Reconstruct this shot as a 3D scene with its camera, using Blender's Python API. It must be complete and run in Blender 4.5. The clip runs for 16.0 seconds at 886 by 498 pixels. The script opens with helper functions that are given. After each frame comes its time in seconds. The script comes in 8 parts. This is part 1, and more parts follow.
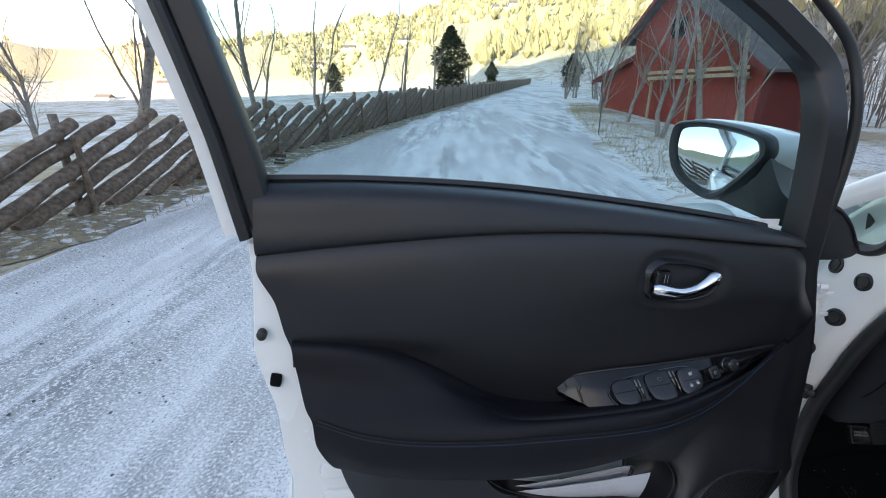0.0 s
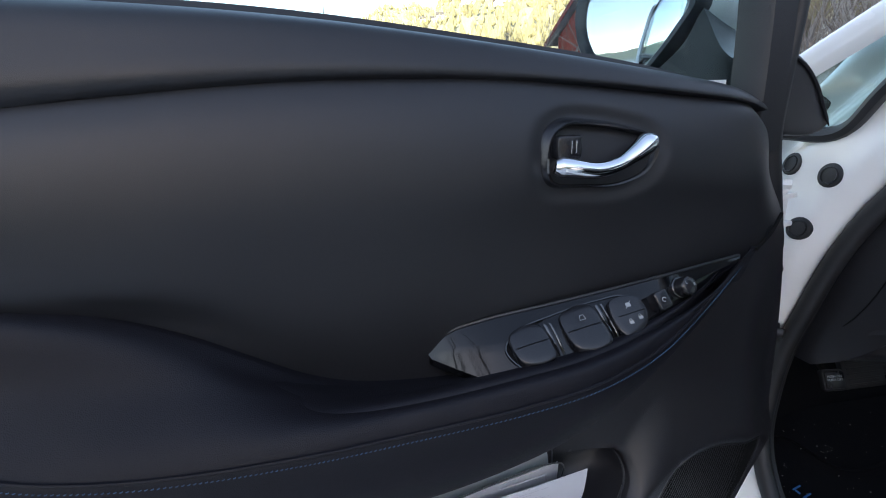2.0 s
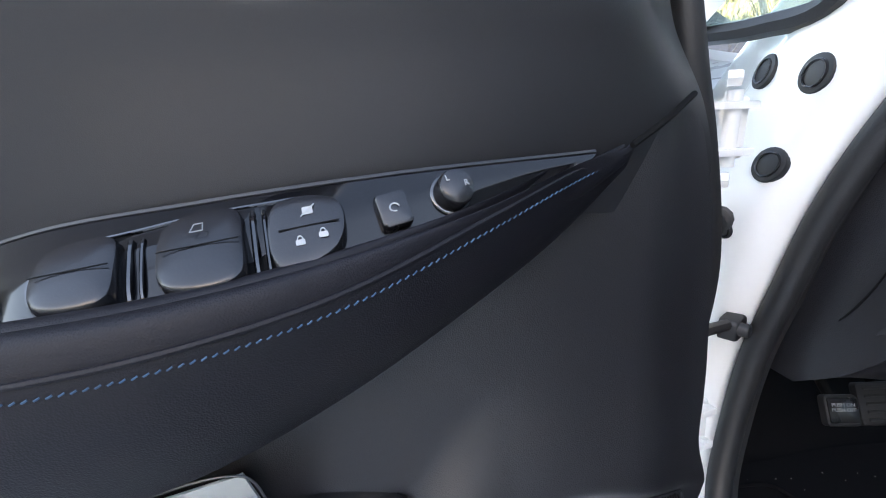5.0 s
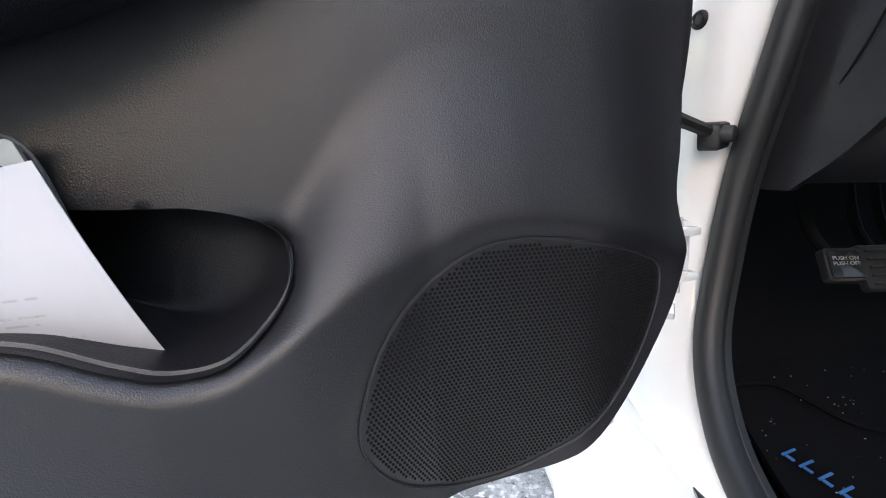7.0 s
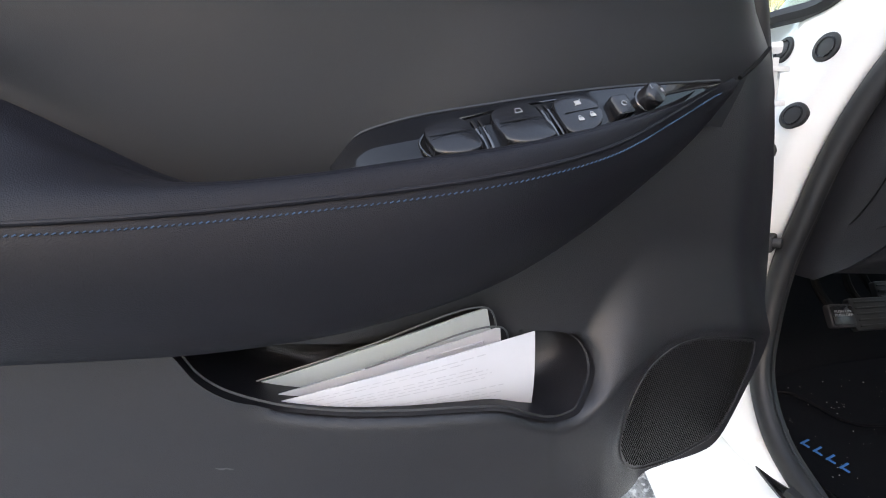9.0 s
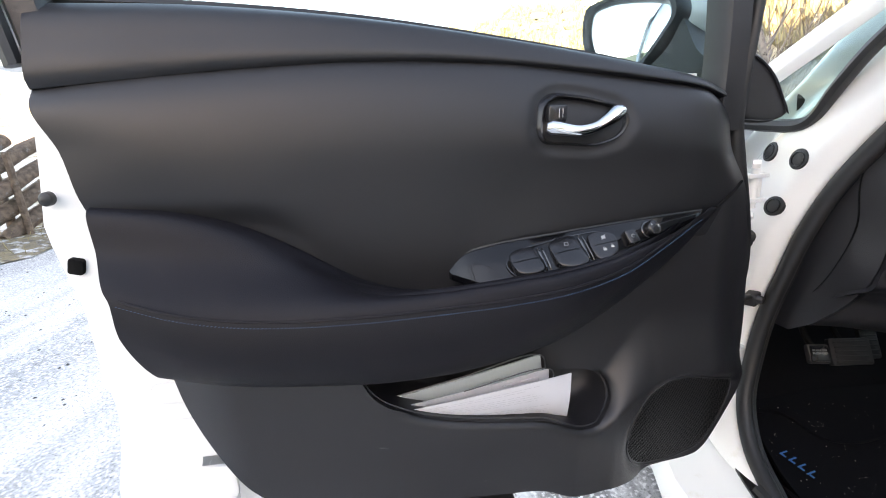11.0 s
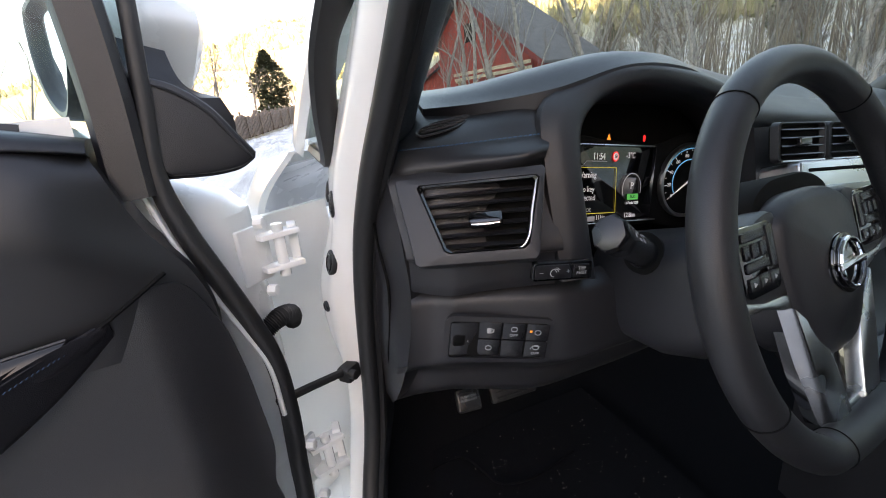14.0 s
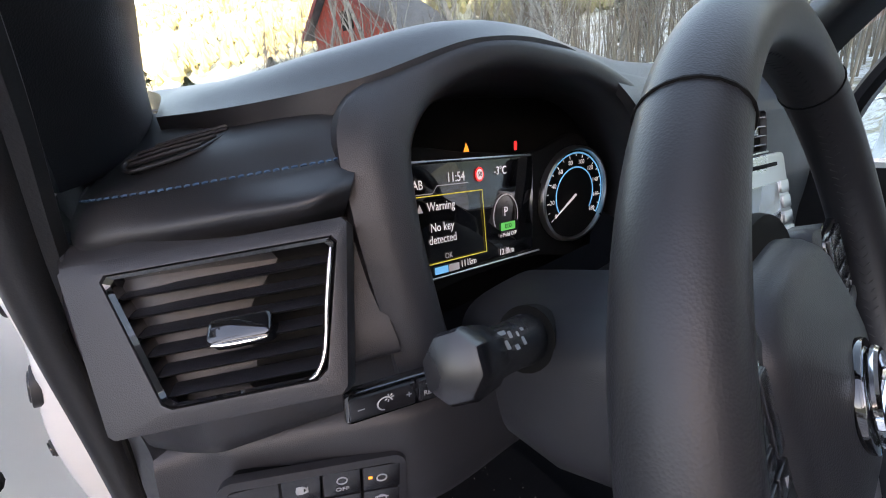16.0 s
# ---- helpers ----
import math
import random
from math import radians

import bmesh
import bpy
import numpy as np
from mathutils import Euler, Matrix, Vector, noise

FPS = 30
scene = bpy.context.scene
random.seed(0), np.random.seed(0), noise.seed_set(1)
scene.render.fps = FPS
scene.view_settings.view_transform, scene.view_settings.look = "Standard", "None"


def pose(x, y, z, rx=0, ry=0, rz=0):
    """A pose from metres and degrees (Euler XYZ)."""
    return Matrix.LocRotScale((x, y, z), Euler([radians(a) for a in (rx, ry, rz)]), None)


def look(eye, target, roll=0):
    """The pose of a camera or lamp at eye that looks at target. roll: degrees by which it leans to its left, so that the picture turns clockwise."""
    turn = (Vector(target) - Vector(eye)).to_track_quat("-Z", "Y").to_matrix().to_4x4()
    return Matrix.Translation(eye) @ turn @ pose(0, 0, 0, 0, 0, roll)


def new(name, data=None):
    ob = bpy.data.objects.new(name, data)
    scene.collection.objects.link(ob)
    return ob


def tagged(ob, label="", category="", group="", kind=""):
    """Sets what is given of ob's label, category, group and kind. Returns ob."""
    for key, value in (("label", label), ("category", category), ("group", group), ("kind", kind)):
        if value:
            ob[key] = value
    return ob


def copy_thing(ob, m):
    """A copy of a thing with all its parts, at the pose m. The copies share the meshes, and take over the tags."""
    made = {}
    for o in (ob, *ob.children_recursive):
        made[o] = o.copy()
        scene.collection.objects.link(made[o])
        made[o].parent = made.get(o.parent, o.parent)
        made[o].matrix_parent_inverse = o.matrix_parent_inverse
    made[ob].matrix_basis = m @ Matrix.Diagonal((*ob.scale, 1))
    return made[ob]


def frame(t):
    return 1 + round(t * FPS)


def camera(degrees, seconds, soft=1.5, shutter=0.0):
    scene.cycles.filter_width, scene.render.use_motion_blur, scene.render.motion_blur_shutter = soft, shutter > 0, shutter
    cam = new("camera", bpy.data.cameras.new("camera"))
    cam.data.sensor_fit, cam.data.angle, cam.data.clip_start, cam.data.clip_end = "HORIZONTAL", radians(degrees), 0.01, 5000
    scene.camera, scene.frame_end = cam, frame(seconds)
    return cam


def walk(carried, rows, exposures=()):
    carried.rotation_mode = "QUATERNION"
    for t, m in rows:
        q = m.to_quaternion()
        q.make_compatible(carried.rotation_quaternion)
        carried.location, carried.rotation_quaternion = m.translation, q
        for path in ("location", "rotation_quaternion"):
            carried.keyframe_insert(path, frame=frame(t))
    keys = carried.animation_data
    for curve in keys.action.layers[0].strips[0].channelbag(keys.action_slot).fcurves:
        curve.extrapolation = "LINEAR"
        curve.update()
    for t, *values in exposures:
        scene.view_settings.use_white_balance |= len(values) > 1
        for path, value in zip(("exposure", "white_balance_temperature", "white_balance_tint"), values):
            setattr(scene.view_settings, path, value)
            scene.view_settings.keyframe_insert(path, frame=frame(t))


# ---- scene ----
cam = camera(92.4, 16.0, soft=1.0)
PATH = [
    (0, (-0.057, -0.038, 1.356), (-0.082, 1.837, 0.662), -0.25),
    (0.5, (-0.046, -0.027, 1.271), (-0.060, 1.871, 0.642), -2.16),
    (1, (-0.022, 0.061, 1.149), (0.118, 1.952, 0.511), -2.62),
    (1.5, (0.013, 0.113, 1.119), (0.204, 2.005, 0.499), -3.19),
    (2, (0.125, 0.200, 1.107), (0.336, 2.077, 0.449), -3.13),
    (2.5, (0.221, 0.285, 1.070), (0.439, 2.166, 0.428), -2.24),
    (3, (0.297, 0.346, 1.080), (0.464, 2.212, 0.379), -0.87),
    (3.2, (0.317, 0.367, 1.081), (0.467, 2.212, 0.323), 0.27),
    (5.5, (0.464, 0.372, 0.867), (0.520, 2.286, 0.292), -2.56),
    (6, (0.476, 0.390, 0.806), (0.558, 2.275, 0.141), -0.40),
    (6.5, (0.506, 0.380, 0.698), (0.597, 2.307, 0.172), -3.01),
    (7, (0.505, 0.391, 0.655), (0.633, 2.322, 0.151), -2.95),
    (7.5, (0.472, 0.383, 0.627), (0.624, 2.319, 0.150), -3.24),
    (8, (0.419, 0.352, 0.664), (0.589, 2.284, 0.175), -3.53),
    (8.5, (0.309, 0.258, 0.745), (0.508, 2.184, 0.246), -3.22),
    (9, (0.207, 0.215, 0.856), (0.419, 2.129, 0.314), -2.55),
    (9.5, (0.106, 0.184, 0.920), (0.342, 2.093, 0.376), -2.61),
    (9.7, (0.069, 0.155, 0.944), (0.292, 2.066, 0.399), -2.28),
    (11.8, (0.137, -0.032, 1.080), (0.178, 1.869, 0.460), -2.71),
    (12, (0.136, -0.037, 1.084), (0.200, 1.859, 0.453), -2.45),
    (12.2, (0.187, -0.042, 1.082), (0.185, 1.858, 0.459), -3.39),
    (12.5, (0.280, -0.050, 1.090), (0.280, 1.853, 0.473), -4.85),
    (13, (0.512, 0.022, 1.090), (0.619, 1.912, 0.446), -6.51),
    (13.5, (0.695, 0.085, 1.088), (1.026, 1.948, 0.441), -6.82),
    (14, (0.835, 0.170, 1.083), (1.400, 1.972, 0.425), -7.13),
    (14.5, (0.935, 0.264, 1.069), (1.673, 1.971, 0.332), -7.49),
    (15, (0.991, 0.297, 1.064), (1.827, 1.947, 0.302), -8.07),
    (15.5, (1.011, 0.329, 1.069), (1.961, 1.914, 0.304), -7.69),
    (16, (1.025, 0.348, 1.074), (1.975, 1.939, 0.320), -8.44),
]
# stops and white balance of the clip's own automatic exposure
EXPOSURE = [(0, 2.35, 7250, 20), (1.0, 2.2, 7300, 23), (2.0, 2.6, 7100, 23), (2.7, 3.5, 6800, 21), (5.5, 3.85, 7600, 23), (7.5, 3.75, 8300, 24), (9.5, 3.72, 8400, 24), (12.5, 3.2, 8800, 27), (14.5, 3.3, 8500, 28), (15.0, 3.3, 8450, 29), (16, 3.72, 8300, 32)]
walk(cam, [(t, look(eye, target, roll)) for t, eye, target, roll in PATH], EXPOSURE)

# ---- world, sun ----
world = bpy.data.worlds.new("world")
scene.world = world
world.use_nodes = True
_n, _l = world.node_tree.nodes, world.node_tree.links
_sky = _n.new("ShaderNodeTexSky")
_sky.sky_type, _sky.sun_disc = "NISHITA", False
SUN_UP, SUN_AZ = 10.0, 200.0   # degrees; azimuth clockwise from +y
_sky.sun_elevation, _sky.sun_rotation = radians(SUN_UP), radians(SUN_AZ)
_sky.air_density, _sky.dust_density, _sky.ozone_density = 1.0, 0.8, 1.0
_bg = _n["Background"]
_bg.inputs["Strength"].default_value = 0.15
_l.new(_sky.outputs[0], _bg.inputs["Color"])
sun = new("sun", bpy.data.lights.new("sun", "SUN"))
sun.data.energy, sun.data.angle, sun.data.color = 4.5, radians(0.53), (1.0, 0.86, 0.66)
_d = Vector((math.sin(radians(SUN_AZ)) * math.cos(radians(SUN_UP)), math.cos(radians(SUN_AZ)) * math.cos(radians(SUN_UP)), math.sin(radians(SUN_UP))))
sun.matrix_world = look(_d * 50, (0, 0, 0))


# ---- materials ----
def surface(name, color, rough=0.5, metal=0.0, coat=0.0, grain=0.0, grain_scale=400.0, var=0.12, var_scale=6.0, spec=0.5, pits=False, dirt=None, dirt_scale=3.0, dirt_at=0.6, rough_var=0.1, emit=0.0):
    """Principled material with broad colour variation, optional dirt patches, and a fine relief."""
    m = bpy.data.materials.new(name)
    m.use_nodes = True
    n, l = m.node_tree.nodes, m.node_tree.links
    b = n["Principled BSDF"]
    tc = n.new("ShaderNodeTexCoord")
    nz = n.new("ShaderNodeTexNoise")
    nz.inputs["Scale"].default_value, nz.inputs["Detail"].default_value = var_scale, 6.0
    l.new(tc.outputs["Object"], nz.inputs["Vector"])
    ramp = n.new("ShaderNodeMapRange")
    ramp.inputs["From Min"].default_value, ramp.inputs["From Max"].default_value = 0.3, 0.7
    ramp.inputs["To Min"].default_value, ramp.inputs["To Max"].default_value = 1 - var, 1 + var
    l.new(nz.outputs["Fac"], ramp.inputs["Value"])
    mul = n.new("ShaderNodeVectorMath")
    mul.operation = "SCALE"
    mul.inputs[0].default_value = color
    l.new(ramp.outputs[0], mul.inputs["Scale"])
    out = mul.outputs[0]
    if dirt:
        n2 = n.new("ShaderNodeTexNoise")
        n2.inputs["Scale"].default_value, n2.inputs["Detail"].default_value, n2.inputs["Roughness"].default_value = dirt_scale, 9.0, 0.65
        l.new(tc.outputs["Object"], n2.inputs["Vector"])
        r2 = n.new("ShaderNodeMapRange")
        r2.inputs["From Min"].default_value, r2.inputs["From Max"].default_value = dirt_at, dirt_at + 0.12
        l.new(n2.outputs["Fac"], r2.inputs["Value"])
        mx = n.new("ShaderNodeMix")
        mx.data_type = "RGBA"
        mx.inputs[7].default_value = (*dirt, 1)
        l.new(r2.outputs[0], mx.inputs[0])
        l.new(out, mx.inputs[6])
        out = mx.outputs[2]
    l.new(out, b.inputs["Base Color"])
    rr = n.new("ShaderNodeMapRange")
    rr.inputs["From Min"].default_value, rr.inputs["From Max"].default_value = 0.3, 0.7
    rr.inputs["To Min"].default_value, rr.inputs["To Max"].default_value = max(0.0, rough - rough_var * rough), min(1.0, rough + rough_var * rough)
    l.new(nz.outputs["Fac"], rr.inputs["Value"])
    l.new(rr.outputs[0], b.inputs["Roughness"])
    b.inputs["Metallic"].default_value = metal
    b.inputs["Coat Weight"].default_value = coat
    b.inputs["Coat Roughness"].default_value = 0.03
    b.inputs["Specular IOR Level"].default_value = spec
    if emit:
        l.new(out, b.inputs["Emission Color"])
        b.inputs["Emission Strength"].default_value = emit
    if grain:
        if pits:
            g = n.new("ShaderNodeTexVoronoi")
            g.inputs["Scale"].default_value = grain_scale
            fac = g.outputs["Distance"]
        else:
            g = n.new("ShaderNodeTexNoise")
            g.inputs["Scale"].default_value, g.inputs["Detail"].default_value = grain_scale, 4.0
            fac = g.outputs["Fac"]
        l.new(tc.outputs["Object"], g.inputs["Vector"])
        bp = n.new("ShaderNodeBump")
        bp.inputs["Strength"].default_value = grain
        bp.inputs["Distance"].default_value = 0.4 / grain_scale
        l.new(fac, bp.inputs["Height"])
        l.new(bp.outputs[0], b.inputs["Normal"])
    return m


def pane(name, tint, rough=0.0, least=0.035):
    """Thin glass: clear with a tint, glossy by Fresnel."""
    m = bpy.data.materials.new(name)
    m.use_nodes = True
    n, l = m.node_tree.nodes, m.node_tree.links
    n.remove(n["Principled BSDF"])
    tr, gl, mx, lw = n.new("ShaderNodeBsdfTransparent"), n.new("ShaderNodeBsdfGlossy"), n.new("ShaderNodeMixShader"), n.new("ShaderNodeLayerWeight")
    tr.inputs["Color"].default_value = (*tint, 1)
    gl.inputs["Roughness"].default_value = rough
    pw, ml_ = n.new("ShaderNodeMath"), n.new("ShaderNodeMath")
    pw.operation, pw.inputs[1].default_value = "POWER", 5.0
    ml_.operation, ml_.inputs[1].default_value, ml_.inputs[2].default_value = "MULTIPLY_ADD", 0.75, least
    l.new(lw.outputs["Facing"], pw.inputs[0])
    l.new(pw.outputs[0], ml_.inputs[0])
    l.new(ml_.outputs[0], mx.inputs[0])
    l.new(tr.outputs[0], mx.inputs[1])
    l.new(gl.outputs[0], mx.inputs[2])
    l.new(mx.outputs[0], n["Material Output"].inputs["Surface"])
    return m


PAINT = surface("white car paint", (0.80, 0.80, 0.78), 0.28, coat=0.6, var=0.02, rough_var=0.2)
JAMB = surface("white paint of the door jamb", (0.78, 0.78, 0.76), 0.32, coat=0.5, var=0.02, dirt=(0.62, 0.58, 0.47), dirt_scale=5.0, dirt_at=0.66)
SOFT = surface("black leatherette", (0.013, 0.013, 0.015), 0.45, grain=0.22, grain_scale=1200, pits=True, var=0.08, spec=0.45)
HARD = surface("grained charcoal plastic", (0.0125, 0.0123, 0.0145), 0.40, grain=0.4, grain_scale=900, pits=True, var=0.06, spec=0.5, dirt=(0.05, 0.048, 0.044), dirt_scale=9.0, dirt_at=0.70)
DASH = surface("soft dash plastic", (0.018, 0.018, 0.021), 0.45, grain=0.35, grain_scale=1200, pits=True, var=0.08, spec=0.45)
FABRIC = surface("dark bolster leatherette", (0.0058, 0.0055, 0.0085), 0.58, grain=0.45, grain_scale=900, pits=True, var=0.08, spec=0.25)
GLOSS = surface("piano black plastic", (0.006, 0.006, 0.007), 0.06, coat=1.0, var=0.02)
PLATE = surface("polished black switch plate", (0.005, 0.005, 0.006), 0.06, var=0.02, spec=0.34)
BUTTON = surface("black switch plastic", (0.011, 0.011, 0.013), 0.26, var=0.05)
# near-black of small parts; in holes and recesses the colour carries their shade
DARK = surface("matt black, also shade in holes", (0.003, 0.003, 0.003), 0.8, var=0.1, spec=0.15)
RUBBER = surface("black rubber", (0.013, 0.013, 0.014), 0.5, grain=0.2, grain_scale=500, var=0.1)
CHROME = surface("chrome", (0.75, 0.76, 0.78), 0.08, metal=1.0, var=0.01)
SATIN = surface("satin silver", (0.55, 0.55, 0.56), 0.28, metal=1.0, var=0.02)
STITCH = surface("blue thread", (0.027, 0.072, 0.13), 0.8, var=0.3, var_scale=60)
WHITE_INK = surface("white print", (0.33, 0.33, 0.33), 0.5, var=0.02)
PAPER = surface("white paper", (0.60, 0.60, 0.63), 0.7, var=0.03, var_scale=20)
INK = surface("grey print", (0.50, 0.50, 0.53), 0.7, var=0.1, var_scale=300)
FOLDER = surface("clear folder sheet", (0.50, 0.55, 0.55), 0.25, coat=0.5, var=0.05)
FOLDER_EDGE = surface("dark folder edge", (0.07, 0.075, 0.08), 0.35, var=0.05)
CARPET = surface("black carpet", (0.005, 0.005, 0.006), 0.95, grain=1.0, grain_scale=900, var=0.25, var_scale=30, spec=0.1, dirt=(0.06, 0.058, 0.055), dirt_scale=160.0, dirt_at=0.74)
WINDOW = pane("side window glass", (0.82, 0.91, 0.92), 0.0, 0.012)
WINDSCREEN = pane("windscreen glass", (0.86, 0.93, 0.92))
MIRROR = surface("mirror glass", (0.85, 0.87, 0.88), 0.01, metal=1.0, var=0.0)
TYRE = surface("tyre rubber", (0.02, 0.02, 0.02), 0.8, grain=0.3, grain_scale=200, var=0.2)


def glow(name, color, strength):
    m = surface(name, color, 0.4, var=0.0, emit=strength)
    return m


LCD_WHITE = glow("lit white display print", (0.8, 0.82, 0.85), 0.03)
LCD_BLUE = glow("lit blue display print", (0.08, 0.42, 0.75), 0.06)
LCD_GREEN = glow("lit green display print", (0.05, 0.55, 0.12), 0.05)
LCD_YELLOW = glow("lit yellow display print", (0.85, 0.72, 0.08), 0.03)
LCD_ORANGE = glow("lit orange lamp", (1.0, 0.30, 0.03), 0.12)
LCD_RED = glow("lit red lamp", (0.9, 0.03, 0.03), 0.12)
LCD_GREY = glow("dim grey display print", (0.30, 0.31, 0.33), 0.04)


# ---- mesh helpers ----
class Geo:
    """Vertices and faces gathered for one mesh."""

    def __init__(self):
        self.v, self.f = [], []

    def add(self, verts, faces, m=None):
        k = len(self.v)
        self.v += [tuple(m @ Vector(p)) if m else tuple(p) for p in verts]
        self.f += [tuple(i + k for i in face) for face in faces]
        return self


def cr(pts, n, closed=False):
    """n points on a smooth curve through pts, spaced by chord."""
    p = np.array(pts, float)
    if closed:
        p = np.concatenate([p[-2:], p, p[:3]])
    else:
        p = np.concatenate([[2 * p[0] - p[1]], p, [2 * p[-1] - p[-2]]])
    k = np.r_[0, np.cumsum(np.maximum(np.linalg.norm(np.diff(p, axis=0), axis=1), 1e-6) ** 0.75)]
    lo, hi = (2, len(p) - 3 + 0) if closed else (1, len(p) - 2)
    t = np.linspace(k[lo], k[hi], n, endpoint=not closed)
    i = np.clip(np.searchsorted(k, t, side="right") - 1, 1, len(p) - 3)
    t0, t1, t2, t3 = (k[i + j][:, None] for j in (-1, 0, 1, 2))
    p0, p1, p2, p3 = (p[i + j] for j in (-1, 0, 1, 2))
    t = t[:, None]
    a1 = (t1 - t) / (t1 - t0) * p0 + (t - t0) / (t1 - t0) * p1
    a2 = (t2 - t) / (t2 - t1) * p1 + (t - t1) / (t2 - t1) * p2
    a3 = (t3 - t) / (t3 - t2) * p2 + (t - t2) / (t3 - t2) * p3
    b1 = (t2 - t) / (t2 - t0) * a1 + (t - t0) / (t2 - t0) * a2
    b2 = (t3 - t) / (t3 - t1) * a2 + (t - t1) / (t3 - t1) * a3
    return (t2 - t) / (t2 - t1) * b1 + (t - t1) / (t2 - t1) * b2


def loft(rails, nu, nv):
    """Grid of points, nv x nu, smooth through the rails."""
    s = np.array([cr(r, nu) for r in rails])
    if len(rails) == 2:
        w = np.linspace(0, 1, nv)[:, None, None]
        return s[0] * (1 - w) + s[1] * w
    return np.stack([cr(s[:, j], nv) for j in range(nu)], 1)


def grid_faces(a, b, wrap=False):
    f = []
    for i in range(a - 1):
        for j in range(b if wrap else b - 1):
            f.append((i * b + j, i * b + (j + 1) % b, (i + 1) * b + (j + 1) % b, (i + 1) * b + j))
    return f


def slab(p, back, geo=None):
    """A closed sheet: the grid p in front, the same moved by back behind."""
    a, b = p.shape[:2]
    front = p.reshape(-1, 3)
    rear = front + np.array(back)
    n = a * b
    f = grid_faces(a, b)
    faces = f + [tuple(n + i for i in reversed(q)) for q in f]
    rim = [j for j in range(b)] + [i * b + b - 1 for i in range(1, a)] + [(a - 1) * b + j for j in range(b - 2, -1, -1)] + [i * b for i in range(a - 2, 0, -1)]
    for x, y in zip(rim, rim[1:] + rim[:1]):
        faces.append((y, x, n + x, n + y))
    return (geo or Geo()).add(np.concatenate([front, rear]), faces)


def tube(path, r, sides=10, geo=None, closed=False, flat=1.0, caps=True):
    """A round bar along path; r: one radius or one for each point; flat squeezes it."""
    p = np.array(path, float)
    n = len(p)
    r = np.full(n, r) if np.isscalar(r) else np.array(r)
    tan = np.gradient(p, axis=0) if not closed else (np.roll(p, -1, 0) - np.roll(p, 1, 0))
    tan /= np.linalg.norm(tan, axis=1)[:, None] + 1e-12
    up = np.array([0, 0, 1.0]) if abs(tan[0][2]) < 0.9 else np.array([0, 1.0, 0])
    verts = []
    side = np.cross(tan[0], up)
    for i in range(n):
        side = side - tan[i] * (side @ tan[i])
        side /= np.linalg.norm(side) + 1e-12
        other = np.cross(tan[i], side)
        for k in range(sides):
            a = 2 * math.pi * k / sides
            verts.append(p[i] + r[i] * (math.cos(a) * side + flat * math.sin(a) * other))
    if closed:
        verts += verts[:sides]
        n += 1
    f = grid_faces(n, sides, wrap=True)
    if caps and not closed:
        f += [tuple(range(sides)), tuple((n - 1) * sides + k for k in reversed(range(sides)))]
    return (geo or Geo()).add(verts, f)


def inset(o, d):
    """A flat outline moved inwards by d."""
    o = np.array(o, float)
    area = np.sum(o[:, 0] * np.roll(o[:, 1], -1) - o[:, 1] * np.roll(o[:, 0], -1))
    e = np.roll(o, -1, 0) - np.roll(o, 1, 0)
    nrm = np.stack([-e[:, 1], e[:, 0]], 1) * (1 if area > 0 else -1)
    nrm /= np.linalg.norm(nrm, axis=1)[:, None] + 1e-12
    return o + nrm * d


def prism(outline, thick, bevel=0.0, m=None, geo=None, dome=0.0, steps=2):
    """A plate on the local xy plane: from z = -thick to 0, upper edge rounded by bevel, top domed."""
    o = np.array(outline, float)
    if np.sum(o[:, 0] * np.roll(o[:, 1], -1) - o[:, 1] * np.roll(o[:, 0], -1)) < 0:
        o = o[::-1]
    rings = [(o, -thick), (o, -bevel)]
    for s in range(1, steps + 1) if bevel else ():
        a = math.pi / 2 * s / steps
        rings.append((inset(o, bevel * (1 - math.cos(a))), -bevel * (1 - math.sin(a))))
    if dome:
        c = o.mean(0)
        last = rings[-1][0]
        for s in (0.75, 0.5, 0.25):
            rings.append((c + (last - c) * s, dome * (1 - s * s)))
    n = len(o)
    v = [(x, y, z) for ring, z in rings for x, y in ring]
    f = grid_faces(len(rings), n, wrap=True)
    f += [tuple(reversed(range(n))), tuple(range((len(rings) - 1) * n, len(rings) * n))]
    return (geo or Geo()).add(v, f, m)


def rrect(w, h, r, n=4):
    """A rounded rectangle's outline about the origin."""
    o = []
    for cx, cy, a0 in ((w / 2 - r, h / 2 - r, 0), (-w / 2 + r, h / 2 - r, 90), (-w / 2 + r, -h / 2 + r, 180), (w / 2 - r, -h / 2 + r, 270)):
        for k in range(n + 1):
            a = radians(a0 + 90 * k / n)
            o.append((cx + r * math.cos(a), cy + r * math.sin(a)))
    return o


def box(w, h, d, r=0.003, m=None, geo=None):
    """A rounded box, w x h on the local xy plane, d deep, its top at z = d / 2."""
    g = geo or Geo()
    k = (m or Matrix()) @ Matrix.Translation((0, 0, d / 2))
    return prism(rrect(w, h, min(r * 1.5, w * 0.45, h * 0.45)), d, min(r, d * 0.4), k, g)


def disc(r, n=24):
    return [(r * math.cos(2 * math.pi * k / n), r * math.sin(2 * math.pi * k / n)) for k in range(n)]


def basis(origin, x, y):
    """A local frame from its origin, its x way and roughly its y way."""
    x = Vector(x).normalized()
    z = x.cross(Vector(y)).normalized()
    y = z.cross(x)
    m = Matrix.Identity(4)
    for i, c in enumerate((x, y, z, Vector(origin))):
        for j in range(3):
            m[j][i] = c[j]
    return m


DOOR_WARP = False
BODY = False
VIEW_SHEAR = False


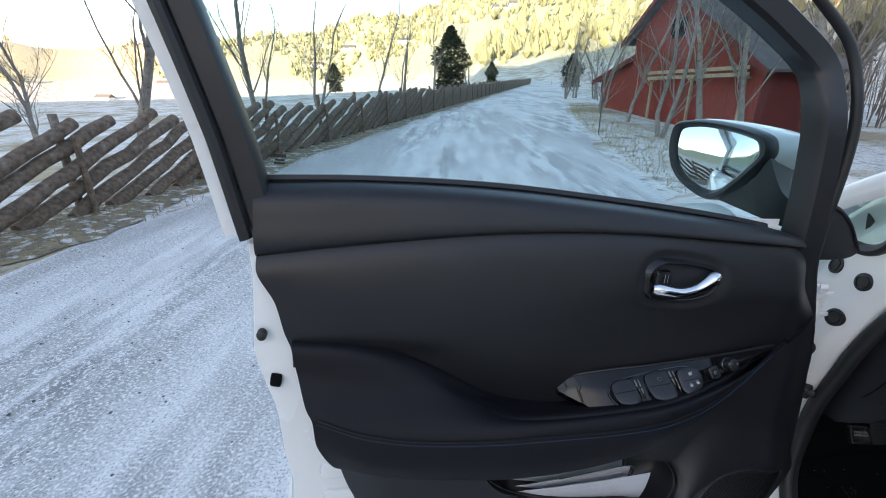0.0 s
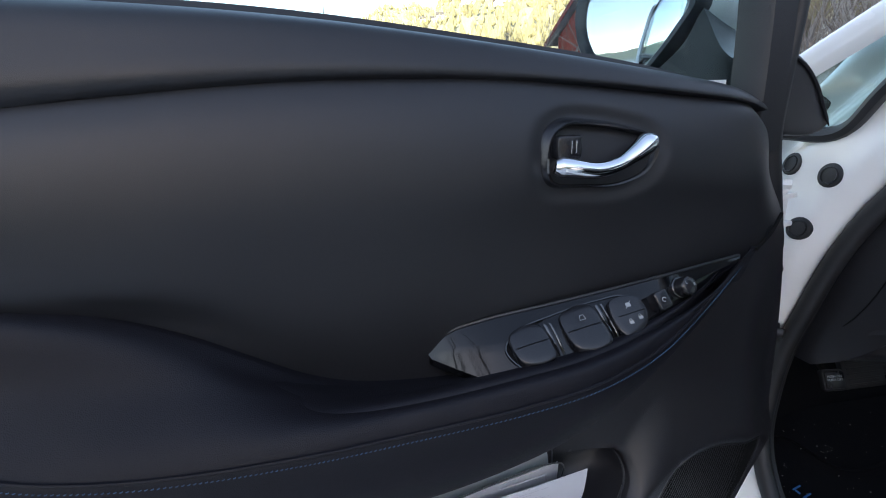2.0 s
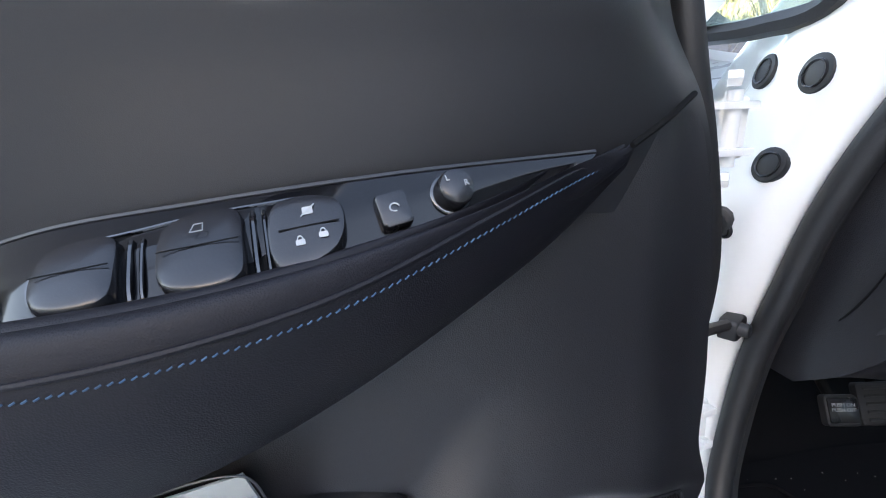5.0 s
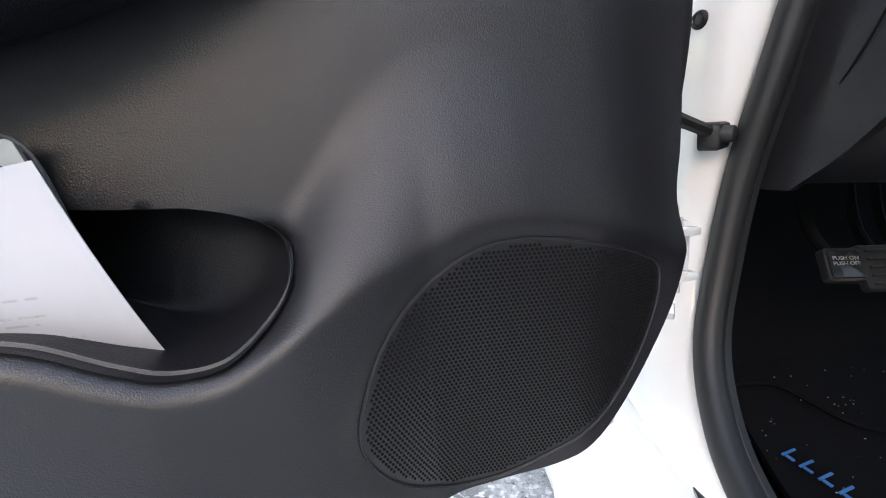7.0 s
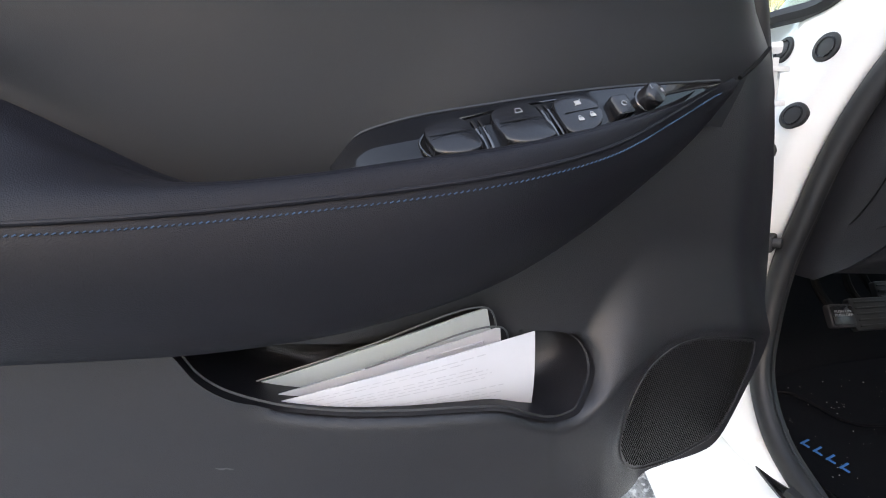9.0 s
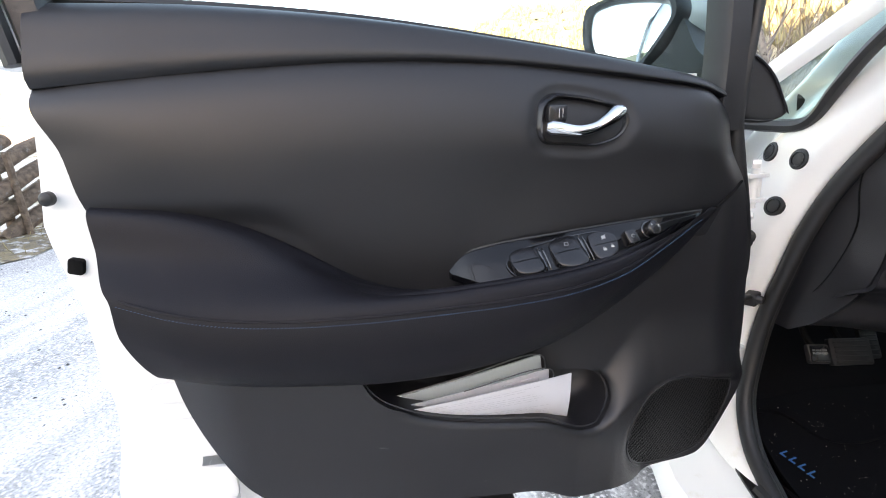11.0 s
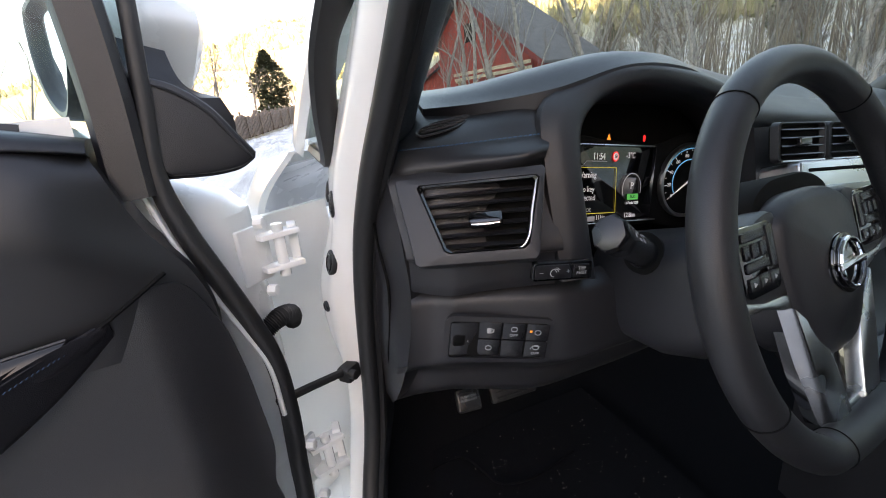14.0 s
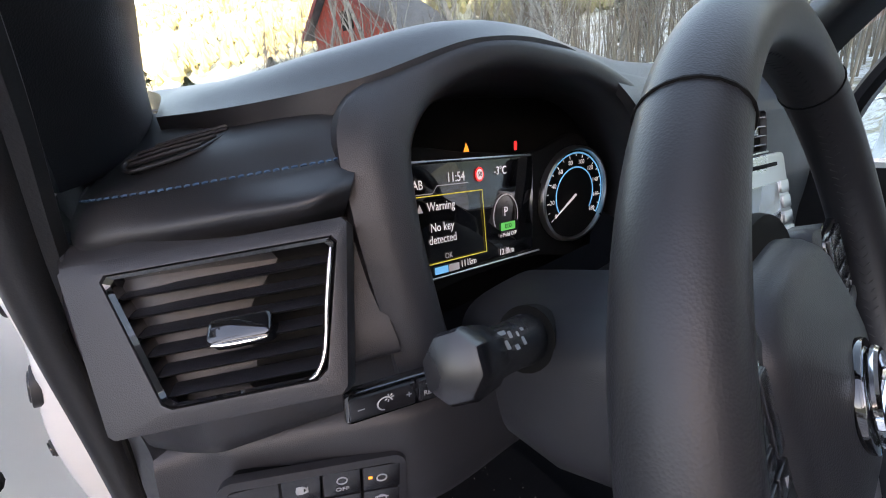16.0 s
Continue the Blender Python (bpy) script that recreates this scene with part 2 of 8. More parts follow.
def door_to_view(v):
    """The door as it stands open: turned on its hinges, and warped to fit the camera's views."""
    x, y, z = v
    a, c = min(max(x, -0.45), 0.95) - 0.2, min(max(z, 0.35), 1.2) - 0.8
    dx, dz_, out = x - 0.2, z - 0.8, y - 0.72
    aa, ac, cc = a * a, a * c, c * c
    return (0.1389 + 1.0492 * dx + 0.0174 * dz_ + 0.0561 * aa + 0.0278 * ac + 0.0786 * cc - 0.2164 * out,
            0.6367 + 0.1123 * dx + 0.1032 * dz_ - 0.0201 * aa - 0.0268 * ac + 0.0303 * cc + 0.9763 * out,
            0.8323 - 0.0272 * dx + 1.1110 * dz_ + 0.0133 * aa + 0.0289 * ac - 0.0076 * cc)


def body_to_view(v):
    """The body warped to fit the camera's views: jamb drawn in, dash spread sideways."""
    x, y, z = v
    return (x + float(np.interp(x, [0.80, 0.90, 0.94, 0.955, 1.0, 1.08, 1.25, 1.33, 1.5, 2.2], [-0.042, -0.025, -0.020, -0.006, 0.008, 0.024, 0.028, 0.032, 0.075, 0.10])),
            y + float(np.interp(x, [0.90, 0.95, 1.0, 1.1, 1.25, 1.5], [-0.020, 0.0, 0.012, 0.012, 0.025, 0.05])),
            z + float(np.interp(z, [0.0, 0.29, 0.58, 0.80, 0.90, 0.95, 1.0, 1.5], [0.0, -0.015, 0.002, 0.002, 0.012, 0.018, 0.025, 0.030])))


def part(name, geo, material, parent=None, label="", sharp=40):
    """Links a Geo as one mesh object under a thing or under a part."""
    if DOOR_WARP:
        geo.v = [door_to_view(v) for v in geo.v]
    elif BODY:
        geo.v = [body_to_view(v) for v in geo.v]
    if VIEW_SHEAR:
        # the right side is sheared down to fit the camera's view
        geo.v = [(v[0], v[1], v[2] - 0.16 * max(0.0, v[0] - 1.1)) for v in geo.v]
    me = bpy.data.meshes.new(name)
    me.from_pydata(geo.v, [], geo.f)
    bm = bmesh.new()
    bm.from_mesh(me)
    bmesh.ops.remove_doubles(bm, verts=bm.verts, dist=1e-6)
    bmesh.ops.recalc_face_normals(bm, faces=bm.faces)
    bm.to_mesh(me)
    bm.free()
    me.polygons.foreach_set("use_smooth", [True] * len(me.polygons))
    me.set_sharp_from_angle(angle=radians(sharp))
    if material:
        me.materials.append(material)
    ob = new(name, me)
    if parent:
        ob.parent = parent
    if label:
        ob["label"] = label
    return ob


def word(text, size, m, material, parent, name="print", center=True, extrude=0.0002):
    """Writing as a thin mesh on the local xy plane of m."""
    c = bpy.data.curves.new(name, "FONT")
    c.body, c.size, c.extrude = text, size, extrude
    c.align_x = "CENTER" if center else "LEFT"
    c.align_y = "CENTER"
    c.resolution_u = 3
    tmp = bpy.data.objects.new(name, c)
    scene.collection.objects.link(tmp)
    bpy.context.view_layer.update()
    me = bpy.data.meshes.new_from_object(tmp.evaluated_get(bpy.context.evaluated_depsgraph_get()))
    bpy.data.objects.remove(tmp)
    me.transform(m)
    if DOOR_WARP:
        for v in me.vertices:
            v.co = door_to_view(v.co)
    elif BODY:
        for v in me.vertices:
            v.co = body_to_view(v.co)
    me.materials.clear()
    me.materials.append(material)
    ob = new(name, me)
    ob.parent = parent
    return ob


def thing(name, label, category, place=(0, 0, 0), group="", kind=""):
    ob = new(name)
    ob.location = place
    return tagged(ob, label, category, group, kind)

# ---- the car ----
car = thing("car", "white electric hatchback parked with its driver door open", "car")

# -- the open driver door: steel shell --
DOOR_WARP = True
def left_edge(z):
    return -0.018 + float(np.interp(z, [0.38, 0.50, 0.56, 0.62, 0.68, 0.77, 0.82, 0.87, 0.94, 1.0, 1.08, 1.16], [-0.290, -0.292, -0.276, -0.266, -0.276, -0.281, -0.296, -0.310, -0.303, -0.300, -0.306, -0.350]))


def front_edge(z):
    return float(np.interp(z, [0.38, 0.5, 0.7, 0.85, 0.94, 0.985, 1.06], [0.775, 0.785, 0.79, 0.79, 0.785, 0.70, 0.60]))


g = Geo()
levels = np.r_[0.385, 0.40, np.linspace(0.43, 1.05, 26), 1.06]
rows = []
for z in levels:
    a, b = left_edge(z), front_edge(z)
    t = 0.012 if z in (levels[0], levels[-1]) else 0.0
    y0 = 0.729 + t
    bulge = 0.02 * math.sin(math.pi * (z - 0.38) / 0.75)
    plan = [(a + 0.004, y0 + 0.004), (a + 0.02, y0), (a + 0.12, y0), (a + 0.15, 0.80 + 0 * t), (0.58, 0.80), (0.64, 0.802), (b - 0.06, 0.815), (b - 0.03, 0.832), (b, 0.87), (b + 0.015, 0.925 - t), (b + 0.012, 0.945 + bulge - t), (0.6, 0.945 + bulge - t), (0.2, 0.925 + bulge - t), (a + 0.15, 0.885 + bulge - t), (a - 0.005, 0.845 + bulge * 0.5 - t), (a - 0.012, 0.825), (a - 0.004, 0.815), (a - 0.002, 0.75)]
    rows.append([(x, y, z) for x, y in plan])
n = len(rows[0])
g.add([p for r in rows for p in r], grid_faces(len(rows), n, wrap=True) + [tuple(range(n)), tuple((len(rows) - 1) * n + k for k in range(n))])
door = part("front_door", g, PAINT, car, "open white front door seen from its inner side", sharp=30)

# pressed panels low on the shell's rear corner
for zc, h, x0, w in ((0.50, 0.055, -0.185, 0.10), (0.575, 0.06, -0.185, 0.09), (0.645, 0.03, -0.205, 0.05)):
    part("pressed_panel", prism(rrect(w, h, 0.012), 0.006, 0.003, basis((x0, 0.7225, zc), (1, 0, 0.0), (0, 0, 1)), dome=0.0005), PAINT, door)
# black bottom seal strip
part("bottom_seal", tube([(-0.235, 0.712, 0.432), (-0.1, 0.709, 0.425), (0.1, 0.709, 0.415), (0.3, 0.715, 0.41)], 0.015, 8, flat=0.6), RUBBER, door, "black rubber seal strip")
# buffer and latch
mb = basis((-0.304, 0.7185, 0.911), (1, 0, 0), (0, 0, 1))
part("buffer", prism(disc(0.0085), 0.012, 0.003, mb @ Matrix.Translation((0, 0, 0.010)), dome=0.002), RUBBER, door, "round black rubber buffer")
g = prism(rrect(0.019, 0.020, 0.004), 0.02, 0.002, basis((-0.290, 0.7245, 0.826), (1, 0, -0.2), (0.2, 0, 1)) @ Matrix.Translation((0, 0, 0.004)))
part("latch", g, DARK, door, "black door latch mechanism")

# -- window frame --
def frame_bar(pts, profile, name, material, n=40, label=""):
    """A bar of a flat rectangular profile (width in x-z, depth in y) along pts."""
    p = cr(pts, n)
    t = np.gradient(p, axis=0)
    t /= np.linalg.norm(t, axis=1)[:, None]
    s = np.cross(t, [0, 1, 0])
    s /= np.linalg.norm(s, axis=1)[:, None]
    rows = [[p[i] + s[i] * a + np.array([0, b, 0]) for a, b in profile] for i in range(n)]
    k = len(profile)
    g = Geo().add([q for r in rows for q in r], grid_faces(n, k, wrap=True) + [tuple(range(k)), tuple((n - 1) * k + j for j in range(k))])
    return part(name, g, material, door, label)


sash = [(-0.345, 0.735, 1.06), (-0.372, 0.735, 1.16), (-0.415, 0.735, 1.30), (-0.468, 0.735, 1.45), (-0.53, 0.738, 1.60), (-0.50, 0.745, 1.68), (-0.35, 0.75, 1.70), (0.0, 0.755, 1.69), (0.28, 0.765, 1.57), (0.44, 0.775, 1.480), (0.585, 0.80, 1.405), (0.672, 0.80, 1.330), (0.680, 0.774, 1.255), (0.690, 0.772, 1.18), (0.697, 0.772, 1.09), (0.699, 0.772, 0.985)]
frame_bar([(x - 0.0, y, z) for x, y, z in sash[:7]], [(-0.022, 0.002), (0.008, 0.0), (0.008, 0.05), (-0.015, 0.07), (-0.026, 0.03)], "sash_flange", PAINT, 40, "white painted sash flange")
frame_bar([(x + 0.048, y - 0.006, z) for x, y, z in sash[:6]] + [(x, y - 0.006, z - 0.025) for x, y, z in sash[6:11]] + [(x - 0.012, y - 0.006, z - 0.012) for x, y, z in sash[11:]], [(-0.030, 0.008), (-0.024, 0.0), (0.006, -0.002), (0.014, 0.008), (0.014, 0.04), (-0.030, 0.045)], "window_frame", HARD, 90, "black window frame of the door")
# weather seal round the frame and down the front edge
seal = [(-0.318, 0.722, 1.06), (-0.345, 0.722, 1.16), (-0.388, 0.722, 1.30), (-0.44, 0.722, 1.45), (-0.50, 0.725, 1.60)]
part("weather_seal", tube(cr(seal, 30), 0.011, 8), RUBBER, door)
fs = [(0.600, 0.80, 1.425), (0.688, 0.80, 1.340), (0.706, 0.785, 1.256), (0.712, 0.783, 1.18), (0.708, 0.783, 1.07), (0.704, 0.783, 0.985), (0.717, 0.786, 0.93), (0.740, 0.793, 0.865), (0.762, 0.803, 0.80), (0.778, 0.815, 0.74), (0.783, 0.832, 0.65), (0.777, 0.845, 0.55), (0.768, 0.842, 0.44)]
part("weather_seal", tube(cr(fs, 80), np.interp(np.arange(80), [0, 30, 40, 79], [0.008, 0.009, 0.0125, 0.014]), 10), RUBBER, door, "black rubber seal along the hinge edge")
part("edge_flange", tube(cr([(0.686, 0.788, 0.975), (0.701, 0.789, 0.925), (0.725, 0.792, 0.858), (0.750, 0.798, 0.795), (0.770, 0.806, 0.737), (0.775, 0.820, 0.65)], 40), 0.0035, 6), PAINT, door, "thin white edge of the door shell")

# window glass
pg = loft([[(-0.36, 0.772, 1.10), (0.1, 0.776, 1.08), (0.685, 0.83, 1.02)], [(-0.40, 0.773, 1.36), (0.1, 0.785, 1.38), (0.70, 0.845, 1.285)], [(-0.46, 0.775, 1.56), (-0.2, 0.782, 1.67), (0.29, 0.79, 1.545)]], 24, 12)
glass = part("window_pane", slab(pg, (0, 0.003, 0)), WINDOW, door, "clear side window glass, raised")
glass.visible_shadow = False
# etched mark on the glass: ring and plain bars
gm = basis((-0.268, 0.7705, 1.166), (1, 0, -0.05), (0.05, 0, 1)) @ Matrix.Diagonal((0.6, 0.8, 1, 1))
g = Geo()
for k, (w, dz) in enumerate(((0.034, 0.010), (0.026, 0.002), (0.030, -0.004))):
    prism(rrect(w, 0.0035 if k else 0.006, 0.0008), 0.0004, 0, gm @ Matrix.Translation((0, dz, 0)), g)
part("glass_mark", g, HARD, door, "small dark etched bars")

# belt seal under the glass
part("belt_seal", tube(cr([(-0.335, 0.770, 1.140), (-0.12, 0.770, 1.139), (0.10, 0.770, 1.127), (0.27, 0.771, 1.107), (0.50, 0.777, 1.072), (0.60, 0.787, 1.051)], 30), 0.007, 6), RUBBER, door)

# -- capping along the window --
CX = [-0.305, -0.12, 0.10, 0.27, 0.50, 0.590, 0.652]
CAP_TOP = [1.135, 1.136, 1.124, 1.104, 1.069, 1.053, 1.037]
SEAM = [1.033, 1.052, 1.066, 1.065, 1.045, 1.034, 1.022]
CAP_Y = [0.014, 0.004, 0.0, 0.001, 0.010, 0.022, 0.050]
rails = []
for w, dy in ((1.0, 0.068), (0.985, 0.038), (0.84, 0.015), (0.52, 0.004), (0.12, -0.001), (0.02, 0.006)):
    rails.append([(x, 0.700 + cy + dy, se + (ct - se) * w) for x, ct, se, cy in zip(CX, CAP_TOP, SEAM, CAP_Y)])
p = loft(rails, 70, 40)
part("capping", slab(p, (0, 0.02, -0.004)), SOFT, door, "soft black padded capping along the window")

def inside(pts, poly):
    x, y = pts[:, 0][:, None], pts[:, 1][:, None]
    x1, y1 = poly[:, 0], poly[:, 1]
    x2, y2 = np.roll(x1, -1), np.roll(y1, -1)
    c = ((y1 > y) != (y2 > y)) & (x < (x2 - x1) * (y - y1) / (y2 - y1 + 1e-12) + x1)
    return c.sum(1) % 2 == 1


def gap(pts, poly):
    """Signed distance to an outline, positive inside, and the nearest point on it."""
    a, b = poly, np.roll(poly, -1, 0)
    d = b - a
    t = np.clip(((pts[:, None] - a) * d).sum(-1) / ((d * d).sum(-1) + 1e-12), 0, 1)
    q = a + t[..., None] * d
    m = np.linalg.norm(pts[:, None] - q, axis=-1)
    k = m.argmin(1)
    i = np.arange(len(pts))
    return np.where(inside(pts, poly), m[i, k], -m[i, k]), q[i, k]


def smooth(a, b, x):
    t = np.clip((x - a) / (b - a), 0, 1)
    return t * t * (3 - 2 * t)


# -- upper panel --
SX = [-0.304, -0.187, -0.047, 0.07, 0.18, 0.29, 0.395, 0.51, 0.60, 0.650]
SZ = [1.033, 1.047, 1.059, 1.066, 1.067, 1.065, 1.056, 1.044, 1.032, 1.021]
SY = [0.722, 0.714, 0.708, 0.705, 0.705, 0.707, 0.711, 0.719, 0.730, 0.764]
top = list(zip(SX, SY, SZ))
lev1 = [(x + 0.008 * (x > 0.59), y - 0.011, z - 0.018) for x, y, z in top]
lev2 = [(-0.278, 0.708, 0.965), (-0.187, 0.694, 0.965), (-0.047, 0.685, 0.966), (0.07, 0.681, 0.970), (0.18, 0.680, 0.973), (0.29, 0.681, 0.976), (0.395, 0.684, 0.976), (0.51, 0.691, 0.972), (0.612, 0.705, 0.955), (0.680, 0.757, 0.945)]
lev3 = [(-0.266, 0.708, 0.915), (-0.175, 0.701, 0.913), (-0.047, 0.694, 0.905), (0.04, 0.695, 0.900), (0.16, 0.693, 0.90), (0.29, 0.694, 0.910), (0.395, 0.694, 0.915), (0.51, 0.699, 0.918), (0.615, 0.712, 0.912), (0.714, 0.760, 0.89)]
lev4 = [(-0.258, 0.714, 0.885), (-0.143, 0.717, 0.876), (-0.03, 0.717, 0.862), (0.04, 0.718, 0.825), (0.12, 0.718, 0.79), (0.20, 0.716, 0.785), (0.32, 0.702, 0.83), (0.50, 0.704, 0.855), (0.61, 0.722, 0.855), (0.728, 0.762, 0.845)]
HND = cr([(0.329, 0.996), (0.333, 1.013), (0.348, 1.023), (0.377, 1.0225), (0.418, 1.0155), (0.447, 1.0055), (0.455, 0.994), (0.447, 0.9765), (0.417, 0.964), (0.370, 0.9645), (0.335, 0.970), (0.329, 0.980)], 72, closed=True)
lev5 = [(x, y + 0.006, z - 0.035) for x, y, z in lev4]
p = loft([[(x, y + 0.016, z + 0.014) for x, y, z in top], top, lev1, lev2, lev3, lev4, lev5], 150, 100)
# soft dish round the handle
_q = p.reshape(-1, 3)
_q[:, 1] += 0.0045 * smooth(-0.020, -0.005, gap(_q[:, [0, 2]], HND)[0])
part("upper_panel", slab(p, (0.004, 0.05, 0)), SOFT, door, "matt black soft upper door panel")

# -- armrest bolster --
b_top = [(-0.254, 0.716, 0.902), (-0.158, 0.714, 0.893), (-0.088, 0.713, 0.875), (-0.026, 0.713, 0.848), (0.028, 0.713, 0.818), (0.076, 0.711, 0.792), (0.126, 0.709, 0.775), (0.188, 0.708, 0.766), (0.266, 0.706, 0.764), (0.348, 0.704, 0.774), (0.429, 0.702, 0.785), (0.512, 0.704, 0.798), (0.585, 0.710, 0.828), (0.627, 0.724, 0.850)]
b_lip = [(-0.255, 0.700, 0.897), (-0.158, 0.697, 0.886), (-0.088, 0.696, 0.867), (-0.026, 0.697, 0.840), (0.028, 0.698, 0.812), (0.076, 0.697, 0.790), (0.126, 0.695, 0.776), (0.188, 0.692, 0.770), (0.266, 0.690, 0.771), (0.348, 0.687, 0.782), (0.429, 0.684, 0.796), (0.512, 0.688, 0.810), (0.585, 0.700, 0.838), (0.630, 0.718, 0.858)]
b_dip = [(-0.246, 0.686, 0.850), (-0.143, 0.678, 0.836), (-0.073, 0.673, 0.827), (-0.002, 0.670, 0.815), (0.05, 0.667, 0.800), (0.093, 0.664, 0.789), (0.138, 0.662, 0.782), (0.193, 0.660, 0.781), (0.266, 0.660, 0.786), (0.348, 0.664, 0.794), (0.429, 0.667, 0.805), (0.512, 0.678, 0.822), (0.585, 0.696, 0.848), (0.632, 0.717, 0.864)]
b_roll = [(-0.232, 0.655, 0.812), (-0.150, 0.640, 0.795), (-0.080, 0.634, 0.790), (-0.005, 0.630, 0.788), (0.05, 0.627, 0.788), (0.093, 0.625, 0.789), (0.138, 0.624, 0.791), (0.193, 0.621, 0.795), (0.266, 0.617, 0.802), (0.348, 0.617, 0.810), (0.429, 0.633, 0.823), (0.512, 0.660, 0.840), (0.585, 0.694, 0.859), (0.635, 0.720, 0.866)]
b_st = [(-0.226, 0.650, 0.803), (-0.150, 0.632, 0.785), (-0.084, 0.625, 0.775), (-0.009, 0.620, 0.771), (0.05, 0.617, 0.771), (0.09, 0.615, 0.772), (0.14, 0.614, 0.774), (0.193, 0.612, 0.777), (0.266, 0.610, 0.782), (0.348, 0.612, 0.791), (0.429, 0.630, 0.805), (0.512, 0.662, 0.830), (0.575, 0.692, 0.849), (0.634, 0.722, 0.864)]
b_low = [(-0.221, 0.652, 0.755), (-0.150, 0.633, 0.738), (-0.084, 0.624, 0.730), (-0.009, 0.620, 0.728), (0.05, 0.617, 0.728), (0.09, 0.615, 0.729), (0.14, 0.614, 0.730), (0.193, 0.614, 0.732), (0.266, 0.615, 0.737), (0.348, 0.622, 0.748), (0.429, 0.644, 0.767), (0.512, 0.675, 0.795), (0.575, 0.702, 0.822), (0.634, 0.726, 0.853)]
b_bot = [(-0.192, 0.678, 0.692), (-0.135, 0.672, 0.682), (-0.075, 0.668, 0.674), (0.0, 0.664, 0.669), (0.05, 0.663, 0.666), (0.09, 0.663, 0.664), (0.14, 0.666, 0.663), (0.193, 0.668, 0.665), (0.266, 0.672, 0.674), (0.348, 0.680, 0.691), (0.429, 0.690, 0.723), (0.512, 0.704, 0.766), (0.575, 0.715, 0.804), (0.633, 0.730, 0.848)]
b_in = [(x, y + 0.04, z + 0.006) for x, y, z in b_bot]
p = loft([b_top, b_lip, b_dip, b_roll, b_st, b_low, b_bot, b_in], 120, 84)
part("armrest", slab(p, (0, 0.015, 0)), FABRIC, door, "padded black armrest bolster")
# seam groove and blue stitches just under the roll
s = cr(b_st, 800)
part("seam_bead", tube([q + np.array([0, -0.0008, 0.004]) for q in s[12:-8:8]], 0.0016, 6), FABRIC, door)
g = Geo()
for i in range(8, 786, 4):
    a, c = s[i] + np.array([0, -0.0016, -0.0035]), s[min(i + 2, 799)] + np.array([0, -0.0016, -0.0025])
    tube([a, (a + c) / 2 + np.array([0, -0.0004, 0]), c], 0.0005, 5, g)
tagged(part("stitching", g, STITCH, door, "blue contrast stitching"), kind="stuff")

# -- lower panel with its map pocket and loudspeaker mound --
LOW_EDGE = cr([(-0.194, 0.685), (-0.188, 0.642), (-0.170, 0.602), (-0.136, 0.552), (-0.102, 0.511), (-0.066, 0.480), (-0.020, 0.464), (0.058, 0.455), (0.177, 0.449), (0.276, 0.443), (0.345, 0.437), (0.392, 0.418), (0.432, 0.414), (0.470, 0.416), (0.535, 0.410), (0.600, 0.412), (0.664, 0.428), (0.712, 0.470), (0.738, 0.52), (0.745, 0.570), (0.741, 0.60), (0.750, 0.64), (0.748, 0.70), (0.742, 0.765), (0.727, 0.832), (0.697, 0.884), (0.63, 0.872), (0.575, 0.816), (0.512, 0.780), (0.429, 0.737), (0.348, 0.705), (0.266, 0.683), (0.193, 0.672), (0.09, 0.676), (0.0, 0.680), (-0.09, 0.682)], 420, closed=True)
POCKET = cr([(0.062, 0.668), (0.070, 0.652), (0.079, 0.636), (0.093, 0.622), (0.133, 0.601), (0.188, 0.585), (0.254, 0.574), (0.318, 0.567), (0.352, 0.562), (0.387, 0.548), (0.411, 0.541), (0.436, 0.543), (0.456, 0.555), (0.472, 0.575), (0.473, 0.594), (0.459, 0.606), (0.430, 0.615), (0.375, 0.618), (0.28, 0.623), (0.18, 0.631), (0.125, 0.640), (0.092, 0.653), (0.075, 0.666)], 240, closed=True)
SPK = cr([(0.500, 0.482), (0.507, 0.513), (0.526, 0.547), (0.552, 0.571), (0.581, 0.587), (0.612, 0.591), (0.652, 0.586), (0.697, 0.573), (0.722, 0.560), (0.727, 0.545), (0.723, 0.512), (0.705, 0.477), (0.674, 0.447), (0.630, 0.425), (0.597, 0.415), (0.561, 0.416), (0.532, 0.433), (0.510, 0.456)], 160, closed=True)


def soft_line(x, a, b, w=0.03):
    """The broken line a, b with its corners rounded off."""
    return sum(k * np.interp(x + d * w, a, b) for d, k in ((-1, 0.06), (-0.66, 0.12), (-0.33, 0.2), (0, 0.24), (0.33, 0.2), (0.66, 0.12), (1, 0.06)))


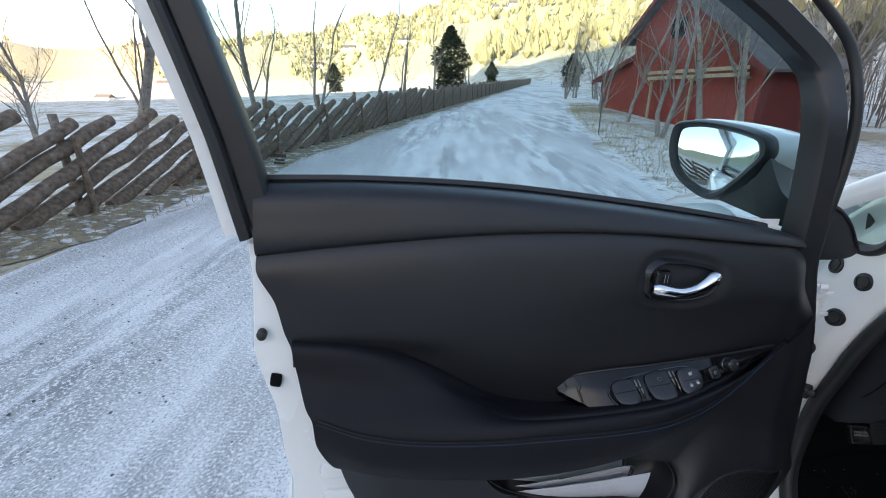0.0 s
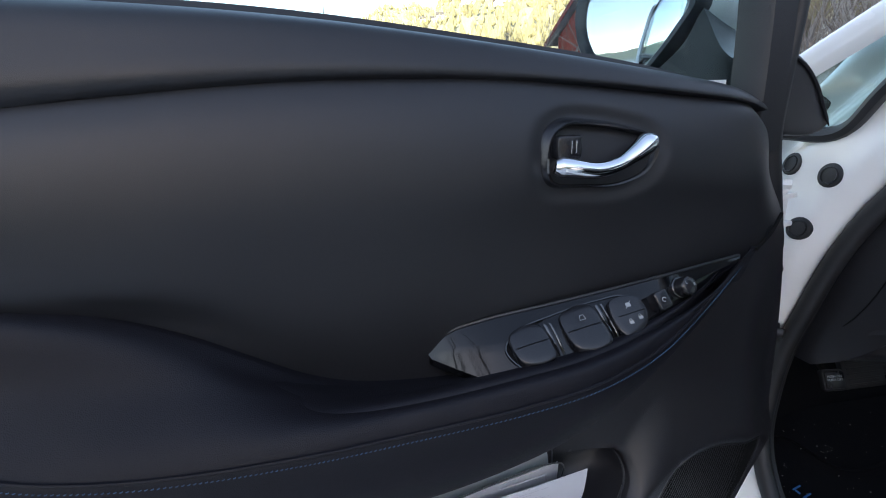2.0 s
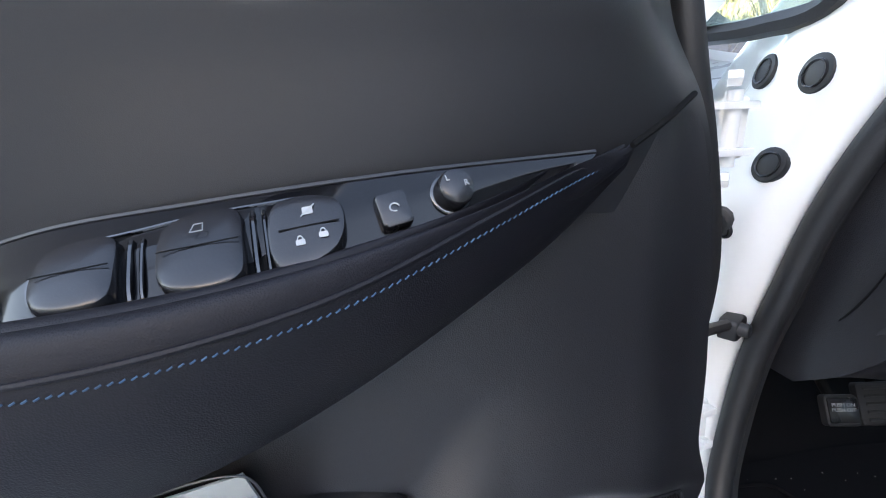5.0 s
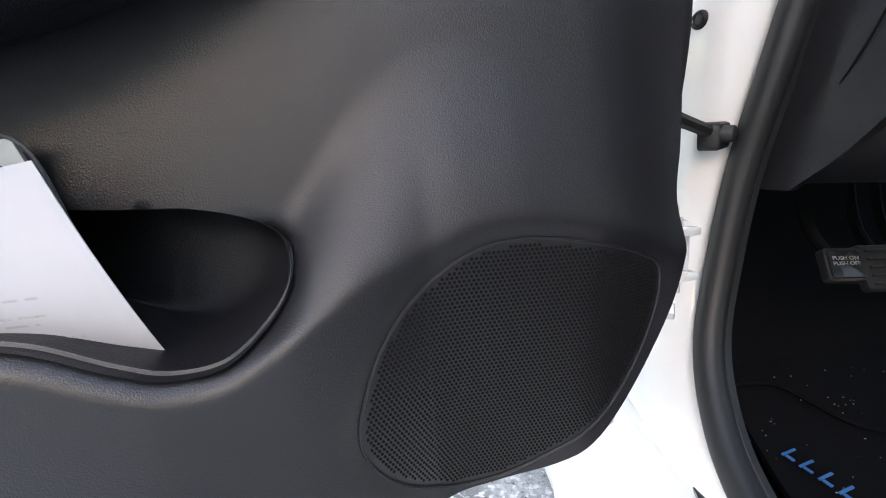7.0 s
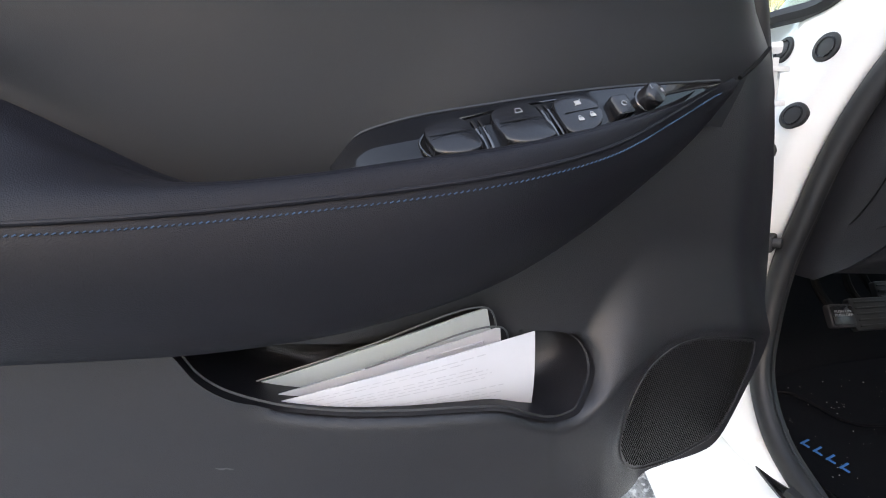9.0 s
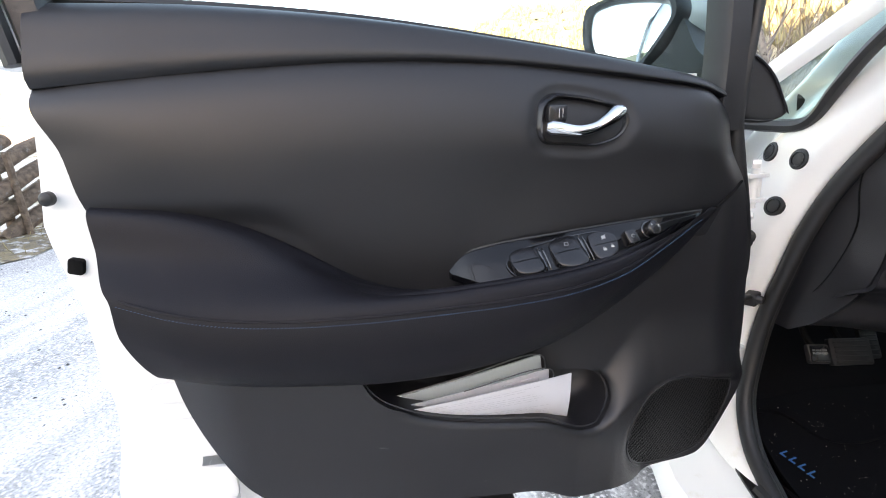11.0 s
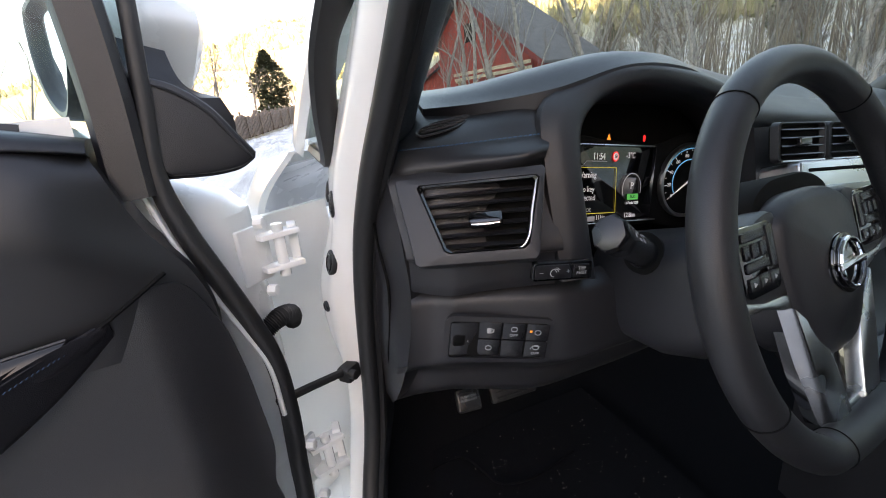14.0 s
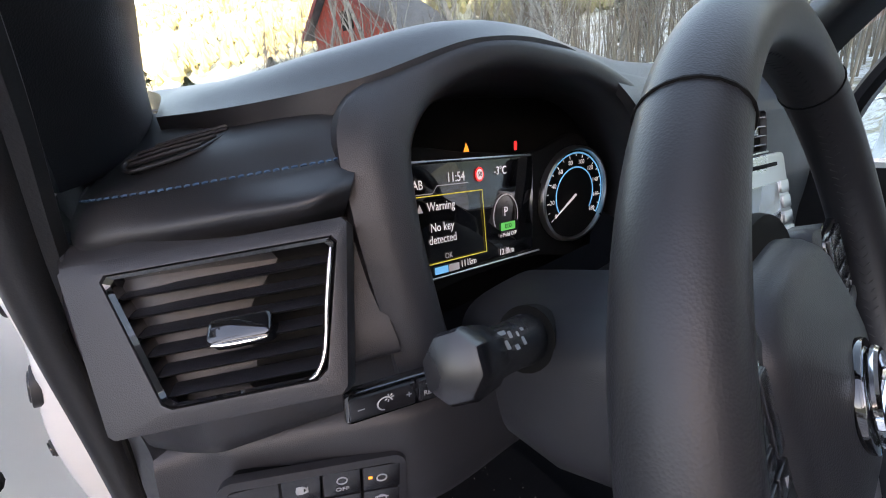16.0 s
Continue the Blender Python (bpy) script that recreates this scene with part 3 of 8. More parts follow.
def low_y(pts):
    """Depth of the lower panel's surface at (x, z)."""
    x, z = pts[:, 0], pts[:, 1]
    y = np.full(len(pts), 0.734)
    y = y + 0.032 * smooth(0.655, 0.755, x)
    # one line: top of the proud pocket skin, its lip, then the brow of the loudspeaker mound
    brow_z = soft_line(x, [-0.20, 0.045, 0.060, 0.070, 0.093, 0.133, 0.188, 0.254, 0.318, 0.352, 0.387, 0.411, 0.436, 0.456, 0.475, 0.503, 0.534, 0.568, 0.607, 0.647, 0.69, 0.72, 0.76], [0.74, 0.74, 0.70, 0.672, 0.642, 0.621, 0.605, 0.594, 0.587, 0.580, 0.566, 0.558, 0.555, 0.558, 0.566, 0.584, 0.597, 0.608, 0.613, 0.608, 0.597, 0.586, 0.575], 0.010)
    fade = soft_line(x, [0.0, 0.40, 0.46, 0.50, 0.55, 0.65, 0.75], [0.010, 0.012, 0.045, 0.085, 0.115, 0.105, 0.09])
    u = np.clip((z - brow_z + 0.012) / fade, 0, 1)
    front = (1 - u) ** 2 * (1 + 1.1 * u) * smooth(-0.235, -0.10, x)
    y = y - np.interp(x, [0.40, 0.47, 0.55, 0.75], [0.054, 0.046, 0.026, 0.018]) * front
    y = y + 0.012 * front * smooth(0.53, 0.40, z) * smooth(0.54, 0.44, x)
    # the mound falls away below its brow
    y = y + 0.17 * np.clip(brow_z - 0.01 - z, 0, None) * smooth(0.46, 0.58, x)
    # shallow hollow in which the grille lies
    return y + 0.006 * smooth(-0.016, 0.004, gap(pts, SPK)[0])


step = 0.0042
xs, zs = np.arange(-0.20, 0.765, step), np.arange(0.375, 0.885, step)
pts = np.array([(x, z) for z in zs for x in xs])
dout, qout = gap(pts, LOW_EDGE)
dpoc, qpoc = gap(pts, POCKET)
keep = (dout > -step * 0.75) & (dpoc < step * 0.75)
pts = np.where((dout < step * 0.45)[:, None] & (np.abs(dout) <= np.abs(dpoc))[:, None], qout, pts)
pts = np.where((dpoc > -step * 0.45)[:, None] & (np.abs(dpoc) < np.abs(dout))[:, None], qpoc, pts)
ys = low_y(pts) + 0.012 * np.maximum(0, 1 + np.minimum(dpoc, 0) / 0.012) ** 2 * smooth(0.615, 0.59, pts[:, 1])
nx = len(xs)
front_v = np.stack([pts[:, 0], ys, pts[:, 1]], 1)
quads = []
for i in range(len(zs) - 1):
    for j in range(nx - 1):
        q = (i * nx + j, i * nx + j + 1, (i + 1) * nx + j + 1, (i + 1) * nx + j)
        if all(keep[k] for k in q):
            c = pts[list(q)].mean(0)
            quads.append(q)
used = sorted({k for q in quads for k in q})
remap = {k: i for i, k in enumerate(used)}
front_v = front_v[used]
quads = [tuple(remap[k] for k in q) for q in quads]
count = {}
for q in quads:
    for a, b in zip(q, q[1:] + q[:1]):
        count[(a, b)] = count.get((a, b), 0) + 1
rim = [(a, b) for (a, b) in count if (b, a) not in count]
edge = sorted({k for e in rim for k in e})
on = front_v[edge][:, [0, 2]]
(d1, q1), (d2, q2) = gap(on, LOW_EDGE), gap(on, POCKET)
on = np.where((np.abs(d1) <= np.abs(d2))[:, None], q1, q2)
lift = np.where(np.abs(d1) <= np.abs(d2), 0.0, 0.012 * smooth(0.615, 0.59, on[:, 1]))
front_v[edge] = np.stack([on[:, 0], low_y(on) + lift, on[:, 1]], 1)
nv = len(front_v)
turned = front_v + np.array([0, 0.010, 0])
faces = quads + [tuple(nv + k for k in reversed(q)) for q in quads] + [(b, a, nv + a, nv + b) for a, b in rim]
part("lower_panel", Geo().add(np.concatenate([front_v, turned]), faces), HARD, door, "grained black plastic lower panel with a map pocket", sharp=50)

# pale scuffs on the lower panel
SCUFF = surface("pale scuff", (0.055, 0.055, 0.055), 0.7, var=0.5, var_scale=200)
rg = random.Random(77)
for cx, cz, ln, an in ((0.09, 0.555, 0.022, -12), (0.245, 0.475, 0.010, 40), (0.36, 0.430, 0.020, -25), (0.395, 0.425, 0.014, 60), (0.41, 0.418, 0.012, 55), (0.20, 0.425, 0.016, 5), (0.13, 0.46, 0.008, 80), (0.31, 0.445, 0.007, 20), (0.05, 0.48, 0.012, 70), (0.27, 0.41, 0.012, -8)):
    t_ = np.linspace(-0.5, 0.5, 6) * ln * 0.7
    q_ = np.stack([cx + t_ * math.cos(radians(an)), cz + t_ * math.sin(radians(an)) + 0.0008 * np.array([rg.uniform(-1, 1) for _ in t_])], 1)
    y_ = low_y(q_) - 0.0001
    part("scuff", tube([(a_[0], b_, a_[1]) for a_, b_ in zip(q_, y_)], [0.0002, 0.0007, 0.0010, 0.0006, 0.0008, 0.0002], 5), SCUFF, door)

# rounded lip of the pocket
lip2 = POCKET
lip = np.stack([lip2[:, 0], low_y(lip2) + 0.013, lip2[:, 1]], 1)
part("pocket_lip", tube(lip, 0.0022, 6, closed=True), HARD, door)
# pocket bowl
g = Geo()
rings = []
rim_y = low_y(POCKET) + 0.004
for s, w in ((1.0, 0.0), (0.992, 0.25), (0.98, 0.5), (0.95, 0.75), (0.88, 0.94), (0.7, 1.0)):
    c = np.array([0.29, 0.58])
    o = c + (POCKET - c) * s
    rings.append(np.stack([o[:, 0], rim_y * (1 - w) + 0.782 * w, o[:, 1]], 1))
rings.append(np.repeat(np.array([[0.29, 0.782, 0.58]]), len(POCKET), 0))
g.add(np.concatenate(rings), grid_faces(len(rings), len(POCKET), wrap=True))
part("pocket_bowl", g, HARD, door, "dark hollow of the map pocket", sharp=180)

# loudspeaker grille: frame line, and dark dots laid on the panel for shaded holes
sp3 = np.stack([SPK[:, 0], low_y(SPK) - 0.0005, SPK[:, 1]], 1)
part("grille_rim", tube(sp3, 0.0013, 6, closed=True), HARD, door)
g = Geo()
pitch = 0.0031
hexes = []
for i in range(70):
    for j in range(78):
        hexes.append((0.492 + (j + 0.5 * (i % 2)) * pitch, 0.412 + i * pitch * 0.866))
hexes = np.array(hexes)
dd, _ = gap(hexes, SPK)
hexes = hexes[dd > 0.004]
hy = low_y(hexes)
for (x, z), y in zip(hexes, hy):
    o = [(x + 0.00118 * math.cos(a), y - 0.0004, z + 0.00118 * math.sin(a)) for a in (0, 1.05, 2.09, 3.14, 4.19, 5.24)]
    g.add(o + [(x, y - 0.0003, z)], [(0, 1, 6), (1, 2, 6), (2, 3, 6), (3, 4, 6), (4, 5, 6), (5, 0, 6)])
tagged(part("grille_dots", g, DARK, door, "fine dark dots standing in for shaded grille holes"), kind="stuff")

# -- inner handle --
c = HND.mean(0)
g = Geo()
rings = []
for s, y in ((1.16, 0.700), (1.08, 0.689), (1.02, 0.6845), (0.97, 0.6855), (0.93, 0.692), (0.88, 0.699), (0.0, 0.699)):
    o = c + (HND - c) * s
    rings.append(np.stack([o[:, 0], np.full(len(o), y) + (o[:, 0] - 0.39) * 0.05, o[:, 1]], 1))
g.add(np.concatenate(rings), grid_faces(len(rings), len(HND), wrap=True))
part("handle_bezel", g, BUTTON, door, "glossy black handle recess")
part("recess_plate", prism(cr([(0.368, 1.012), (0.41, 1.008), (0.432, 1.001), (0.428, 0.990), (0.40, 0.984), (0.368, 0.984)], 30, closed=True) - np.array([0.39, 0.995]), 0.004, 0.001, basis((0.39, 0.698, 0.995), (1, 0.05, 0), (0, 0, 1)) @ Matrix.Translation((0, 0, 0.003))), HARD, door)
part("lock_button", box(0.026, 0.021, 0.012, 0.002, basis((0.347, 0.680, 1.003), (1, 0.05, 0), (0.0, 0, 1))), BUTTON, door, "black lock tab")
for dx in (-0.002, 0.003):
    part("tab_line", box(0.0009, 0.012, 0.001, 0.0002, basis((0.350 + dx, 0.6738, 1.003), (1, 0.05, 0), (0.0, 0, 1))), SATIN, door)
lever = cr([(0.333, 0.678, 0.986), (0.350, 0.674, 0.984), (0.376, 0.671, 0.981), (0.398, 0.671, 0.985), (0.418, 0.672, 0.995), (0.434, 0.675, 1.004), (0.442, 0.680, 1.003)], 40)
rad = np.interp(np.linspace(0, 1, 40), [0, 0.05, 0.3, 0.6, 0.85, 1], [0.0075, 0.0112, 0.0090, 0.0080, 0.0118, 0.005])
part("handle_lever", tube(lever, rad, 14, flat=0.9), CHROME, door, "polished chrome pull lever")

# -- switch plate on the armrest --
p_top = [(0.208, 0.716, 0.796), (0.232, 0.708, 0.818), (0.264, 0.700, 0.829), (0.354, 0.690, 0.843), (0.466, 0.690, 0.855), (0.600, 0.708, 0.862)]
p_bot = [(0.211, 0.708, 0.792), (0.244, 0.672, 0.788), (0.278, 0.645, 0.784), (0.334, 0.640, 0.792), (0.418, 0.652, 0.807), (0.525, 0.684, 0.834), (0.594, 0.704, 0.858)]
crease = [tuple(np.array(a) * 0.55 + np.array(b) * 0.45 + np.array([0, 0, 0.007 * math.sin(math.pi * k / 39)])) for k, (a, b) in enumerate(zip(cr(p_top, 40), cr(p_bot, 40)))]
pl = np.concatenate([loft([p_top, crease], 60, 8), loft([crease, p_bot], 60, 5)[1:]])
part("switch_plate", slab(pl, (0, 0.006, -0.01)), PLATE, door, "piano black switch plate")
part("plate_edge", tube([(x, y + 0.002, z + 0.001) for x, y, z in cr(p_top, 40)], 0.0018, 6), HARD, door)

def on_plate(u, v, lift=0.0):
    """A frame on the switch plate: u along 0..1, v from top edge to bottom edge."""
    i = u * 59
    a, b = cr(p_top, 60), cr(p_bot, 60)
    j = int(min(58, i))
    f = i - j
    t, q = a[j] * (1 - f) + a[j + 1] * f, b[j] * (1 - f) + b[j + 1] * f
    o = t * (1 - v) + q * v
    m = basis(o, (a[j + 1] + b[j + 1]) - (a[j] + b[j]), t - q)
    return m @ Matrix.Translation((0, 0, lift))


bez = cr([(-0.072, 0.004), (-0.060, 0.017), (-0.02, 0.023), (0.03, 0.024), (0.058, 0.020), (0.066, 0.004), (0.060, -0.012), (0.02, -0.022), (-0.03, -0.024), (-0.062, -0.018)], 60, closed=True)
bez = bez * np.array([1.10, 1.0]) + np.array([0.006, 0])
ms = on_plate(0.435, 0.50, 0.0015)
# no real recess: a flat black plate gives the switch well its shade
part("switch_bezel", prism(bez * 1.04, 0.004, 0.0015, ms), DARK, door, "flat black plate standing in for the shaded switch well")
part("bezel_rim", tube([tuple(ms @ Vector((x, y, 0.0005))) for x, y in bez * 1.04], 0.0011, 6, closed=True), GLOSS, door)
for cx, w, h in ((-0.051, 0.041, 0.040), (0.010, 0.044, 0.047)):
    o = cr([(-w / 2, 0), (-w / 2 + 0.004, h / 2 - 0.003), (w / 2 - 0.003, h / 2), (w / 2, 0), (w / 2 - 0.002, -h / 2 + 0.002), (-w / 2 + 0.005, -h / 2 + 0.004)], 30, closed=True)
    mk = ms @ Matrix.Translation((cx, 0, 0.009)) @ pose(0, 0, 0, -10, 0, 0)
    sw = part("window_switch", prism(o, 0.012, 0.003, mk, dome=0.0015), BUTTON, door, "black rocker window switch")
    part("switch_line", prism([(-w / 2 + 0.002, -0.0003), (w / 2 - 0.002, -0.0003), (w / 2 - 0.002, 0.0003), (-w / 2 + 0.002, 0.0003)], 0.0004, 0, mk @ Matrix.Translation((0, 0, 0.0022))), DARK, door)
    g = Geo()
    for k, r in ((0.0045, 0.0016), (0.0105, 0.0011)):
        tube([tuple(ms @ Vector((cx + w / 2 + k, y, 0.0035 - 60 * (y / h) ** 4 * 0.001))) for y in np.linspace(-h * 0.42, h * 0.42, 9)], r, 6, g)
    part("switch_carrier", g, GLOSS, door, "glossy edges in the switch well")
o = 1.1 * cr([(-0.014, 0.016), (0.006, 0.018), (0.017, 0.012), (0.018, -0.002), (0.012, -0.013), (-0.014, -0.019)], 30, closed=True)
mk = ms @ Matrix.Translation((0.064, 0.0, 0.008))
part("lock_switch", prism(o, 0.010, 0.002, mk, dome=0.001), BUTTON, door, "window lock and door lock switches")
g = Geo()
prism([(-0.014, -0.0004), (0.017, -0.0004), (0.017, 0.0004), (-0.014, 0.0004)], 0.0003, 0, mk @ Matrix.Translation((0, 0, 0.0012)), g)
part("switch_line", g, DARK, door)
g = Geo()
for x, y in ((-0.004, -0.009), (0.008, -0.007)):
    prism(rrect(0.0048, 0.0032, 0.0006), 0.0003, 0, mk @ Matrix.Translation((x, y, 0.0014)), g)
    tube([tuple(mk @ Vector((x + 0.0014 * math.cos(a), y + 0.0015 + 0.0022 * math.sin(a), 0.0013))) for a in np.linspace(0, math.pi, 7)], 0.0004, 4, g)
prism(rrect(0.0055, 0.0046, 0.0008), 0.0003, 0, mk @ Matrix.Translation((0.002, 0.009, 0.0014)), g)
tube([tuple(mk @ Vector((0.002 + s * 0.004, 0.009 + s * 0.0032, 0.0014))) for s in (-1, 0, 1)], 0.0004, 4, g)
part("switch_symbol", g, WHITE_INK, door, "white padlock and window symbols")
g = Geo()
mk = ms @ Matrix.Translation((0.010, 0.010, 0.0118)) @ pose(0, 0, 0, -10, 0, 0)
loop = [tuple(mk @ Vector(q)) for q in ((-0.003, -0.0025, 0), (0.0034, -0.0025, 0), (0.0034, 0.0025, 0), (-0.001, 0.0025, 0))]
tube(loop, 0.0004, 4, g, closed=True)
part("switch_symbol", g, WHITE_INK, door)
# mirror fold button and adjuster knob
mf = on_plate(0.685, 0.52, 0.006)
part("fold_button", box(0.018, 0.020, 0.010, 0.002, mf), BUTTON, door, "small black fold button")
g = Geo()
tube([tuple(mf @ Vector((0.0022 * math.cos(a) * 1.2, 0.0022 * math.sin(a), 0.0055))) for a in np.linspace(0, 5, 12)], 0.0005, 4, g)
part("switch_symbol", g, WHITE_INK, door)
mk = on_plate(0.765, 0.45, 0.0)
part("adjuster_knob", prism(disc(0.0105, 28), 0.016, 0.003, mk @ Matrix.Translation((0, 0, 0.016)), dome=0.001), BUTTON, door, "round mirror adjuster knob")
part("knob_collar", prism(disc(0.0125, 28), 0.004, 0.0015, mk @ Matrix.Translation((0, 0, 0.003))), GLOSS, door)
word("L", 0.005, mk @ Matrix.Translation((-0.005, 0.005, 0.0168)), WHITE_INK, door)
word("R", 0.005, mk @ Matrix.Translation((0.005, 0.0, 0.0168)), WHITE_INK, door)

# -- mirror sail cover and outer mirror --
tri = np.concatenate([cr([(0.0, 0.097), (0.034, 0.086), (0.068, 0.060), (0.092, 0.026), (0.107, 0.004)], 30), cr([(0.106, 0.000), (0.092, -0.008), (0.072, -0.011), (0.016, -0.008)], 16), cr([(0.006, 0.0), (0.002, 0.026), (-0.004, 0.094)], 14)])
mt = basis((0.702, 0.782, 0.997), (1, 0.17, 0.0), (0, 0.05, 1))
part("sail_cover", prism(tri, 0.030, 0.004, mt @ Matrix.Translation((0, 0, 0.004)), dome=0.0008, steps=3), HARD, door, "black plastic mirror sail cover")
part("sail_ridge", tube([tuple(mt @ Vector((x - 0.004, y - 0.006, 0.006))) for x, y in tri[2:30]], np.interp(np.arange(28), [0, 4, 24, 27], [0.0006, 0.0022, 0.0022, 0.0006]), 6), HARD, door)
part("sail_seal", tube([tuple(mt @ Vector((x, y, -0.012))) for x, y in tri], 0.004, 6, closed=True), RUBBER, door)
MO = cr([(-0.110, 0.076), (-0.069, 0.087), (0.0, 0.085), (0.069, 0.073), (0.108, 0.057), (0.118, 0.027), (0.098, -0.008), (0.069, -0.047), (0.039, -0.078), (0.015, -0.088), (-0.034, -0.076), (-0.083, -0.043), (-0.108, 0.0), (-0.116, 0.047)], 64, closed=True)
mm = basis((0.618, 0.975, 1.140), (0.34, -0.94, 0.0), (0.03, 0.02, 1)) @ Matrix.Diagonal((0.88, 0.88, 0.95, 1))
MID = MO.mean(0)


def mirror_ring(m, s, z, sh=0.0):
    return [tuple(m @ Vector((MID[0] + (x - MID[0]) * s + sh, MID[1] + (y - MID[1]) * s, z))) for x, y in MO]


g = Geo()
rings = [mirror_ring(mm, s, z) for s, z in ((0.78, -0.016), (0.82, -0.004), (0.88, 0.004), (0.96, 0.005), (1.01, -0.004), (1.03, -0.025), (1.0, -0.045))]
g.add([q for r in rings for q in r], grid_faces(len(rings), 64, wrap=True))
part("mirror_bezel", g, HARD, door, "black mirror bezel")
g = Geo()
rings = [mirror_ring(mm, s, z, sh) for s, z, sh in ((1.0, -0.022, 0.0), (1.05, -0.035, 0.004), (1.04, -0.07, 0.018), (0.96, -0.105, 0.036), (0.78, -0.135, 0.052), (0.48, -0.152, 0.060), (0.0, -0.158, 0.062))]
g.add([q for r in rings for q in r], grid_faces(len(rings), 64, wrap=True))
part("mirror_housing", g, PAINT, door, "white outer mirror housing")
ml = basis(mm @ Vector((0, 0, -0.010)), (0.38, -0.92, 0.0), (0.03, -0.03, 1))
part("mirror_glass", prism((MO - MID) * 0.81 + MID, 0.004, 0.001, ml), MIRROR, door, "mirror glass reflecting hills and bare trees")
arm_a = [tuple(mm @ Vector((0.116, 0.020, -0.012))), (0.682, 0.845, 1.09), (0.715, 0.805, 1.070)]
arm_b = [tuple(mm @ Vector((0.095, -0.030, -0.010))), (0.682, 0.850, 1.06), (0.725, 0.805, 1.045)]
arm_c = [tuple(mm @ Vector((0.030, -0.086, -0.012))), (0.675, 0.86, 1.04), (0.725, 0.805, 1.02)]
part("mirror_arm", slab(loft([arm_a, arm_b, arm_c], 14, 10), (0.07, 0.03, -0.004)), HARD, door, "black mirror foot")

# split line running up from the armrest's front tip
part("split_line", tube(cr([(0.628, 0.7135, 0.866), (0.655, 0.722, 0.880), (0.690, 0.741, 0.898)], 14), 0.0022, 6), DARK, door)

# -- hinges, check strap, cable boot --
for z, s in ((0.868, 1), (0.535, -1)):
    g = Geo()
    box(0.055, 0.075, 0.006, 0.002, basis((0.79, 0.860, z), (0.75, 0.66, 0), (0, 0, 1)), g)
    for dz in (-0.022, 0.022):
        box(0.055, 0.03, 0.007, 0.002, basis((0.822, 0.864, z + dz), (1, 0.25, 0), (-0.25, 1, 0)), g)
    box(0.03, 0.06, 0.012, 0.003, basis((0.846, 0.882, z), (0.2, 1, 0), (0, 0, 1)), g)
    tube([(0.823, 0.858, z - 0.036), (0.823, 0.858, z + 0.036)], 0.0075, 10, g)
    h = part("door_hinge", g, PAINT, door, "white painted door hinge")
    for dz in (-0.045, 0.045):
        part("hinge_bolt", prism(disc(0.008, 6), 0.012, 0.002, basis((0.797, 0.836, z + dz), (0.6, 0.78, 0), (0, 0, 1)) @ Matrix.Translation((0, 0, 0.010))), PAINT, door)
g = Geo()
tube([(0.772, 0.825, 0.668), (0.82, 0.854, 0.659), (0.888, 0.892, 0.646)], 0.0065, 8, g)
box(0.032, 0.026, 0.020, 0.004, basis((0.888, 0.890, 0.643), (1, 0.6, 0.1), (0, 0, 1)), g)
prism(disc(0.008, 12), 0.016, 0.002, basis((0.889, 0.874, 0.645), (1, 0.6, 0.1), (0, 0, 1)) @ Matrix.Translation((0, 0, 0.006)), g)
part("check_strap", g, RUBBER, door, "black door check strap")
path = cr([(0.778, 0.825, 0.775), (0.80, 0.832, 0.785), (0.814, 0.850, 0.780), (0.822, 0.880, 0.765), (0.826, 0.92, 0.742)], 260)
part("cable_boot", tube(path, 0.0118 + 0.0016 * np.sin(np.arange(260) * 1.15), 12), RUBBER, door, "corrugated black cable boot")
DOOR_WARP = False

# -- body: hinge pillar, sill, screen, bonnet, roof --
SEAL_LINE = [(0.790, 0.656, 0.285), (0.806, 0.756, 0.33), (0.829, 0.825, 0.4), (0.856, 0.857, 0.5), (0.871, 0.862, 0.6), (0.879, 0.845, 0.7), (0.888, 0.826, 0.8), (0.900, 0.793, 0.9), (0.919, 0.742, 1.0), (0.945, 0.678, 1.1), (0.967, 0.600, 1.2), (0.988, 0.498, 1.3), (1.015, 0.350, 1.4), (1.06, 0.15, 1.49)]
OUTER = [(x + dx, y + dy, z) for (x, y, z), dx, dy in zip(SEAL_LINE, [0.01, 0.0, -0.01, -0.02, -0.03, -0.050, -0.056, -0.030, -0.036, -0.034, -0.026, -0.018, -0.008, 0.0], [0.30, 0.22, 0.16, 0.12, 0.09, 0.076, 0.080, 0.140, 0.125, 0.115, 0.13, 0.14, 0.15, 0.16])]


def between(a, b, w, off=(0, 0, 0)):
    return [tuple(np.array(p) * (1 - w) + np.array(q) * w + np.array(off)) for p, q in zip(a, b)]


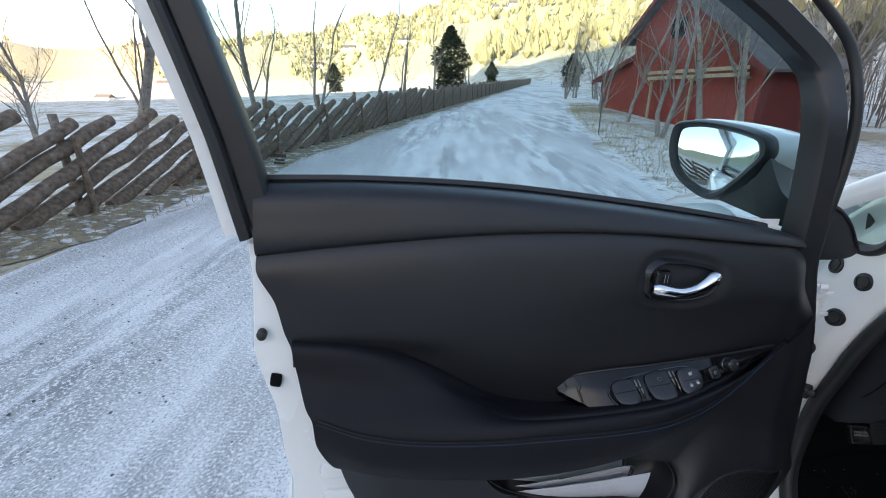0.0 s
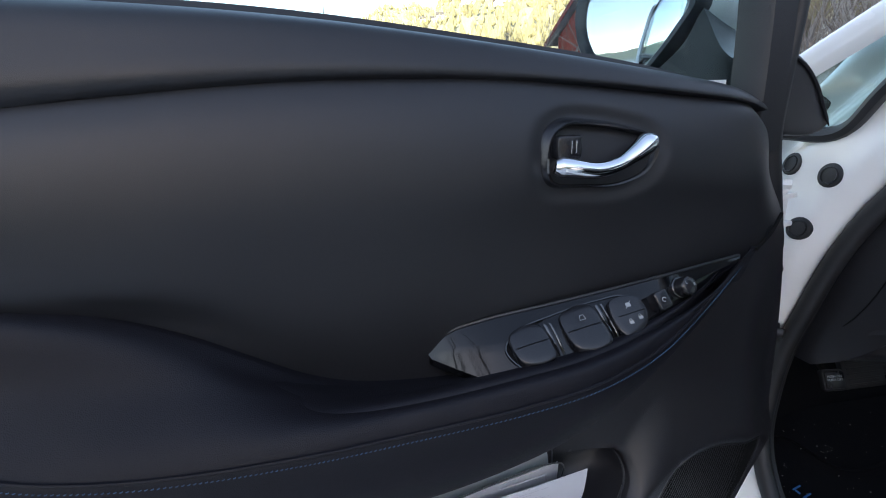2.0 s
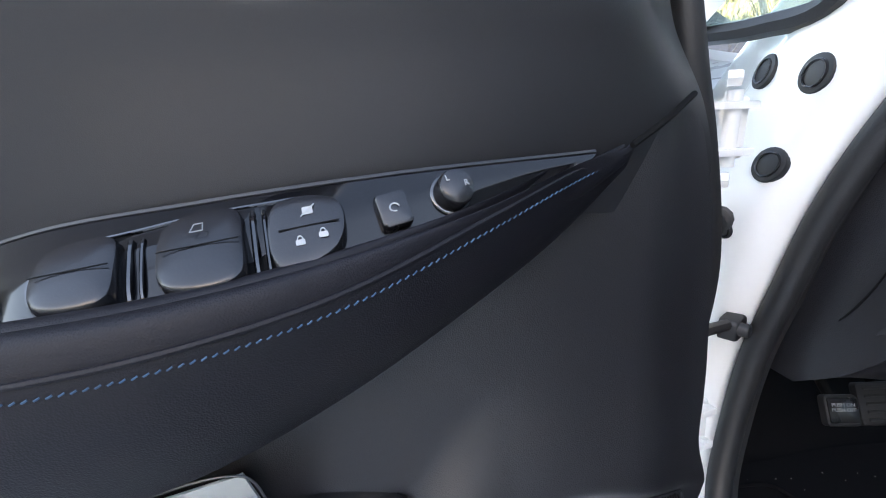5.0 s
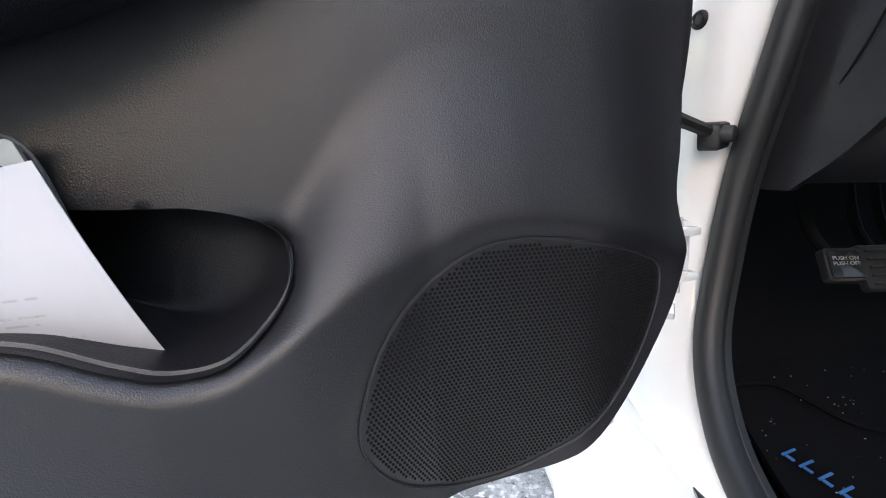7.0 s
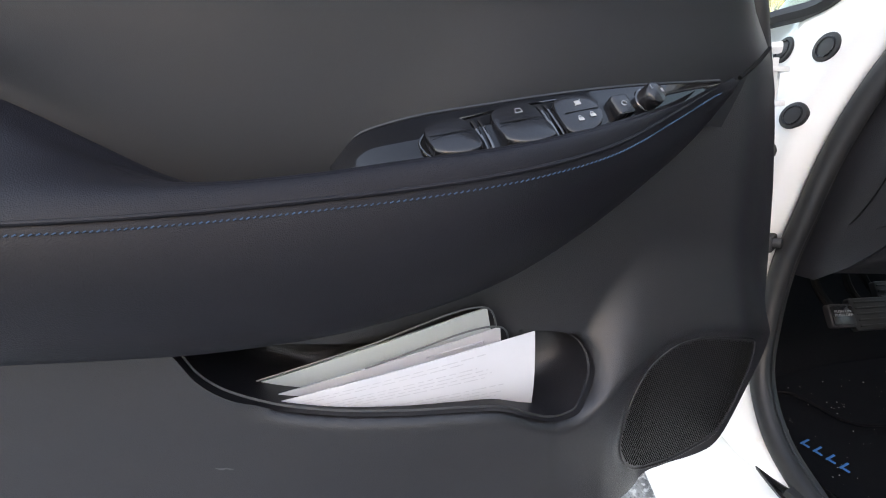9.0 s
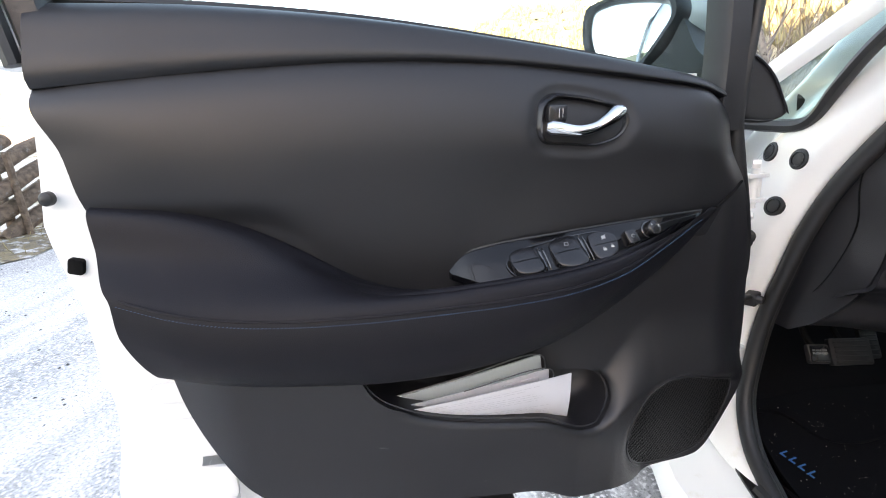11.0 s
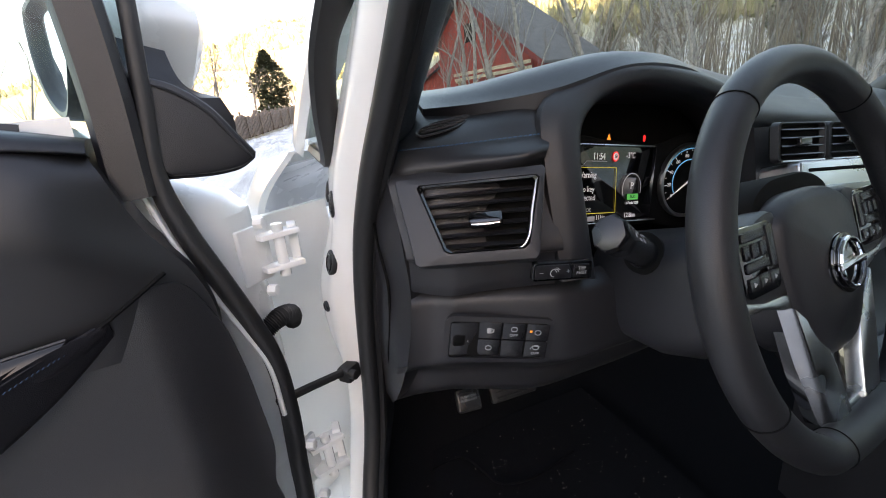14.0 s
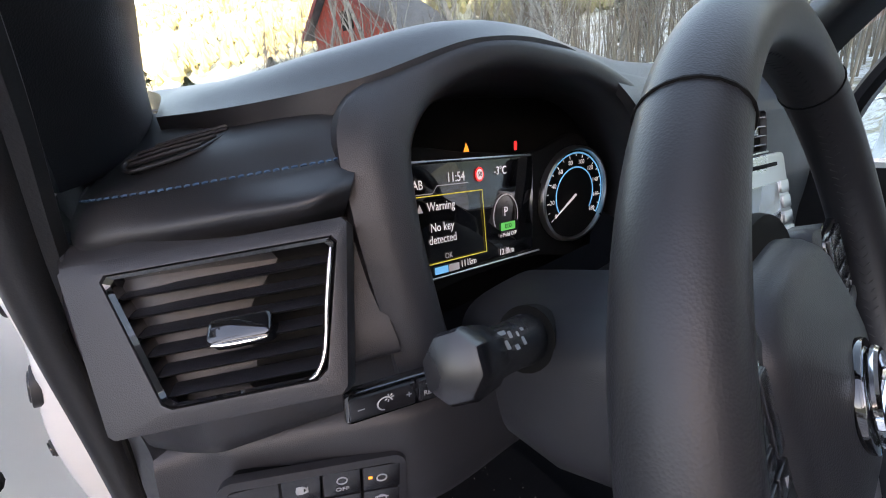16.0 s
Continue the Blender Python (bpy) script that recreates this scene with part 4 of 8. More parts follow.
rails = [between(SEAL_LINE, OUTER, 0.0, (0.008, 0.006, 0)), between(SEAL_LINE, OUTER, 0.06), between(SEAL_LINE, OUTER, 0.35, (-0.019, -0.006, 0)), between(SEAL_LINE, OUTER, 0.72, (-0.009, -0.003, 0)), OUTER, between(OUTER, OUTER, 0, (0.004, 0.032, 0)), between(OUTER, OUTER, 0, (0.040, 0.085, 0)), between(OUTER, OUTER, 0, (0.046, 0.17, 0.0))]
p = loft(rails, 80, 40)
pillar = part("hinge_pillar", slab(p, (0.010, 0.018, 0)), JAMB, car, "white hinge pillar and door jamb with grime stains", sharp=60)
for x, y, z, r, n in ((0.881, 0.922, 0.960, 0.021, (-0.95, 0.18, 0.24)), (0.8765, 0.842, 0.951, 0.021, (-0.987, 0.0, 0.14)), (0.856, 0.858, 0.853, 0.021, (-0.945, -0.15, 0.26)), (0.835, 0.884, 0.767, 0.010, (-0.95, -0.30, 0.05))):
    n = Vector(n).normalized()
    mh = basis((x, y, z), Vector((0, 0, 1)).cross(n), n.cross(Vector((0, 0, 1)).cross(n)))
    plug = part("jamb_plug", prism(disc(r), 0.008, 0.0015, mh @ Matrix.Translation((0, 0, 0.0035)), dome=0.0), RUBBER, pillar, "round black rubber plug")
    part("plug_ring", tube([tuple(mh @ Vector((r * 0.68 * math.cos(a), r * 0.68 * math.sin(a), 0.0040))) for a in np.linspace(0, 2 * math.pi, 25)[:-1]], 0.0014, 6, closed=True), BUTTON, pillar)
part("door_seal", tube(cr([(x + 0.006, y - 0.012, z) for x, y, z in SEAL_LINE], 90), 0.0165, 10), RUBBER, car, "black rubber door opening seal")
part("seal_lip", tube(cr([(x + 0.022, y - 0.010, z) for x, y, z in SEAL_LINE], 90), 0.0115, 8), RUBBER, car)
BODY = True
# sill running rearwards, with its black scuff plate
g = Geo()
sec = [(0.69, 0.18), (0.685, 0.235), (0.70, 0.262), (0.76, 0.272), (0.79, 0.290), (0.815, 0.298), (0.858, 0.298), (0.868, 0.284), (0.878, 0.24), (0.90, 0.17)]
pts_s = np.array([[(x + (0.03 if y > 0.85 else 0.0) * (x < 0.8), y, z) for x, z in sec] for y in (-1.0, 0.2, 0.6, 0.78, 0.9, 1.06)])
slab(pts_s, (0, 0, -0.012), g)
part("sill", g, JAMB, car, "white door sill streaked with yellowish dirt", sharp=50)
part("scuff_plate", prism(cr([(0.0, 0.0), (0.004, 0.012), (0.026, 0.014), (0.036, 0.0), (0.036, -0.5), (0.0, -0.5)], 60, closed=True), 0.004, 0.0015, basis((0.818, 0.765, 0.3035), (1, 0, 0), (0.05, 1, 0))), GLOSS, car, "black sill scuff plate")
part("sill_seal", tube([(0.823, 0.70, 0.302), (0.832, 0.4, 0.302), (0.835, -0.9, 0.302)], 0.0135, 8), RUBBER, car)
# kick panel beside the footwell
BODY = False
p = loft([[(0.815, 0.62, 0.235), (0.845, 0.80, 0.27), (0.885, 0.95, 0.31), (0.94, 1.10, 0.34)], [(0.845, 0.80, 0.40), (0.865, 0.87, 0.42), (0.90, 0.98, 0.44), (0.96, 1.12, 0.46)], [(0.872, 0.865, 0.52), (0.89, 0.92, 0.53), (0.92, 1.0, 0.54), (0.97, 1.14, 0.55)], [(0.885, 0.86, 0.66), (0.90, 0.92, 0.66), (0.93, 1.0, 0.66), (0.98, 1.14, 0.66)]], 24, 20)
part("kick_panel", slab(p, (-0.01, 0.0, 0)), HARD, car, "dark plastic kick panel with scuffs")
g, rk = Geo(), random.Random(41)
for _ in range(46):
    i, j = rk.randint(4, p.shape[0] - 8), rk.randint(5, p.shape[1] - 6)
    a = np.array(p[i, j]) + np.array([-0.0108, -0.001, rk.uniform(-0.006, 0.006)])
    tube([a, a + np.array([rk.uniform(-0.001, 0.001), rk.uniform(-0.006, 0.006), rk.uniform(-0.012, 0.012)])], rk.uniform(0.0003, 0.0009), 4, g)
tagged(part("scuff", g, SCUFF, car, "pale scuff marks"), kind="stuff")
BODY = True
# floor and firewall
p = loft([[(0.84, -0.6, 0.215), (1.4, -0.6, 0.195), (2.35, -0.6, 0.215)], [(0.84, 0.6, 0.205), (1.4, 0.6, 0.185), (2.35, 0.6, 0.205)], [(0.87, 0.95, 0.225), (1.4, 1.0, 0.225), (2.35, 1.0, 0.225)], [(0.93, 1.16, 0.42), (1.4, 1.22, 0.45), (2.35, 1.2, 0.45)], [(0.93, 1.22, 0.85), (1.4, 1.28, 0.85), (2.35, 1.25, 0.85)]], 30, 40)
part("cabin_floor", slab(p, (0, 0.02, -0.02)), CARPET, car, "black carpet of the footwell")
# windscreen pillar, quarter glass, windscreen
scr = [(0.885, 1.10, 1.01), (0.905, 0.99, 1.09), (0.93, 0.86, 1.17), (0.965, 0.68, 1.275), (1.00, 0.50, 1.36), (1.06, 0.20, 1.465)]
p = loft([[(x - 0.014, y - 0.012, z - 0.012) for x, y, z in scr], [(x - 0.012, y + 0.008, z + 0.014) for x, y, z in scr], [(x + 0.030, y + 0.018, z + 0.022) for x, y, z in scr]], 40, 14)
part("screen_pillar", slab(p, (0.01, -0.012, -0.012)), PAINT, car, "white windscreen pillar")
quarter = [[(0.893, 1.085, 1.006), (0.90, 1.02, 1.004), (0.915, 0.87, 1.0)], [(0.915, 0.93, 1.11), (0.915, 0.88, 1.10), (0.918, 0.80, 1.085)], [(0.945, 0.76, 1.215), (0.943, 0.74, 1.21), (0.94, 0.71, 1.19)]]
q = part("quarter_pane", slab(loft(quarter, 12, 12), (0.004, 0, 0)), WINDSCREEN, car, "small triangular quarter window")
q.visible_shadow = False
part("quarter_seal", tube(cr([(0.906, 1.07, 0.998), (0.912, 0.96, 0.992), (0.914, 0.865, 1.0), (0.913, 0.82, 1.06), (0.918, 0.775, 1.12), (0.94, 0.70, 1.195), (0.975, 0.57, 1.30)], 40), 0.016, 8, flat=0.8), RUBBER, car, "black rubber surround of the quarter window")
p = loft([[(x + 0.02, y + 0.012, z + 0.012) for x, y, z in scr], [(1.6, 1.42, 1.0), (1.6, 1.30, 1.08), (1.6, 1.16, 1.17), (1.6, 0.94, 1.29), (1.6, 0.70, 1.40), (1.6, 0.34, 1.51)], [(3.18 - x, y + 0.012, z + 0.012) for x, y, z in scr]], 30, 40)
VIEW_SHEAR = True
w = part("windscreen", slab(p, (0, -0.004, -0.002)), WINDSCREEN, car, "clear sloping windscreen")
VIEW_SHEAR = False
w.visible_shadow = False
# inner pillar trim, both sides
inner = [(1.030, 0.955, 1.045), (1.034, 0.88, 1.10), (1.046, 0.80, 1.16), (1.060, 0.68, 1.25), (1.080, 0.50, 1.345), (1.11, 0.24, 1.45)]
seal_hi = [(0.960, 0.735, 1.035), (0.970, 0.700, 1.09), (0.996, 0.612, 1.2), (1.018, 0.508, 1.3), (1.046, 0.36, 1.4), (1.088, 0.16, 1.48)]
BODY = False
p = loft([seal_hi, between(seal_hi, inner, 0.35, (0.022, -0.006, 0.0)), between(seal_hi, inner, 0.75, (0.014, -0.006, 0.0)), inner], 40, 20)
part("pillar_trim", slab(p, (-0.012, 0.02, 0.0)), HARD, car, "black inner pillar trim")
BODY = True
mir = [(3.16 - x, y, z) for x, y, z in inner]
mirs = [(3.14 - x, y, z) for x, y, z in seal_hi]
p = loft([mirs, between(mirs, mir, 0.35, (-0.035, -0.01, 0.0)), between(mirs, mir, 0.75, (-0.025, -0.01, 0.0)), mir], 40, 20)
VIEW_SHEAR = True
rp = part("pillar_trim", slab(p, (0.012, 0.02, 0.0)), HARD, car, "black inner pillar trim")
g = prism(disc(0.011, 20), 0.01, 0.003, basis((2.075, 0.70, 1.225), (0.3, -0.9, 0.4), (0.1, 0.4, 0.9)), dome=0.001)
part("pillar_clip", g, BUTTON, rp)
VIEW_SHEAR = False
# bonnet and front wing
p = loft([[(0.86, 1.08, 0.995), (1.2, 1.36, 1.0), (1.6, 1.44, 1.005), (2.0, 1.36, 1.0), (2.32, 1.08, 0.995)], [(0.80, 1.3, 0.955), (1.2, 1.65, 0.975), (1.6, 1.72, 0.985), (2.0, 1.65, 0.975), (2.38, 1.3, 0.955)], [(0.80, 1.75, 0.88), (1.2, 2.05, 0.88), (1.6, 2.12, 0.89), (2.0, 2.05, 0.88), (2.38, 1.75, 0.88)], [(0.95, 2.15, 0.70), (1.2, 2.28, 0.70), (1.6, 2.33, 0.70), (2.0, 2.28, 0.70), (2.23, 2.15, 0.70)]], 40, 30)
part("bonnet", slab(p, (0, 0, -0.015)), PAINT, car, "white bonnet")
for s in (1, -1):
    f = lambda x: x if s == 1 else 3.18 - x
    arch = [(1.42 + 0.36 * math.cos(a), 0.34 + 0.36 * math.sin(a)) for a in np.linspace(0, math.pi, 15)]
    p = loft([[(f(0.86), 1.06, 1.0), (f(0.79), 1.35, 0.965), (f(0.79), 1.75, 0.89), (f(0.93), 2.15, 0.71)], [(f(0.80), 1.055, 0.93), (f(0.735), 1.35, 0.88), (f(0.73), 1.75, 0.82), (f(0.90), 2.17, 0.65)], [(f(0.76), 1.05, 0.75), (f(0.715), 1.25, 0.70), (f(0.715), 1.62, 0.69), (f(0.87), 2.18, 0.55)]], 24, 16)
    part("front_wing", slab(p, (0.012 * s, 0, 0)), PAINT, car, "white front wing")
    p = loft([[(f(0.76), 1.05, 0.75), (f(0.725), 1.08, 0.72), (f(0.715), 1.25, 0.70)], [(f(0.75), 1.04, 0.5), (f(0.73), 1.06, 0.5), (f(0.725), 1.10, 0.5)], [(f(0.73), 1.03, 0.20), (f(0.72), 1.04, 0.20), (f(0.72), 1.06, 0.20)]], 8, 10)
    part("front_wing", slab(p, (0.012 * s, 0, 0)), PAINT, car)
    for y in (1.42, -1.28):
        wheel = part("wheel", tube([(f(0.75), y, 0.315), (f(0.76), y, 0.315), (f(0.94), y, 0.315), (f(0.95), y, 0.315)], [0.285, 0.315, 0.315, 0.285], 32), TYRE, car, "black road wheel tyre")
        part("rim", prism(disc(0.20, 32), 0.02, 0.006, basis((f(0.748), y, 0.315), (0, -s, 0), (0, 0, 1)), dome=0.008), SATIN, wheel)
# roof, far side and tail, plain
p = loft([[(1.05, 0.18, 1.475), (1.6, 0.32, 1.52), (2.13, 0.18, 1.475)], [(1.0, -0.4, 1.53), (1.6, -0.4, 1.585), (2.18, -0.4, 1.53)], [(1.02, -1.1, 1.50), (1.6, -1.1, 1.56), (2.16, -1.1, 1.50)], [(1.08, -1.75, 1.36), (1.6, -1.85, 1.42), (2.10, -1.75, 1.36)]], 24, 24)
VIEW_SHEAR = True
part("roof", slab(p, (0, 0, -0.03)), PAINT, car, "white roof")
p = loft([[(2.43, 1.03, 0.91), (2.44, 0.2, 0.95), (2.43, -0.9, 0.98), (2.36, -1.95, 1.0)], [(2.46, 1.03, 0.60), (2.47, 0.2, 0.60), (2.47, -0.9, 0.62), (2.40, -2.0, 0.62)], [(2.42, 1.0, 0.20), (2.44, 0.2, 0.18), (2.44, -0.9, 0.20), (2.37, -1.95, 0.25)]], 24, 12)
part("far_side", slab(p, (-0.06, 0, 0)), PAINT, car, "white far body side")
p = loft([[(2.33, 0.95, 0.90), (2.37, 0.2, 0.94), (2.37, -0.9, 0.96)], [(2.36, 0.92, 0.70), (2.38, 0.2, 0.70), (2.38, -0.9, 0.70)], [(2.34, 0.9, 0.30), (2.36, 0.2, 0.28), (2.36, -0.9, 0.28)]], 24, 12)
part("passenger_door_trim", slab(p, (0.03, 0, 0)), HARD, car, "black inner panel of the passenger door")
part("door_pull", tube(cr([(2.325, 0.50, 0.86), (2.31, 0.45, 0.855), (2.315, 0.40, 0.845)], 14), 0.011, 8, flat=0.6), CHROME, car, "chrome passenger door handle")
p = loft([[(2.40, 0.93, 0.93), (2.42, 0.2, 0.95), (2.42, -0.6, 0.97)], [(2.30, 0.72, 1.16), (2.30, 0.1, 1.28), (2.30, -0.6, 1.30)], [(2.15, 0.25, 1.44), (2.15, -0.1, 1.48), (2.14, -0.6, 1.49)]], 12, 12)
wp = part("passenger_pane", slab(p, (0.004, 0, 0)), WINDOW, car, "clear passenger side window")
wp.visible_shadow = False
part("window_rail", tube(cr([(2.37, 0.67, 0.93), (2.33, 0.65, 1.03), (2.29, 0.60, 1.13), (2.20, 0.42, 1.33), (2.14, 0.22, 1.45), (2.13, -0.6, 1.50)], 40), 0.022, 8), HARD, car)
VIEW_SHEAR = False
p = loft([[(0.80, -2.0, 1.0), (1.6, -2.15, 1.02), (2.38, -2.0, 1.0)], [(0.78, -2.05, 0.65), (1.6, -2.2, 0.65), (2.40, -2.05, 0.65)], [(0.82, -2.0, 0.28), (1.6, -2.12, 0.28), (2.36, -2.0, 0.28)]], 20, 10)
part("tail", slab(p, (0, 0.05, 0)), PAINT, car, "white tail of the car")
# plain rear half of the near side, closing the cabin behind the door opening
p = loft([[(0.80, -0.32, 1.0), (0.74, -0.9, 1.02), (0.80, -1.98, 1.02)], [(0.745, -0.32, 0.62), (0.715, -0.9, 0.62), (0.78, -2.03, 0.62)], [(0.755, -0.32, 0.19), (0.73, -0.9, 0.20), (0.80, -1.98, 0.26)]], 20, 12)
part("rear_side", slab(p, (0.06, 0, 0)), PAINT, car, "white rear body side")
# unseen closings added to keep the cabin dark: opaque panes and a back wall
p = loft([[(0.82, -0.34, 1.0), (0.78, -0.9, 1.02), (0.84, -1.9, 1.02)], [(0.92, -0.30, 1.26), (0.90, -0.9, 1.28), (0.93, -1.8, 1.24)], [(1.03, -0.26, 1.50), (1.02, -0.9, 1.51), (1.06, -1.65, 1.38)]], 20, 12)
part("rear_pane", slab(p, (0.006, 0, 0)), GLOSS, car, "opaque black rear side window")
part("rear_hatch", slab(loft([[(0.84, -1.95, 1.0), (1.6, -2.1, 1.02), (2.36, -1.95, 1.0)], [(1.06, -1.70, 1.38), (1.6, -1.80, 1.42), (2.12, -1.70, 1.38)]], 16, 8), (0, 0.02, 0)), GLOSS, car, "opaque black rear window")
part("cabin_back", slab(loft([[(0.86, -0.95, 0.28), (1.6, -0.98, 0.28), (2.34, -0.95, 0.28)], [(0.86, -1.05, 0.95), (1.6, -1.08, 0.95), (2.34, -1.05, 0.95)]], 12, 8), (0, -0.05, 0)), CARPET, car, "added wall closing the rear of the cabin")
# far outer mirror seen through the passenger window
MO2 = np.array([(-x, y) for x, y in MO])
m2 = basis((2.46, 0.63, 0.995), (1, -0.12, 0), (0, 0.06, 1))
g = Geo()
rings = [[tuple(m2 @ Vector((x * s, y * s, z))) for x, y in MO2] for s, z in ((0.93, -0.012), (0.97, 0.005), (1.02, -0.004), (1.07, -0.06), (0.9, -0.13), (0.0, -0.16))]
g.add([q for r in rings for q in r], grid_faces(len(rings), 64, wrap=True))
VIEW_SHEAR = True
mo = part("passenger_mirror", g, PAINT, car, "white passenger side mirror housing")
part("mirror_glass", prism(MO2 * 0.93, 0.004, 0.001, m2 @ Matrix.Translation((0, 0, -0.004))), MIRROR, mo)
part("mirror_foot", slab(loft([[(2.36, 0.68, 0.93), (2.40, 0.70, 0.92)], [(2.38, 0.68, 0.98), (2.44, 0.70, 0.96)]], 4, 4), (0, 0.05, 0)), HARD, mo)
VIEW_SHEAR = False
# filler added behind the wing to close the gap at the hinge, in jamb white
part("wing_liner", slab(loft([[(0.78, 1.00, 0.91), (0.90, 1.05, 0.915)], [(0.76, 1.01, 0.6), (0.90, 1.06, 0.6)], [(0.75, 1.02, 0.25), (0.90, 1.07, 0.25)]], 6, 10), (0, 0.02, 0)), JAMB, car)


# -- dashboard --
def dz(x):
    return -0.05 * (x - 1.1) - 0.05 * max(0.0, x - 1.42)


def D(pts):
    return [(x, y, z + dz(x)) for x, y, z in pts]


screen_base = D([(1.020, 1.02, 1.072), (1.3, 1.16, 1.068), (1.6, 1.22, 1.065), (1.95, 1.16, 1.06), (2.16, 1.0, 1.05)])
mid = D([(1.024, 0.94, 1.072), (1.25, 0.93, 1.085), (1.5, 0.93, 1.085), (1.8, 0.93, 1.07), (2.16, 0.90, 1.05)])
crest = D([(1.030, 0.900, 1.066), (1.066, 0.80, 1.066), (1.15, 0.712, 1.082), (1.25, 0.675, 1.098), (1.34, 0.672, 1.094), (1.42, 0.69, 1.075), (1.55, 0.71, 1.055), (1.9, 0.72, 1.045), (2.16, 0.74, 1.03)])
brow = D([(1.020, 0.80, 1.044), (1.066, 0.72, 1.046), (1.14, 0.655, 1.056), (1.25, 0.632, 1.080), (1.34, 0.630, 1.074), (1.42, 0.640, 1.045), (1.55, 0.66, 1.03), (1.9, 0.67, 1.02), (2.16, 0.69, 1.01)])
p = loft([screen_base, mid, crest, brow], 90, 40)
dash = part("dashboard", slab(p, (0, 0.0, -0.02)), DASH, car, "dark grey soft dashboard with an instrument hood")
# instrument hood: outer face, lip, hollow
r0 = D([(1.098, 0.585, 0.84), (1.096, 0.596, 0.90), (1.098, 0.615, 0.97), (1.112, 0.640, 1.03), (1.15, 0.655, 1.056), (1.25, 0.640, 1.080), (1.34, 0.636, 1.074), (1.43, 0.64, 1.045), (1.485, 0.62, 1.0), (1.50, 0.60, 0.93), (1.50, 0.59, 0.86)])
r1 = D([(1.140, 0.572, 0.84), (1.138, 0.584, 0.90), (1.142, 0.602, 0.965), (1.158, 0.620, 1.012), (1.19, 0.630, 1.040), (1.26, 0.628, 1.060), (1.33, 0.626, 1.052), (1.41, 0.624, 1.026), (1.455, 0.61, 0.98), (1.47, 0.59, 0.92), (1.47, 0.58, 0.86)])
r2 = D([(1.150, 0.60, 0.84), (1.150, 0.615, 0.90), (1.155, 0.632, 0.96), (1.17, 0.65, 1.004), (1.20, 0.655, 1.030), (1.26, 0.655, 1.048), (1.33, 0.652, 1.042), (1.405, 0.65, 1.018), (1.45, 0.64, 0.975), (1.465, 0.62, 0.92), (1.465, 0.61, 0.86)])
r3 = D([(1.158, 0.74, 0.84), (1.158, 0.74, 0.90), (1.165, 0.74, 0.955), (1.18, 0.74, 0.995), (1.21, 0.745, 1.018), (1.27, 0.745, 1.030), (1.36, 0.745, 1.025), (1.455, 0.74, 1.005), (1.50, 0.735, 0.96), (1.51, 0.73, 0.91), (1.51, 0.73, 0.86)])
p = loft([r0, between(r0, r1, 0.5, (0, -0.006, 0.004)), r1, r2, r3], 70, 34)
part("instrument_hood", slab(p, (0.0, 0.012, 0.0)), DASH, dash, "arched hood over the instruments")
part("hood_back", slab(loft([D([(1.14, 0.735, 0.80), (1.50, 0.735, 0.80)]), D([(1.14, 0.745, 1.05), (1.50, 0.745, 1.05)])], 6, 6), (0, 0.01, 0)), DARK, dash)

# stitched pad with the demister vent
BODY = False
pad_bot = [(0.950, 0.752, 0.990), (0.960, 0.716, 0.990), (1.0, 0.688, 0.992), (1.05, 0.656, 0.996), (1.10, 0.624, 1.000), (1.120, 0.624, 1.002)]
pad_low = [(0.950, 0.748, 1.002), (0.962, 0.712, 1.003), (1.0, 0.684, 1.004), (1.05, 0.651, 1.007), (1.10, 0.618, 1.010), (1.124, 0.622, 1.012)]
pad_st = [(0.964, 0.748, 1.024), (0.976, 0.722, 1.026), (1.02, 0.697, 1.026), (1.08, 0.668, 1.027), (1.13, 0.646, 1.028), (1.146, 0.656, 1.028)]
pad_top = [(0.974, 0.770, 1.033), (0.988, 0.748, 1.036), (1.03, 0.724, 1.041), (1.08, 0.700, 1.046), (1.136, 0.668, 1.048), (1.154, 0.676, 1.048)]
pad_rear = [(0.986, 0.80, 1.043), (1.002, 0.79, 1.048), (1.03, 0.775, 1.054), (1.08, 0.745, 1.060), (1.135, 0.70, 1.064), (1.162, 0.70, 1.066)]
pad_end = [(1.008, 0.92, 1.080), (1.02, 0.89, 1.078), (1.05, 0.85, 1.076), (1.09, 0.79, 1.074), (1.13, 0.74, 1.076), (1.168, 0.72, 1.078)]
p = loft([pad_bot, pad_low, pad_st, pad_top, pad_rear, pad_end], 50, 44)
part("stitched_pad", slab(p, (0.0, 0.015, -0.012)), SOFT, dash, "padded dash end with blue stitching")
s = cr(pad_st, 120)
g = Geo()
for i in range(6, 108, 3):
    a, c = s[i] + np.array([0, -0.0014, 0.0012]), s[i + 2] + np.array([0, -0.0014, 0.0016])
    tube([a, (a + c) / 2 + np.array([0, -0.0005, 0.0005]), c], 0.0009, 5, g)
tagged(part("stitching", g, STITCH, dash, "blue contrast stitching"), kind="stuff")
part("pad_seam", tube([q + np.array([0, -0.0012, -0.0035]) for q in s[4:110:3]], 0.0010, 5), DARK, dash)
mv = basis((1.046, 0.737, 1.0485), (0.95, -0.30, 0.11), (0.2, 0.90, 0.24)) @ Matrix.Diagonal((0.80, 1.0, 1, 1))
vo = cr([(-0.052, -0.016), (-0.058, 0.0), (-0.040, 0.016), (0.0, 0.022), (0.050, 0.023), (0.030, 0.004), (0.008, -0.012), (-0.03, -0.018)], 48, closed=True)
part("demister_vent", prism(vo, 0.004, 0.001, mv @ Matrix.Translation((0, 0, 0.001))), DARK, dash, "dark slotted demister vent")
part("vent_rim", tube([tuple(mv @ Vector((x * 1.04, y * 1.06, 0.0012))) for x, y in vo], 0.0016, 6, closed=True), DASH, dash)
